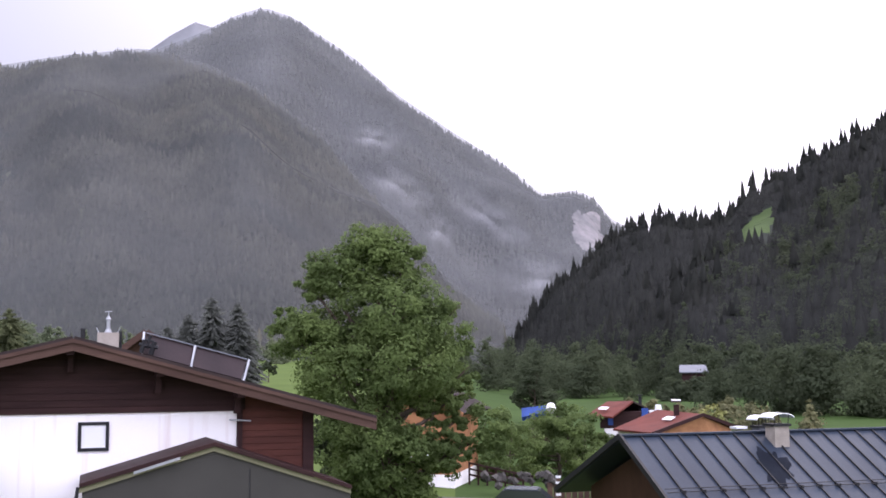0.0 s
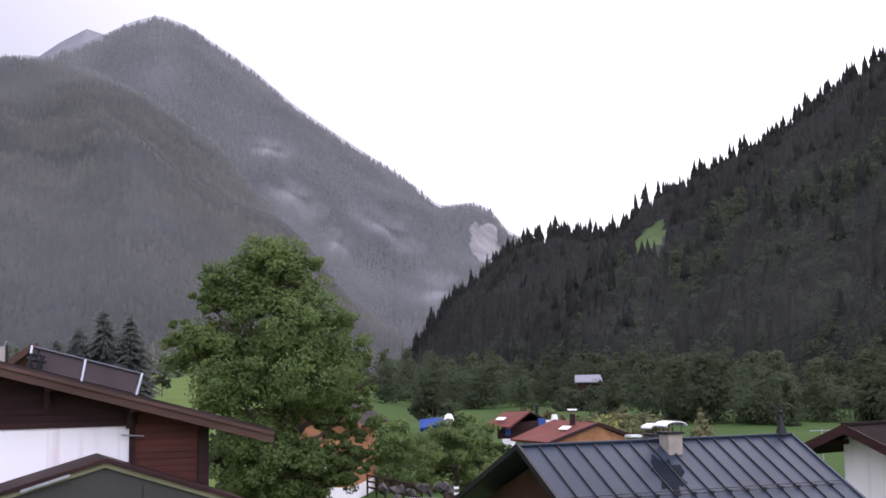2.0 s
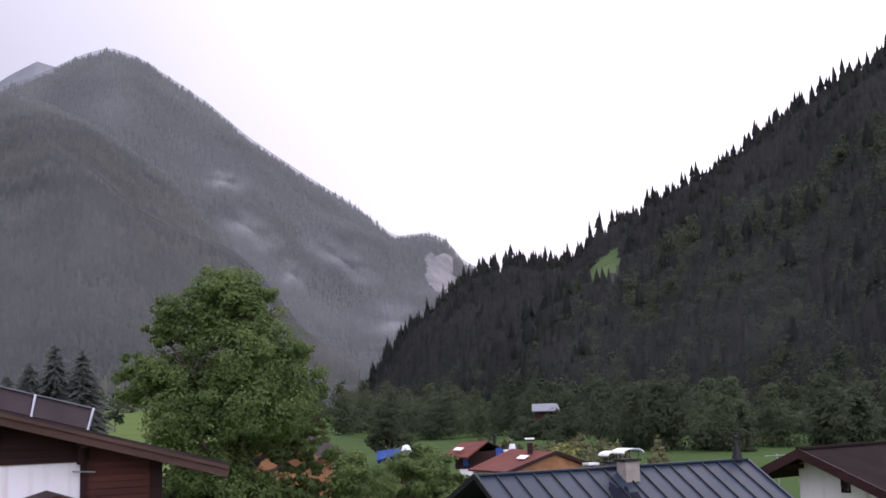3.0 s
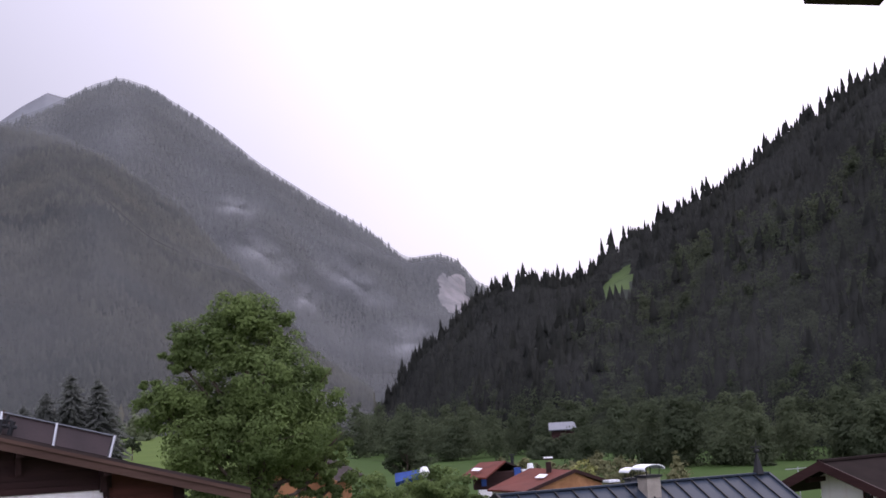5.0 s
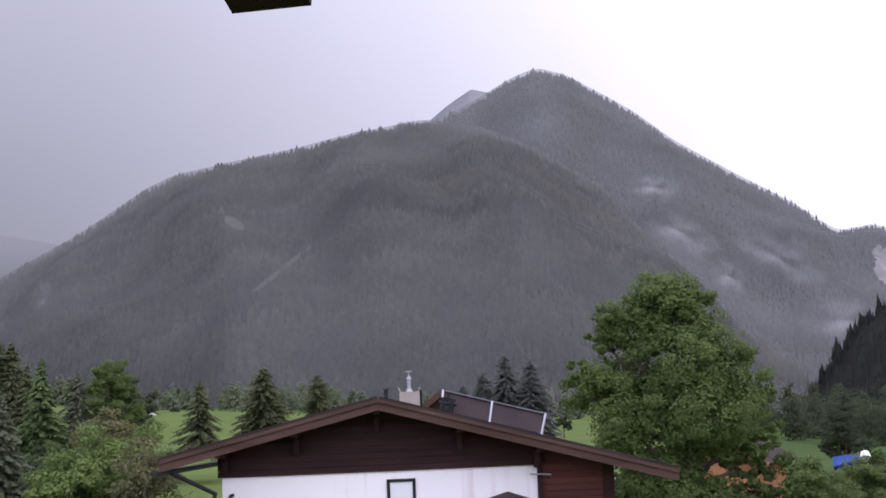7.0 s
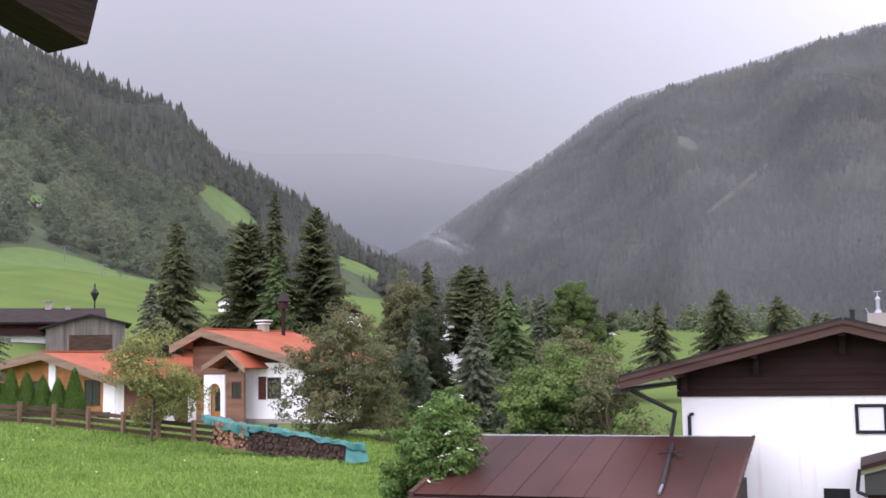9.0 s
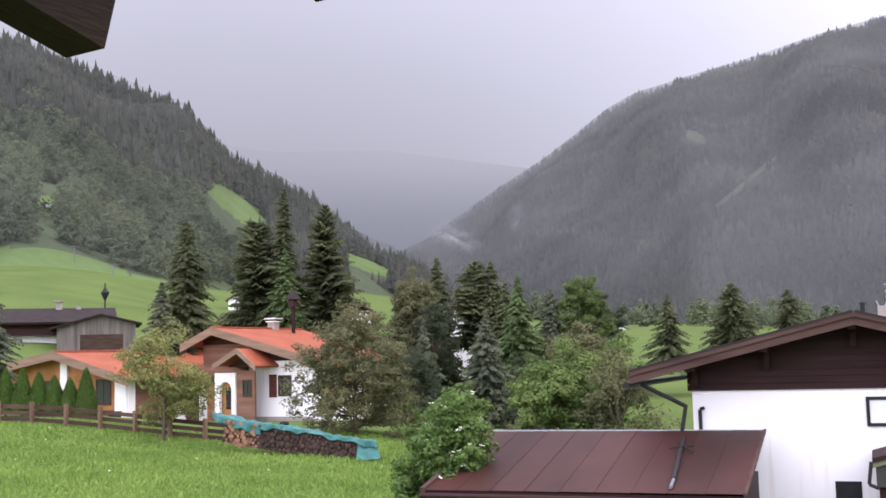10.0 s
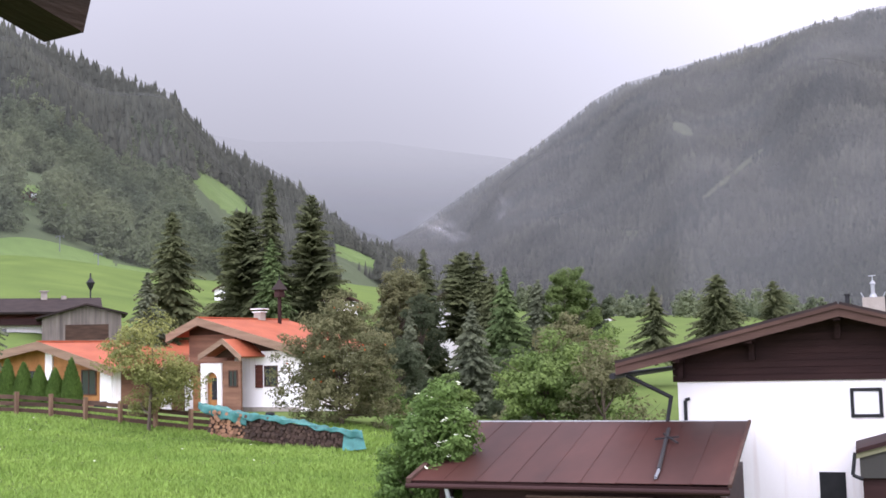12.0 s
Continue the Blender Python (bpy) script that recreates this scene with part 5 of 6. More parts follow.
    # orange house half hidden by the maple
    o = gable_house(pose(-1.3, 60, EYE - 7, 0, 0, -12), "orange timber house with a grey tiled roof behind the maple", "orange_house", 3.6, 7, 4.98, 6.0, 0.6, ORANGE_WOOD, ORANGE_WOOD, ROOF_DARK, fascia=ORANGE_WOOD)
    window(o, -1.4, -0.4, 2.0, 3.2, -0.0, WHITE_FRAME, PANE, 0.08, 1)
    window(o, 0.4, 1.4, 2.0, 3.2, -0.0, WHITE_FRAME, PANE, 0.08, 1)
    part("balcony", Shape().box(-1.8, 1.8, -0.9, -0.8, 3.4, 4.2), ORANGE_WOOD, o, "orange timber balcony")
    part("ground_floor", Shape().box(-1.83, 1.83, -0.03, 7.03, -1.5, 1.65), PLASTER, o, "white plastered ground floor")
    # low shed under blue sheeting, and far roofs
    s = thing("covered_shed", place(-4.4, 85, 0), "low wooden shed piled with blue sheeting", "shed")
    part("roof", Shape().slab((-0.6, -1.5, -4.55), (1.3, -1.5, -3.7), (1.8, 2, -3.4), (-0.2, 2, -4.2), 0.15), ROOF_DARK, s)
    part("wall", Shape().box(-0.4, 1.3, -1, 2, -7, -4.6), BROWN_WOOD, s)
    part("sheeting", Shape().slab((-0.9, 2.4, -3.6), (0.9, 2.4, -3.2), (0.9, 2.9, -2.75), (-0.9, 2.9, -2.95), 0.4), BLUE_TARP, s, "crumpled blue sheeting")
    part("bundle", Shape().tube((1.3, 2.2, -3.1), (1.3, 2.5, -2.7), 0.42, 0.3, n=7), WHITE_FRAME, s)
    r = thing("far_barn", place(-12.2, 235, 0), "grey tin-roofed barn at the forest edge", "barn")
    part("roof", Shape().slab((-2.8, -2, -0.9), (2.8, -2, -0.9), (2.4, 3, 0.55), (-2.8, 3, 0.55), 0.2), TIN, r, "pale tin roof")
    part("wall", Shape().box(-2.3, 2.3, -1, 2.5, -7, -0.9), BROWN_WOOD, r)
    # white house hidden among the garden trees, and two far ones
    w = gable_house(place(36.6, 88, -1.5), "white house half hidden among garden trees", "white_house", 6.0, 8, 4.2, 5.9, 0.9, PLASTER, PLASTER, ROOF_DARK)
    window(w, -1.6, -0.6, 1.2, 2.3, 0.0, BROWN_WOOD)
    window(w, 0.9, 1.9, 1.2, 2.3, 0.0, BROWN_WOOD)
    f = gable_house(place(42.1, 170, 5.2), "far white house with a brown roof", "white_house", 6.5, 8, 2.6, 4.4, 0.8, PLASTER, BROWN_WOOD, ROOF_DARK)
    g2 = gable_house(place(28.7, 330, 4.5), "far small house with a pale roof at the meadow's edge", "white_house", 6, 6, 3.0, 4.6, 0.5, PLASTER, PLASTER, SILVER)
    g3 = gable_house(place(47.55, 200, 9.2), "small white farm building on the slope", "white_house", 3.2, 4, 2.4, 3.4, 0.4, PLASTER, PLASTER, ROOF_DARK)
    g4 = gable_house(place(14.5, 60, -4.2), "grey-roofed house behind the chalet", "grey_roof_house", 2.4, 6, 5.3, 6.2, 0.4, BROWN_LARCH, BROWN_LARCH, TIN)
    hut = gable_house(place(56.55, 301, 39.3), "small red mountain hut on a clearing", "mountain_hut", 4.4, 5, 1.9, 3.1, 0.6, RED_WOOD, RED_WOOD, ROOF_RUST, category="hut")
    part("bright_sign", Shape().box(0.1, 1.4, -0.9, -0.7, 1.7, 2.5), BRIGHT_METAL, hut)


chalet()
lean_to()
metal_roof_house()
bungalow()
barn()
small_houses()

# ---- trees ----
def leaf_cloud(lobes, n, size, g, clumps=14, ragged=0.45, clump=1.0, flat=0.75, tri=False):
    """n leaves as small quads, gathered in clumps on the outer parts of lobes (x, y, z, rx, ry, rz)."""
    lobes = np.array(lobes, float)
    vol = lobes[:, 3] * lobes[:, 5]
    pick = g.choice(len(lobes), clumps * len(lobes), p=vol / vol.sum())
    d = g.standard_normal((len(pick), 3))
    d /= np.linalg.norm(d, axis=1, keepdims=True)
    centre = lobes[pick, :3] + d * lobes[pick, 3:] * g.uniform(0.45, 1.0, (len(pick), 1))
    rad = lobes[pick, 3:].mean(1) * g.uniform(0.22, 0.42, len(pick)) * clump
    k = g.integers(0, len(pick), n)
    e = g.standard_normal((n, 3))
    e /= np.linalg.norm(e, axis=1, keepdims=True)
    p = centre[k] + e * (rad[k] * g.uniform(0.3, 1.0, n) ** 0.5)[:, None] * [1.15, 1.15, flat]
    nrm = e * 0.6 + d[k] * 0.5 + g.standard_normal((n, 3)) * ragged + [0, 0, 0.45]
    nrm /= np.linalg.norm(nrm, axis=1, keepdims=True)
    u = np.cross(nrm, g.standard_normal((n, 3)))
    u /= np.linalg.norm(u, axis=1, keepdims=True)
    w = np.cross(nrm, u)
    s = size * g.uniform(0.6, 1.3, (n, 1))
    if tri:
        return np.stack([p - u * s, p - w * s, p + (u + w) * s * 0.8], 1).reshape(-1, 3), np.arange(3 * n).reshape(-1, 3)
    q = np.stack([p - u * s, p - w * s * 0.55, p + u * s, p + w * s * 0.55], 1)
    return q.reshape(-1, 3), np.arange(4 * n).reshape(-1, 4)


def limbs(base, lobes, r, g, twigs=2):
    """A tapered, bent trunk with limbs that reach into the lobes."""
    s = Shape()
    lobes = sorted(lobes, key=lambda q: -q[2])
    top = Vector(lobes[0][:3])
    p0 = Vector(base)
    pts = [p0.lerp(top, t) + Vector((g.uniform(-1, 1), g.uniform(-1, 1), 0)) * r * 0.8 * (0 < t < 1) for t in (0, 0.25, 0.5, 0.75, 1)]
    for i in range(4):
        s.tube(pts[i], pts[i + 1], r * (1 - 0.22 * i), r * (1 - 0.22 * (i + 1)), n=7)
    for q in lobes[1:]:
        c = Vector(q[:3])
        t = min(0.85, max(0.12, ((c.z - p0.z) / max(top.z - p0.z, 0.1)) * 0.7))
        a = p0.lerp(top, t)
        mid = a.lerp(c, 0.5) + Vector((0, 0, -0.1 * (c - a).length))
        s.tube(a, mid, r * 0.45, r * 0.3, n=5).tube(mid, c, r * 0.3, r * 0.12, n=5)
        for _ in range(twigs):
            e = c + Vector((g.uniform(-1, 1) * q[3], g.uniform(-1, 1) * q[4], g.uniform(-0.5, 1) * q[5])) * 0.8
            s.tube(c.lerp(mid, 0.3), e, r * 0.14, r * 0.05, n=4)
    return s


def leafy_tree(name, x, y, lobes, leaves, size, material, label, category="tree", r=0.14, seed=1, clumps=14, base=None, twigs=2, bark=None, clump=1.0, flat=0.75):
    """A broadleaf tree at x, y; lobes as (dx, dy, z over the eye, rx, ry, rz)."""
    g = np.random.default_rng(seed)
    zb = land_at(x, y) if base is None else EYE + base
    t = thing(name, pose(x, y, zb), label, category)
    low = [(a, b, EYE + c - zb, rx, ry, rz) for a, b, c, rx, ry, rz in lobes]
    part("trunk", limbs((0, 0, -0.3), low, r, g, twigs), bark or BARK, t, "grey-brown trunk and limbs")
    v, f = leaf_cloud(low, leaves, size, g, clumps, clump=clump, flat=flat)
    part("crown", mesh_np("crown", v, f, material), material, t)
    return t


def round_lobes(top, r, low, seed, n=9):
    """Lobes of an uneven round crown between two heights."""
    g = np.random.default_rng(seed)
    h = top - low
    out = [(g.uniform(-0.15, 0.15) * r, 0, top - 0.2 * h, r * 0.5, r * 0.5, h * 0.2)]
    for i in range(n):
        a, t = i * 2.4 + g.uniform(-0.4, 0.4), g.uniform(0.12, 0.72)
        k = r * (0.62 if t < 0.6 else 0.45) * g.uniform(0.75, 1.1)
        out.append((math.cos(a) * k, math.sin(a) * k, low + h * t, r * g.uniform(0.36, 0.52), r * g.uniform(0.36, 0.52), h * g.uniform(0.14, 0.24)))
    return out


def conifer(name, x, y, top, r, material, label, seed=1, bare=0.08, droop=0.35, levels=None, dense=1.0, base=None, taper=0.8, wild=0.16):
    """A spruce: a trunk with whorls of drooping branches, each a spray of twigs."""
    g = np.random.default_rng(seed)
    zb = land_at(x, y) if base is None else EYE + base
    h = EYE + top - zb
    t = thing(name, pose(x, y, zb), label, "tree")
    part("trunk", Shape().tube((0, 0, -0.3), (0, 0, h * 0.98), max(0.08, h * 0.013), 0.02, n=7), BARK, t)
    r *= 1.18
    levels = levels or int(max(26, min(52, h * 4.6)))
    V, F, c = [], [], 0
    for i in range(levels):
        q = (i + g.uniform(-0.3, 0.3)) / levels
        q = min(max(q, 0.0), 0.985)
        z = h * (bare + (1 - bare) * q)
        reach = r * (1 - q) ** taper * g.uniform(0.8, 1.15) + 0.05
        for b in range(int(g.integers(14, 20) * dense)):
            a = g.uniform(0, 6.283)
            L = reach * g.uniform(0.5, 1.08) * (1 + wild * math.sin(2 * a + seed + 6 * q) + 0.7 * wild * math.sin(3 * a + 2 * seed - 17 * q))
            out = np.array([math.cos(a), math.sin(a), 0.0])
            side = np.array([-out[1], out[0], 0.0])
            tip_drop = L * droop * g.uniform(0.5, 1.3) - (L * 0.25 if q > 0.85 else 0)
            zb2 = z + g.uniform(-0.7, 0.7) * h / levels
            n = 9
            for s in range(n):
                f0 = (s + 0.2) / n
                p = out * L * f0 + np.array([0, 0, zb2 - tip_drop * f0 * f0])
                w = L * 0.17 * (1.2 - f0) + 0.07
                for sg in (-1, 1):
                    e = p + out * L * 0.16 + side * sg * w + np.array([0, 0, -w * g.uniform(0.25, 1.1)])
                    k = p + out * L * 0.20 + np.array([0, 0, -0.03])
                    lift = np.array([0, 0, 0.04 + 0.03 * L])
                    V += [p + lift, e, k]
                    F.append((c, c + 1, c + 2))
                    c += 3
    part("crown", mesh_np("crown", np.array(V), np.array(F), material), material, t)
    return t


def leafy_wood(name, spots, leaves, size, material, label, seed):
    """Many far broadleaf trees in one mesh: spots as (x, y, base z, height, radius)."""
    g = np.random.default_rng(seed)
    V, F, c = [], [], 0
    for x, y, z, h, r in spots:
        slim = g.uniform(0.6, 1.3)
        lobes = [(x + g.uniform(-0.55, 0.55) * r * k, y + g.uniform(-0.55, 0.55) * r * k, z + h * t, r * k, r * k, h * 0.17) for t, k in ((0.2, 0.7), (0.34, 0.85), (0.46, 0.85 * slim ** 0.3), (0.6, 0.7 * slim ** 0.6), (0.74, 0.52 * slim), (0.87, 0.3 * slim))]
        v, f = leaf_cloud(lobes, leaves, size * g.uniform(0.9, 1.3), g, 16, 0.2, clump=1.5, tri=True)
        V.append(v)
        F.append(f + c)
        c += len(v)
    return tagged(new(name, mesh_np(name, np.concatenate(V), np.concatenate(F), material)), label, "trees", kind="stuff")


# the big maple between the chalet and the village
S = 1 / 45.0
maple = [((px - 690) * S, dy, (651 - py) * S, rx * 1.1, rx * 1.1, rz * 1.12) for px, py, rx, rz, dy in (
    (665, 434, 1.15, 1.0, 0), (630, 484, 1.5, 1.2, 0.5), (716, 464, 0.9, 1.1, -0.4), (572, 482, 0.9, 0.8, 0.2), (552, 505, 0.6, 0.6, 0.4), (700, 545, 1.8, 1.2, -0.8), (565, 580, 1.4, 0.8, 0.3), (640, 590, 1.9, 1.2, 1.0),
    (785, 562, 1.1, 0.9, 0.2), (800, 620, 0.9, 1.0, 0.5), (518, 590, 0.9, 0.7, 0), (505, 560, 0.5, 0.5, 0.3), (590, 655, 1.5, 1.1, -0.6), (710, 640, 1.9, 1.2, -1.2), (640, 730, 1.7, 1.2, 0.3), (745, 690, 1.2, 0.8, 0.6),
    (670, 790, 1.7, 1.2, -0.5), (615, 830, 1.2, 1.1, 0.4), (725, 780, 0.9, 0.9, -0.3), (868, 760, 0.9, 1.2, 0.2), (700, 870, 1.5, 1.0, 0.5), (800, 745, 0.6, 0.5, 0.4), (785, 810, 0.8, 0.7, 0.1), (765, 735, 0.6, 0.5, 0.3), (740, 830, 0.7, 0.7, 0.2), (805, 695, 0.7, 0.6, 0.3), (775, 775, 0.7, 0.6, -0.2), (820, 655, 0.6, 0.5, 0.2), (820, 790, 0.5, 0.6, 0.0))]
leafy_tree("maple_tree", -2.1, 45.0, maple, 120000, 0.078, LEAF_MAPLE, "tall bushy maple tree with dense green leaves", r=0.28, seed=3, clumps=46, clump=0.85, flat=0.75)
# round garden trees
leafy_tree("rowan_tree", -32.1, 35.7, round_lobes(2.75, 2.65, -3.3, 5, 20), 40000, 0.062, LEAF_ROWAN, "round rowan tree with dull green leaves and orange berries", r=0.12, seed=5, clumps=26, clump=0.8)
leafy_tree("apple_tree", -20.0, 32.3, round_lobes(0.6, 2.7, -4.6, 6, 18), 36000, 0.065, LEAF_LIGHT, "spreading apple tree in bright green leaf", r=0.14, seed=6, clumps=26, clump=0.75)
leafy_tree("sparse_tree", -17.6, 31.8, round_lobes(0.4, 1.7, -3.6, 8, 8), 7000, 0.062, LEAF_ROWAN, "sparse fruit tree with thin greyish leaves", r=0.09, seed=8, clumps=22)
leafy_tree("cherry_tree", -33.5, 26.9, round_lobes(1.75, 1.95, -2.1, 9, 12), 13000, 0.055, LEAF_YELLOW, "thin young tree with yellowing leaves", r=0.08, seed=9, clumps=24)
rowan = [o for o in bpy.data.objects if o.name.startswith("rowan_tree")][0]
g = np.random.default_rng(78)
crown = [c for c in rowan.children if c.name.startswith("crown")][0].data
spots = np.array([v.co for v in crown.vertices])
for k in g.choice(np.where(spots[:, 2] > np.quantile(spots[:, 2], 0.35))[0], 42):
    c = Vector(spots[k]) + Vector(g.normal(0, 0.03, 3))
    bl = Shape().tube(c, c + Vector((g.normal(0, 0.02), g.normal(0, 0.02), 0.05)), g.uniform(0.03, 0.055), 0.025, n=7)
    part("berry_cluster", bl, BERRIES, rowan, "orange rowan berries")
elder = leafy_tree("elder_bush", -14.5, 18.95, round_lobes(-0.55, 1.18, -4.2, 10, 30), 44000, 0.05, LEAF_ELDER, "dense elder bush with cream blossom", "bush", r=0.07, seed=10, clumps=18)
g = np.random.default_rng(77)
crown = [c for c in elder.children if c.name.startswith("crown")][0].data
spots = np.array([v.co for v in crown.vertices])
out = spots @ np.array([0.61, -0.79, 0.55])
for k in g.choice(np.where(out > np.quantile(out, 0.86))[0], 34):
    bl = Shape()
    for _ in range(6):
        c = Vector(spots[k]) + Vector((0.03 * g.standard_normal(), 0.03 * g.standard_normal() - 0.02, 0.03 + 0.015 * g.standard_normal()))
        bl.tube(c, c + Vector((0, 0, 0.012)), 0.022, 0.016, n=5)
    part("blossom", bl, BLOSSOM, elder, "flat cream blossom head")
leafy_tree("birch_tree", -47.2, 58.6, round_lobes(6.2, 1.9, -1.0, 12, 10), 15000, 0.085, LEAF_ROWAN, "slender birch with pale hanging leaves", seed=12, clumps=20)
leafy_tree("birch_tree", -44.5, 57.0, round_lobes(4.2, 1.7, -1.0, 13, 9), 11000, 0.085, LEAF_FOOT, "slender birch with pale hanging leaves", seed=13, clumps=20)
leafy_tree("lime_tree", -36.9, 62.0, round_lobes(5.5, 2.2, -1.2, 14, 11), 22000, 0.08, LEAF_MAPLE, "full lime tree in fresh green leaf", seed=14)
leafy_tree("lime_tree", -39.6, 69.5, round_lobes(5.0, 1.6, -0.5, 15, 9), 9000, 0.1, LEAF_FOOT, "full lime tree in dark green leaf", seed=15)
leafy_tree("hazel_bush", -28.0, 37.5, round_lobes(-0.9, 1.6, -3.6, 16, 8), 6000, 0.08, LEAF_LIGHT, "low hazel bush in bright green leaf", "bush", r=0.06, seed=16)
leafy_tree("hazel_bush", -24.5, 39.0, round_lobes(-1.0, 2.0, -3.6, 17, 8), 6000, 0.09, LEAF_ROWAN, "low hazel bush beside the garden", "bush", r=0.06, seed=17)
leafy_tree("ash_tree", 10.1, 129.6, round_lobes(1.6, 2.8, -6.0, 18, 12), 13000, 0.14, LEAF_FOOT, "dark round tree standing in the meadow", seed=18)
leafy_tree("ash_tree", 6.9, 69.7, round_lobes(-2.1, 3.1, -6.3, 19, 11), 17000, 0.1, LEAF_MAPLE, "dark green tree above the village street", seed=19)
leafy_tree("ash_tree", 9.3, 76.0, round_lobes(-2.7, 2.0, -6.3, 20, 9), 5000, 0.14, LEAF_MAPLE, "bushy tree beside the village houses", seed=20)
leafy_tree("meadow_tree", -30.0, 197.0, round_lobes(2.2, 1.7, -1.5, 21, 6), 1500, 0.2, LEAF_FOOT, "small round tree on the far meadow", seed=21)
leafy_tree("meadow_tree", 18.6, 80.0, round_lobes(-2.6, 1.9, -6.0, 22, 7), 2600, 0.14, LEAF_YELLOW, "yellowish bush behind the village houses", seed=22)
leafy_tree("meadow_tree", 20.5, 76.0, round_lobes(-2.8, 1.6, -6.0, 23, 7), 2200, 0.14, LEAF_ROWAN, "yellowish bush behind the village houses", seed=23)
for i, (x, y, top, r, m) in enumerate(((-5.6, 40.5, -1.5, 1.6, LEAF_MAPLE), (-4.2, 47.5, -0.9, 2.0, LEAF_FOOT), (3.6, 66.0, -2.6, 2.6, LEAF_MAPLE), (-24.0, 43.0, -0.4, 2.2, LEAF_LIGHT), (-27.5, 46.0, -0.5, 2.2, LEAF_ROWAN), (-31.0, 47.5, 0.3, 1.9, LEAF_FOOT), 
                                       (-30.5, 54.5, 1.4, 2.3, LEAF_LIGHT), (-33.5, 56.0, 2.0, 2.0, LEAF_ROWAN), (-22.3, 36.0, -0.6, 1.9, LEAF_FOOT), (-40.5, 50.0, 0.9, 2.2, LEAF_FOOT), (-37.0, 44.0, -0.5, 1.7, LEAF_LIGHT),
                                       (-44.5, 66.0, 3.2, 2.4, LEAF_FOOT), (-50.5, 62.0, 3.6, 2.2, LEAF_FOOT), (-53.5, 66.0, 4.0, 2.4, LEAF_HILL))):
    leafy_tree("garden_bush", x, y, round_lobes(top, r, top - 4.4, 40 + i, 9), 8500, 0.085, m, "leafy garden bush in the hedge of trees", "bush", r=0.07, seed=40 + i, twigs=1)
# conifers
SPR = "dark green spruce with long drooping branches"
for i, (x, y, top, r, m, lab, kw) in enumerate((
        (-60.4, 59.8, 13.1, 2.5, NEEDLE, "very tall dark spruce behind the bungalow", {}),
        (-55.4, 54.9, 7.9, 2.2, NEEDLE_LIGHT, "younger pale green spruce", {}),
        (-57.5, 48.2, 9.4, 2.9, NEEDLE, SPR, {}),
        (-55.5, 44.6, 5.2, 1.7, NEEDLE_BLUE, "small blue-grey spruce in the garden", {}),
        (-47.5, 28.4, 4.9, 1.35, NEEDLE_BLUE, "blue-green spruce beside the fence", {}),
        (-40.0, 80.6, 4.6, 1.9, NEEDLE, "lone spruce on the meadow", {"base": -1.2}),
        (-51.5, 119.4, 7.8, 3.6, NEEDLE, SPR, {"taper": 0.55}),
        (-47.6, 126.0, 7.1, 2.9, NEEDLE, SPR, {"taper": 0.55}),
        (-33.6, 166.6, 10.8, 3.7, NEEDLE_HAZE, "tall spruce on the meadow, paled by painted haze", {"taper": 0.6}),
        (-36.8, 166.0, 8.4, 2.9, NEEDLE_HAZE, "spruce on the meadow, paled by painted haze", {"taper": 0.6}),
        (-39.6, 165.0, 6.6, 2.6, NEEDLE_HAZE, "small spruce on the meadow, paled by painted haze", {"taper": 0.6}),
        (-29.9, 167.2, 10.0, 3.6, NEEDLE_HAZE, "tall spruce on the meadow, paled by painted haze", {"taper": 0.6}),
        (-38.8, 58.2, 5.1, 2.2, NEEDLE_LIGHT, "fresh green young spruce", {}),
        (-35.9, 50.6, 2.6, 1.9, NEEDLE_BLUE, "blue-grey spruce in the garden", {}),
        (-48.9, 63.3, 7.2, 1.9, NEEDLE, SPR, {}),
        (-45.9, 65.5, 6.9, 2.3, NEEDLE, SPR, {}),
        (-37.6, 60.0, 4.3, 2.2, NEEDLE_BLUE, "blue-grey spruce in the garden", {}),
        (-41.6, 60.9, 5.0, 1.8, NEEDLE, SPR, {}),
        (-43.8, 55.2, 2.6, 1.3, NEEDLE_BLUE, "blue-grey spruce in the garden", {}))):
    conifer("spruce_tree", x, y, top, r, m, lab, seed=100 + i, **kw)


for i, (x, y, top, r, m, lab, bare) in enumerate((
        (-58.2, 61.8, 11.7, 2.4, NEEDLE, "broad dark pine behind the bungalow", 0.2),
        (-61.8, 58.4, 10.6, 2.3, NEEDLE, "broad pine with reddish bare lower stems behind the bungalow", 0.3),
        (-63.0, 60.0, 9.2, 1.8, NEEDLE_BLUE, "smaller grey-green pine beside a taller one", 0.25),
        (-46.8, 64.9, 6.8, 1.6, NEEDLE, "dark pine among the garden trees", 0.42))):
    conifer("pine_tree", x, y, top, r, m, lab, seed=131 + i, bare=bare, droop=0.02, taper=0.45, wild=0.34)


def foot_spots(n, az0, az1, d0, d1, h0, h1, seed, hill=None, v0=0, v1=0.3):
    g = np.random.default_rng(seed)
    out = []
    for _ in range(n):
        a = g.uniform(az0, az1)
        if hill:
            p = hill.point(np.array([a]), np.array([g.uniform(v0, v1)]))
            if any(hill.cleared(*hill.angles(p + [0, 0, h1 * k]))[0] for k in (0, 0.25, 0.5, 0.75, 1)):
                continue
            x, y, z = p[0]
        else:
            d = g.uniform(d0, d1)
            x, y = heading(a).x * d, heading(a).y * d
            z = land_at(x, y)
        h = g.uniform(h0, h1)
        out.append((x, y, z - 1, h, h * g.uniform(0.24, 0.46)))
    return out


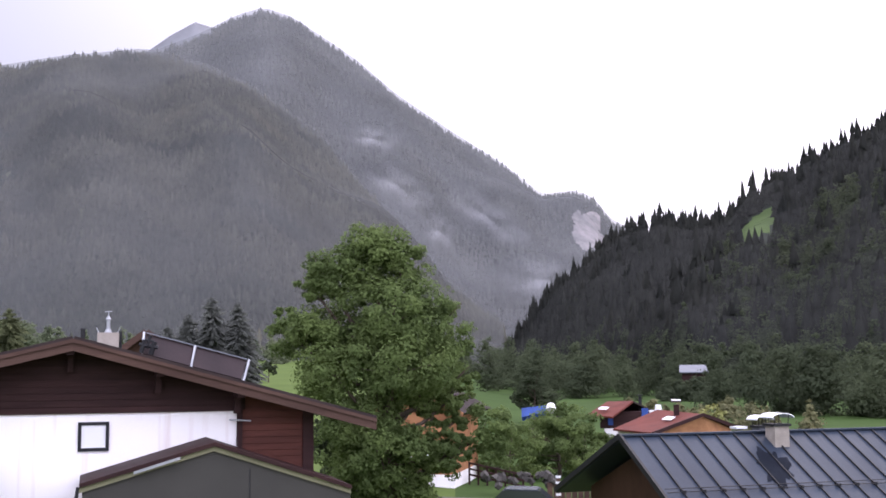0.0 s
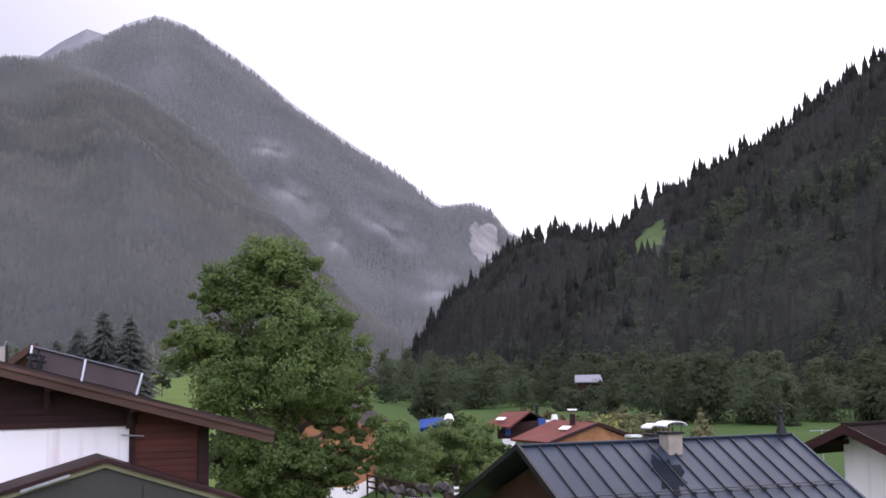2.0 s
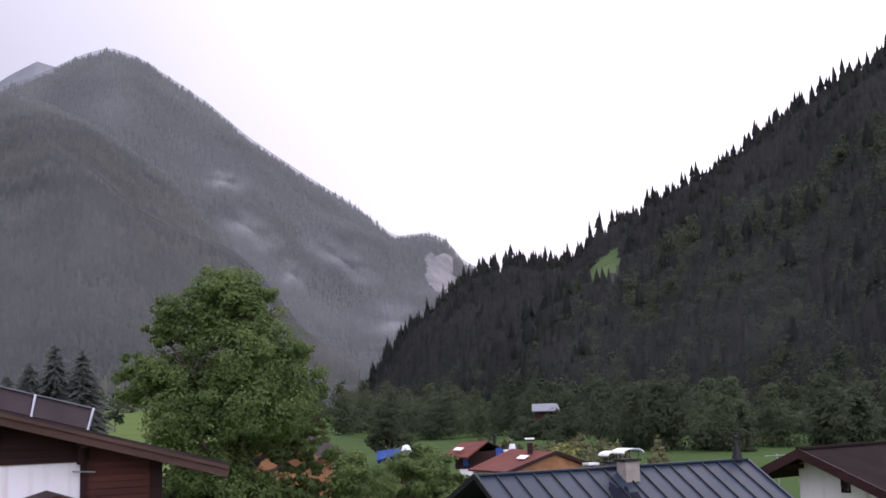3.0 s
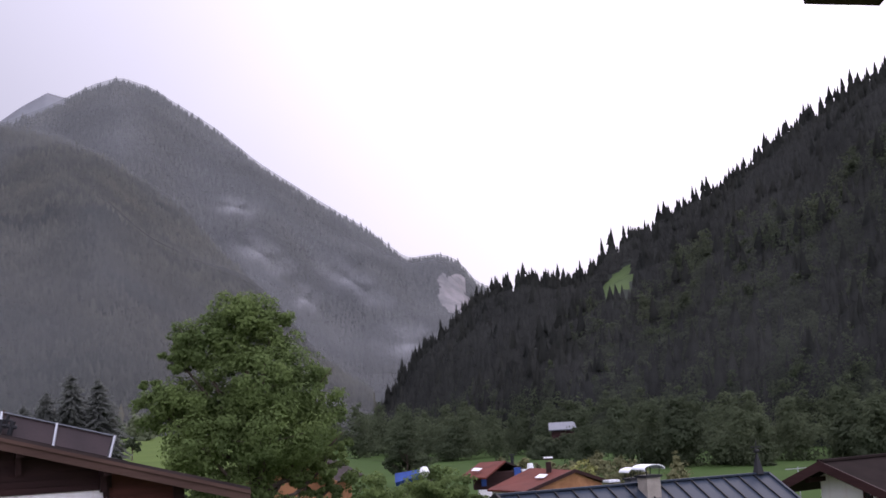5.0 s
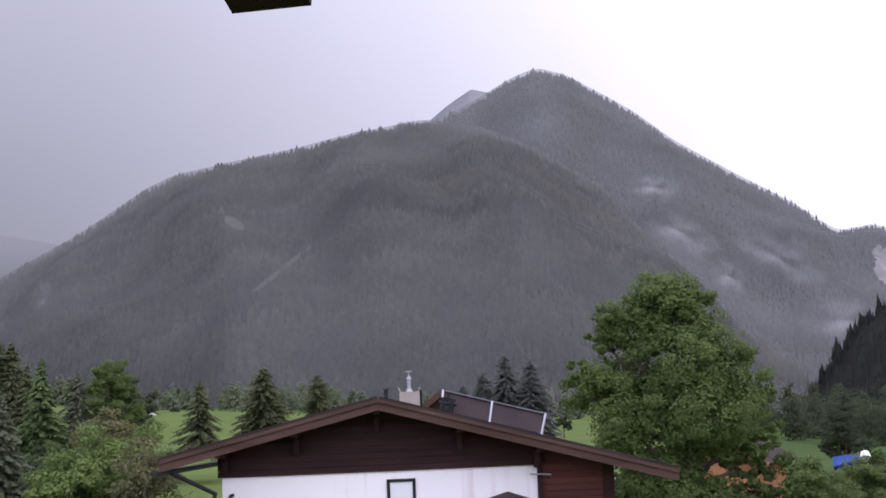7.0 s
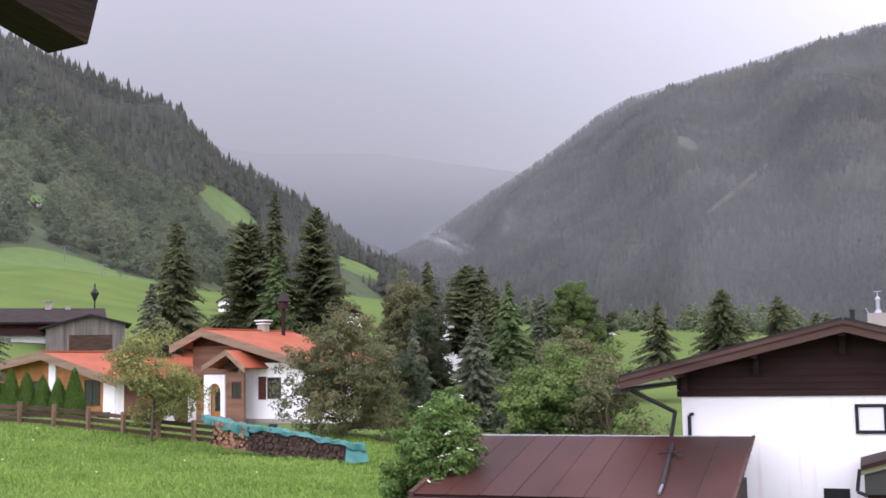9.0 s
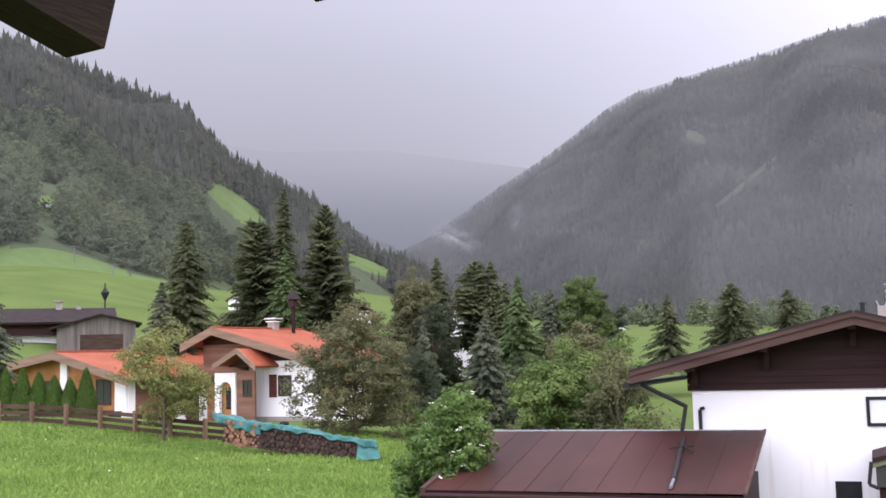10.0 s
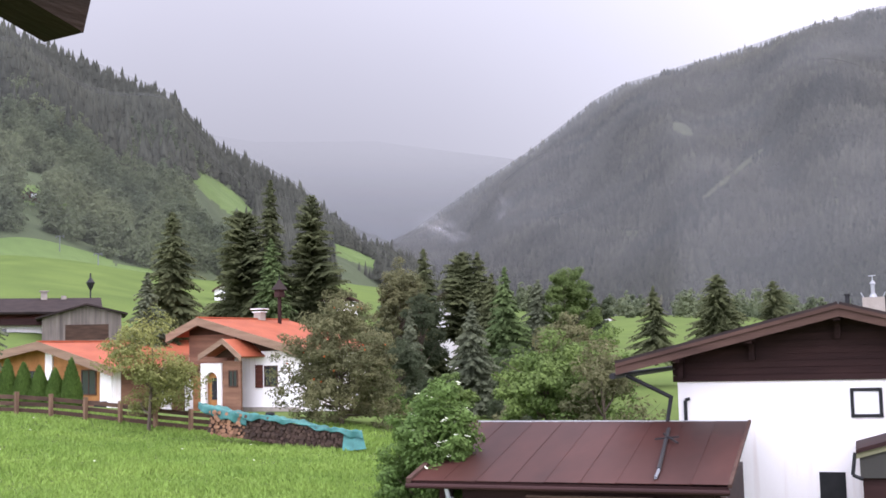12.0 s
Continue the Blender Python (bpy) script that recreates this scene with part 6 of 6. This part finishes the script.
leafy_wood("valley_trees", foot_spots(210, -36, -3, 0, 0, 10, 17, 3, right_hill, 0.0, 0.2) + foot_spots(26, -13.8, -10.8, 210, 226, 4.6, 5.7, 13) + foot_spots(38, -36, -13, 150, 195, 7.5, 12, 14), 1700, 0.25, LEAF_FOOT, "broadleaf trees along the foot of the forest", 3)
leafy_wood("river_trees", foot_spots(95, -13, 4.5, 235, 330, 9, 14, 4), 1400, 0.28, LEAF_FOOT, "broadleaf trees along the river", 4)
leafy_wood("meadow_edge_trees", foot_spots(90, 8, 36, 380, 470, 6, 12, 5), 300, 0.6, LEAF_HILL, "broadleaf trees at the meadow's far edge, haze put into their green", 5)
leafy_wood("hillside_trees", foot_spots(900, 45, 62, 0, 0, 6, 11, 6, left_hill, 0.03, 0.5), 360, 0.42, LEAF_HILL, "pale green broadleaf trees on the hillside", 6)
leafy_wood("village_bushes", foot_spots(26, -18, -8.5, 95, 150, 2.6, 4.2, 15), 600, 0.19, LEAF_ROWAN, "yellowish bushes behind the village houses", 15)
leafy_wood("slope_trees", foot_spots(190, -34, -13, 0, 0, 14, 21, 8, right_hill, 0.1, 0.5), 1500, 0.33, LEAF_SLOPE, "scattered broadleaf trees in the dark forest", 8)
v, f = firs(np.array([q[:3] for q in foot_spots(90, 34.5, 41, 560, 640, 6, 9, 9)]), np.random.default_rng(1).uniform(13, 22, 90), 0.15, np.random.default_rng(2))
tagged(new("spur_forest", mesh_np("spur_forest", v, f, FIR_LEFT)), "row of spruces across the valley mouth", "forest", kind="stuff")

# ---- the balcony's own house: rafter tails overhead ----
NX, NY = heading(4.73), heading(-85.27)          # out from the eave, and along it to the right
def eave(along, out, z):
    p = NX * out + NY * along
    return Vector((p.x, p.y, EYE + z))


home = thing("balcony_eaves", pose(0, 0, 0), "dark timber eaves with squared rafter tails over the balcony", "eaves")
GAP, TAIL, LOW = 0.746, 1.692, 0.600
for i in range(-3, 5):
    s = 0.1515 - GAP * i
    low = LOW + 0.0126 * i
    a, b = eave(s, TAIL, low), eave(s, -1.2, low + 0.75)
    up = Vector((0, 0, 0.09))
    part("rafter", Shape().beam(a + up, b + up, 0.132, 0.18), RAFTER, home, "squared dark rafter tail")
q = [eave(s, o, z) for s, o, z in ((-4.5, 1.05, LOW + 0.36), (4.5, 1.05, LOW + 0.36), (4.5, -1.2, LOW + 0.97), (-4.5, -1.2, LOW + 0.97))]
part("soffit", Shape().slab(q[0], q[1], q[2], q[3], 0.03), SOFFIT, home, "olive soffit boards")
q = [v + Vector((0, 0, 0.05)) for v in q]
part("roof", Shape().slab(q[0], q[1], q[2], q[3], -0.1), ROOF_DARK, home)
w = [eave(s, -1.25, -6.5) for s in (-5, 5)]
part("house_wall", Shape().beam((w[0] + w[1]) / 2 + Vector((-5 * NY.x, -5 * NY.y, 4.1)), (w[0] + w[1]) / 2 + Vector((5 * NY.x, 5 * NY.y, 4.1)), 0.3, 8.0), PLASTER, home, "white house wall")

# ---- garden fence along the meadow ----
fence = thing("garden_fence", pose(0, 0, 0), "weathered brown plank fence along the meadow", "fence")
f0, f1 = Vector((-42.6, 23.2, 0)), Vector((-32.0, 29.3, 0))
NF = 9
spot = lambda t: (lambda p: Vector((p.x, p.y, land_at(p.x, p.y))))(f0.lerp(f1, t))
for i in range(NF + 1):
    p = spot(i / NF)
    part("post", Shape().beam(p + Vector((0, 0, -0.3)), p + Vector((0, 0, 0.84)), 0.13, 0.13), POST_WOOD, fence, "squared fence post")
back = Vector((f1.y - f0.y, f0.x - f1.x, 0)).normalized() * -0.09
for i in range(NF):
    for k, z in enumerate((0.16, 0.4, 0.64)):
        a, b = spot(i / NF) + back + Vector((0, 0, z)), spot((i + 1) / NF) + back + Vector((0, 0, z + random.uniform(-0.02, 0.02)))
        part("plank", Shape().beam(a, b, 0.035, 0.15), FENCE_WOOD, fence)

# thuja hedge behind the fence
def thuja(p, h, r, seed):
    """A clipped cone of dense upright scale sprays."""
    g = np.random.default_rng(seed)
    t = thing("thuja_bush", pose(p.x, p.y, p.z), "clipped conical green thuja bush", "bush", "thuja hedge")
    part("trunk", Shape().tube((0, 0, -0.2), (0, 0, h * 0.8), 0.05, 0.02, n=6), BARK, t)
    n = 7000
    q, a = 1 - np.sqrt(g.uniform(0, 1, n)), g.uniform(0, 6.283, n)
    k = r * np.clip((1 - q ** 1.5), 0, 1) ** 0.85 * (0.9 + 0.1 * np.clip(q / 0.12, 0, 1)) * g.uniform(0.72, 1.05, n) * (1 + 0.06 * np.sin(3 * a + seed + 7 * q))
    c = np.stack([np.cos(a) * k, np.sin(a) * k, 0.04 + h * q], -1)
    out = np.stack([np.cos(a), np.sin(a), np.full(n, 0.3)], -1)
    side = np.stack([-np.sin(a), np.cos(a), np.zeros(n)], -1) * g.uniform(0.02, 0.045, (n, 1)) + g.standard_normal((n, 3)) * 0.012
    tip = c + out * 0.03 + np.stack([g.normal(0, 0.02, n), g.normal(0, 0.02, n), g.uniform(0.08, 0.17, n)], -1)
    part("crown", mesh_np("crown", np.stack([c - side, c + side, tip], 1).reshape(-1, 3), np.arange(3 * n).reshape(-1, 3), NEEDLE_THUJA), NEEDLE_THUJA, t)


for i, (az, h) in enumerate(((57.55, 1.75), (56.85, 1.6), (56.15, 1.5), (55.45, 1.45), (54.72, 1.95), (58.3, 1.8))):
    q = heading(az) * (50.2 - 0.35 * i if i < 5 else 50.6)
    thuja(Vector((q.x, q.y, land_at(q.x, q.y))), h, 0.44, 300 + i)

# ---- woodpile under a torn tarpaulin ----
pile = thing("woodpile", place(45, 40, 0), "long stack of split firewood under a torn green tarpaulin", "woodpile")
g = np.random.default_rng(5)
ys = lambda x: -0.3 - 0.32 * x
zt = lambda x: -2.20 - 0.19 * x
zg = lambda x: -3.0 - 0.15 * x
part("log_core", Shape().slab((-2.3, ys(-2.3) + 0.06, zt(-2.3) - 0.1), (2.5, ys(2.5) + 0.06, zt(2.5) - 0.1), (2.5, ys(2.5) + 0.7, zt(2.5) - 0.1), (-2.3, ys(-2.3) + 0.7, zt(-2.3) - 0.1), 0.75), LOG_DARK, pile, "dark heart of the stack")
for c in range(36):
    x = -2.3 + 0.13 * c
    for r in range(8):
        z = zg(x) + 0.03 + 0.122 * r
        if z < zt(x) - 0.05:
            dark = x > -1.15
            part("log", Shape().tube((x + 0.065 * (r % 2) + g.uniform(-0.04, 0.04), ys(x) - g.uniform(0, 0.16), z + g.uniform(-0.03, 0.03)), (x, ys(x) + 0.5, z), 0.075 * g.uniform(0.6, 1.15), n=6), LOG_DARK if dark else LOG_END, pile)
def drape(name, x0, x1, over_l, hang, seed, label):
    """A crumpled sheet over the stack's top."""
    g = np.random.default_rng(seed)
    nu, nv = 46, 14
    V = np.zeros((nu, nv, 3))
    for i in range(nu):
        x = x0 + (x1 - x0) * i / (nu - 1)
        hg = max(0.02, hang + 0.09 * math.sin(x * 2.1 + seed) + 0.05 * math.sin(x * 5.3 + 1) + 0.03 * math.sin(x * 11.7))
        for j in range(nv):
            t = j / (nv - 1)
            if t < 0.5:
                y, z = ys(x) + 0.6 - 1.4 * t, zt(x) + 0.03 + 0.05 * math.sin(x * 2.3 + t * 5) + 0.03 * math.sin(x * 9 + 7 * t) + 0.02 * math.sin(x * 17 - 9 * t)
            else:
                y, z = ys(x) - 0.1 - 0.10 * (t - 0.5) - 0.045 * math.sin(x * 8 + 3 * t) - 0.03 * math.sin(x * 19), zt(x) + 0.02 + 0.05 * math.sin(x * 2.3 + 2.5) - hg * (t - 0.5) * 2 
            V[i, j] = (x, y, z)
    me = mesh_np(name, V.reshape(-1, 3), sheet(nu, nv), TARP, True)
    ob = part(name, me, TARP, pile, label)
    ob.modifiers.new("thickness", "SOLIDIFY").thickness = 0.012
drape("tarpaulin", -1.5, 2.75, 0, 0.12, 3, "torn green tarpaulin")
drape("tarpaulin", -2.75, -1.1, 0, 0.3, 4, "torn green tarpaulin")
part("tarpaulin_end", Shape().slab((2.05, ys(2.2) - 0.35, zg(2.2) + 0.05), (2.85, ys(2.7) - 0.3, zg(2.7) + 0.2), (2.75, ys(2.6), zt(2.6)), (2.15, ys(2.2), zt(2.2) - 0.02), 0.02), TARP, pile, "hanging end of the tarpaulin")
part("tyre", Shape().tube((-0.3, ys(-0.3) + 0.1, zt(-0.3) + 0.08), (-0.3, ys(-0.3) + 0.12, zt(-0.3) + 0.16), 0.16, n=10), BLACK_METAL, pile, "dark weight on the tarpaulin")

# ---- village street below the maple: fence, parked car, posts ----
street = tagged(new("road", Shape().slab((-3, 52, land_at(0, 52) + 0.06), (14, 50, land_at(14, 50) + 0.06), (14, 54, land_at(14, 54) + 0.06), (-3, 56, land_at(0, 56) + 0.06), 0.05).mesh("road", ASPHALT)), "wet grey asphalt village street", "road", kind="structure")
sf = thing("pasture_fence", pose(0, 0, 0), "dark wooden rail fence beside the street", "fence")
p0, p1 = Vector((1.3, 62, EYE - 5.9)), Vector((4.6, 61.5, EYE - 6.6))
for i in range(8):
    p = p0.lerp(p1, i / 7)
    part("post", Shape().beam(p + Vector((0, 0, -0.2)), p + Vector((0, 0, 1.0)), 0.1, 0.1), BROWN_WOOD, sf)
for z in (0.35, 0.65, 0.95):
    part("rail", Shape().beam(p0 + Vector((0, -0.08, z)), p1 + Vector((0, -0.08, z)), 0.05, 0.1), BROWN_WOOD, sf)
bf = thing("board_fence", pose(0, 0, 0), "brown board fence in front of the village garden", "fence")
for i in range(20):
    x = 5.0 + 0.3 * i
    part("board", Shape().box(x, x + 0.26, 57, 57.04, EYE - 6.9, EYE - 5.55 - 0.03 * i), FENCE_WOOD, bf)
post = thing("road_post", pose(5.1, 52.5, land_at(5.1, 52.5)), "white and brown banded road post", "post")
part("shaft", Shape().beam((0, 0, 0), (0, 0, 1.5), 0.16, 0.16), FENCE_WOOD, post)
for i in range(4):
    part("band", Shape().box(-0.11, 0.11, -0.11, 0.11, 0.62 + 0.26 * i, 0.72 + 0.26 * i), WHITE_FRAME, post, "white band")
car = thing("parked_car", pose(3.5, 47.0, land_at(3.5, 47.0), 0, 0, -8), "dark parked car beside the street", "car")
part("body", Shape().prism([(-2.1, 0.25), (2.1, 0.25), (2.15, 0.75), (1.3, 0.88), (-1.9, 0.92), (-2.1, 0.7)], -0.85, 0.85), CAR_PAINT, car)
part("cabin", Shape().prism([(-1.7, 0.93), (0.95, 0.90), (0.35, 1.42), (-1.1, 1.45)], -0.74, 0.74), PANE, car, "dark glass cabin")
part("car_roof", Shape().prism([(-1.05, 1.455), (0.3, 1.425), (0.25, 1.47), (-1.0, 1.5)], -0.7, 0.7), CAR_PAINT, car)
for x in (-1.35, 1.35):
    for y in (-0.8, 0.8):
        wh = part("wheel", Shape().tube((x, y - 0.1, 0.31), (x, y + 0.1, 0.31), 0.31, n=14), BLACK_METAL, car, "black tyre")
        part("rim", Shape().tube((x, y - 0.108, 0.31), (x, y + 0.108, 0.31), 0.18, n=10), SILVER, wh)
heap = thing("stone_heap", pose(3.4, 57.5, land_at(3.4, 57.5)), "heap of dark stones beside the street", "stones")
for i in range(26):
    c = Vector((g.uniform(-1.8, 2.6), g.uniform(-0.5, 0.5), g.uniform(0.4, 1.0)))
    part("stone", Shape().tube(c, c + Vector((g.uniform(-0.2, 0.2), g.uniform(-0.1, 0.1), g.uniform(0.12, 0.25))), g.uniform(0.16, 0.3), g.uniform(0.1, 0.2), n=6), DARK_STONE, heap)

# ---- bell turret, lamp, lift masts on the slope ----
tw = thing("bell_turret", pose(-49.4, 49.6, EYE + 1.1), "small dark wooden bell turret on a post", "turret")
part("post", Shape().beam((0, 0, -4), (0, 0, 2.9), 0.16, 0.16), BROWN_WOOD, tw)
part("house", Shape().box(-0.22, 0.22, -0.22, 0.22, 2.4, 2.85), BROWN_WOOD, tw)
part("roof", Shape().tube((0, 0, 2.85), (0, 0, 3.45), 0.5, 0.04, n=4), ROOF_DARK, tw)
part("spike", Shape().tube((0, 0, 3.4), (0, 0, 3.8), 0.03, 0.01, n=5), BLACK_METAL, tw)
lamp = thing("weather_vane", pose(-113.0, 82.6, EYE + 5.6), "dark ornamental weather vane on a pole", "pole")
part("pole", Shape().tube((0, 0, -2), (0, 0, 4.6), 0.09, n=6), BLACK_METAL, lamp)
part("ornament", Shape().tube((0, 0, 2.6), (0, 0, 3.5), 0.12, 0.5, n=6).tube((0, 0, 3.5), (0, 0, 4.1), 0.5, 0.1, n=6), BLACK_METAL, lamp)
for x, y, z, hh in ((-197.7, 146.4, 20.0, 2.0), (-215.2, 149.4, 25.3, 2.0)):
    mast = thing("lift_mast", pose(x, y, EYE + z, 0, 0, 50), "grey ski lift mast on the pasture", "mast", "ski lift masts")
    part("mast_pole", Shape().tube((0, 0, -2), (0, 0, hh), 0.1, n=6), TIN, mast)
    part("cross_arm", Shape().beam((-0.8, 0, hh), (0.8, 0, hh), 0.1, 0.12), TIN, mast)
    part("sheave", Shape().box(-0.9, -0.7, -0.1, 0.1, hh - 0.35, hh - 0.08), TIN, mast)
    part("sheave", Shape().box(0.7, 0.9, -0.1, 0.1, hh - 0.35, hh - 0.08), TIN, mast)

# bin and flower tub by the bungalow
bn = thing("waste_bin", place(53.4, 58.5, -3.1), "dark wheeled waste bin by the bungalow", "bin")
part("body", Shape().add([(-0.25, -0.25, 0), (0.25, -0.25, 0), (0.25, 0.25, 0), (-0.25, 0.25, 0), (-0.3, -0.3, 1.0), (0.3, -0.3, 1.0), (0.3, 0.3, 1.0), (-0.3, 0.3, 1.0)],
                         [(3, 2, 1, 0), (4, 5, 6, 7), (0, 1, 5, 4), (1, 2, 6, 5), (2, 3, 7, 6), (3, 0, 4, 7)]), BLACK_METAL, bn)
part("lid", Shape().box(-0.33, 0.33, -0.34, 0.32, 1.004, 1.07), BLACK_METAL, bn)

# ---- grass blades of the near meadow ----
g = np.random.default_rng(21)
n = 90000
az, d = g.uniform(37, 61, n), 24 + 24 * g.uniform(0, 1, n) ** 1.3
p = polar(az, d, land(az, d))
p[:, 2] += lumps(p[:, 0], p[:, 1], 9.0, 3) * 0.10 - 0.01
tuft = 0.5 + 0.5 * lumps(p[:, 0], p[:, 1], 3.0, 8)
h = (0.05 + 0.13 * np.clip(tuft, 0, 1.3)) * g.uniform(0.5, 1.4, n)
a = g.uniform(0, 6.283, n)
side = np.stack([np.cos(a), np.sin(a), np.zeros(n)], -1) * g.uniform(0.02, 0.05, (n, 1))
tip = p + np.stack([g.normal(0, 0.05, n), g.normal(0, 0.05, n), h], -1)
tagged(new("grass", mesh_np("grass", np.stack([p - side, p + side, tip], 1).reshape(-1, 3), np.arange(3 * n).reshape(-1, 3), BLADES)), "uneven wet blades of meadow grass", "grass", kind="stuff")
k = g.choice(n, 16)
fl = Shape()
for c in tip[k]:
    fl.tube(c, c + Vector((0, 0, 0.02)), 0.035, 0.03, n=5)
tagged(new("meadow_flowers", fl.mesh("meadow_flowers", BLOSSOM)), "scattered white meadow flowers", "flowers", kind="stuff")

# ---- shreds of mist along the mountainsides ----
def mist(az, el, dist, wide, high, roll=0.0):
    """A thin veil, bent along the slope; wide and high in degrees."""
    nu, nv = 14, 10
    u, v = np.meshgrid(np.linspace(-1, 1, nu), np.linspace(-1, 1, nv), indexing="ij")
    me = mesh_np("mist", np.stack([u, 0.25 * v + 0.12 * np.sin(u * 3), v], -1).reshape(-1, 3), sheet(nu, nv), MIST, True)
    ob = new("mist", me)
    k = dist * math.pi / 180
    ob.matrix_basis = place(az, dist, math.tan(radians(el)) * dist) @ pose(0, 0, 0, 0, roll, 0) @ Matrix.Diagonal((wide * k, 60, high * k, 1))
    return tagged(ob, "thin shred of pale mist on the mountainside", "mist", kind="stuff")


mist(3.5, 11.5, 850, 1.5, 1.0)
mist(2.3, 9.2, 800, 2.2, 1.3, 25)
mist(0.2, 6.9, 650, 0.9, 1.3)
mist(-2.2, 7.6, 760, 2.6, 1.2, 30)
mist(36.7, 6.2, 850, 1.6, 0.8, 20)
mist(33.5, 6.9, 850, 0.6, 1.4)
mist(31.9, 6.5, 850, 0.6, 1.2)
mist(-5.0, 4.4, 900, 2.4, 1.5)
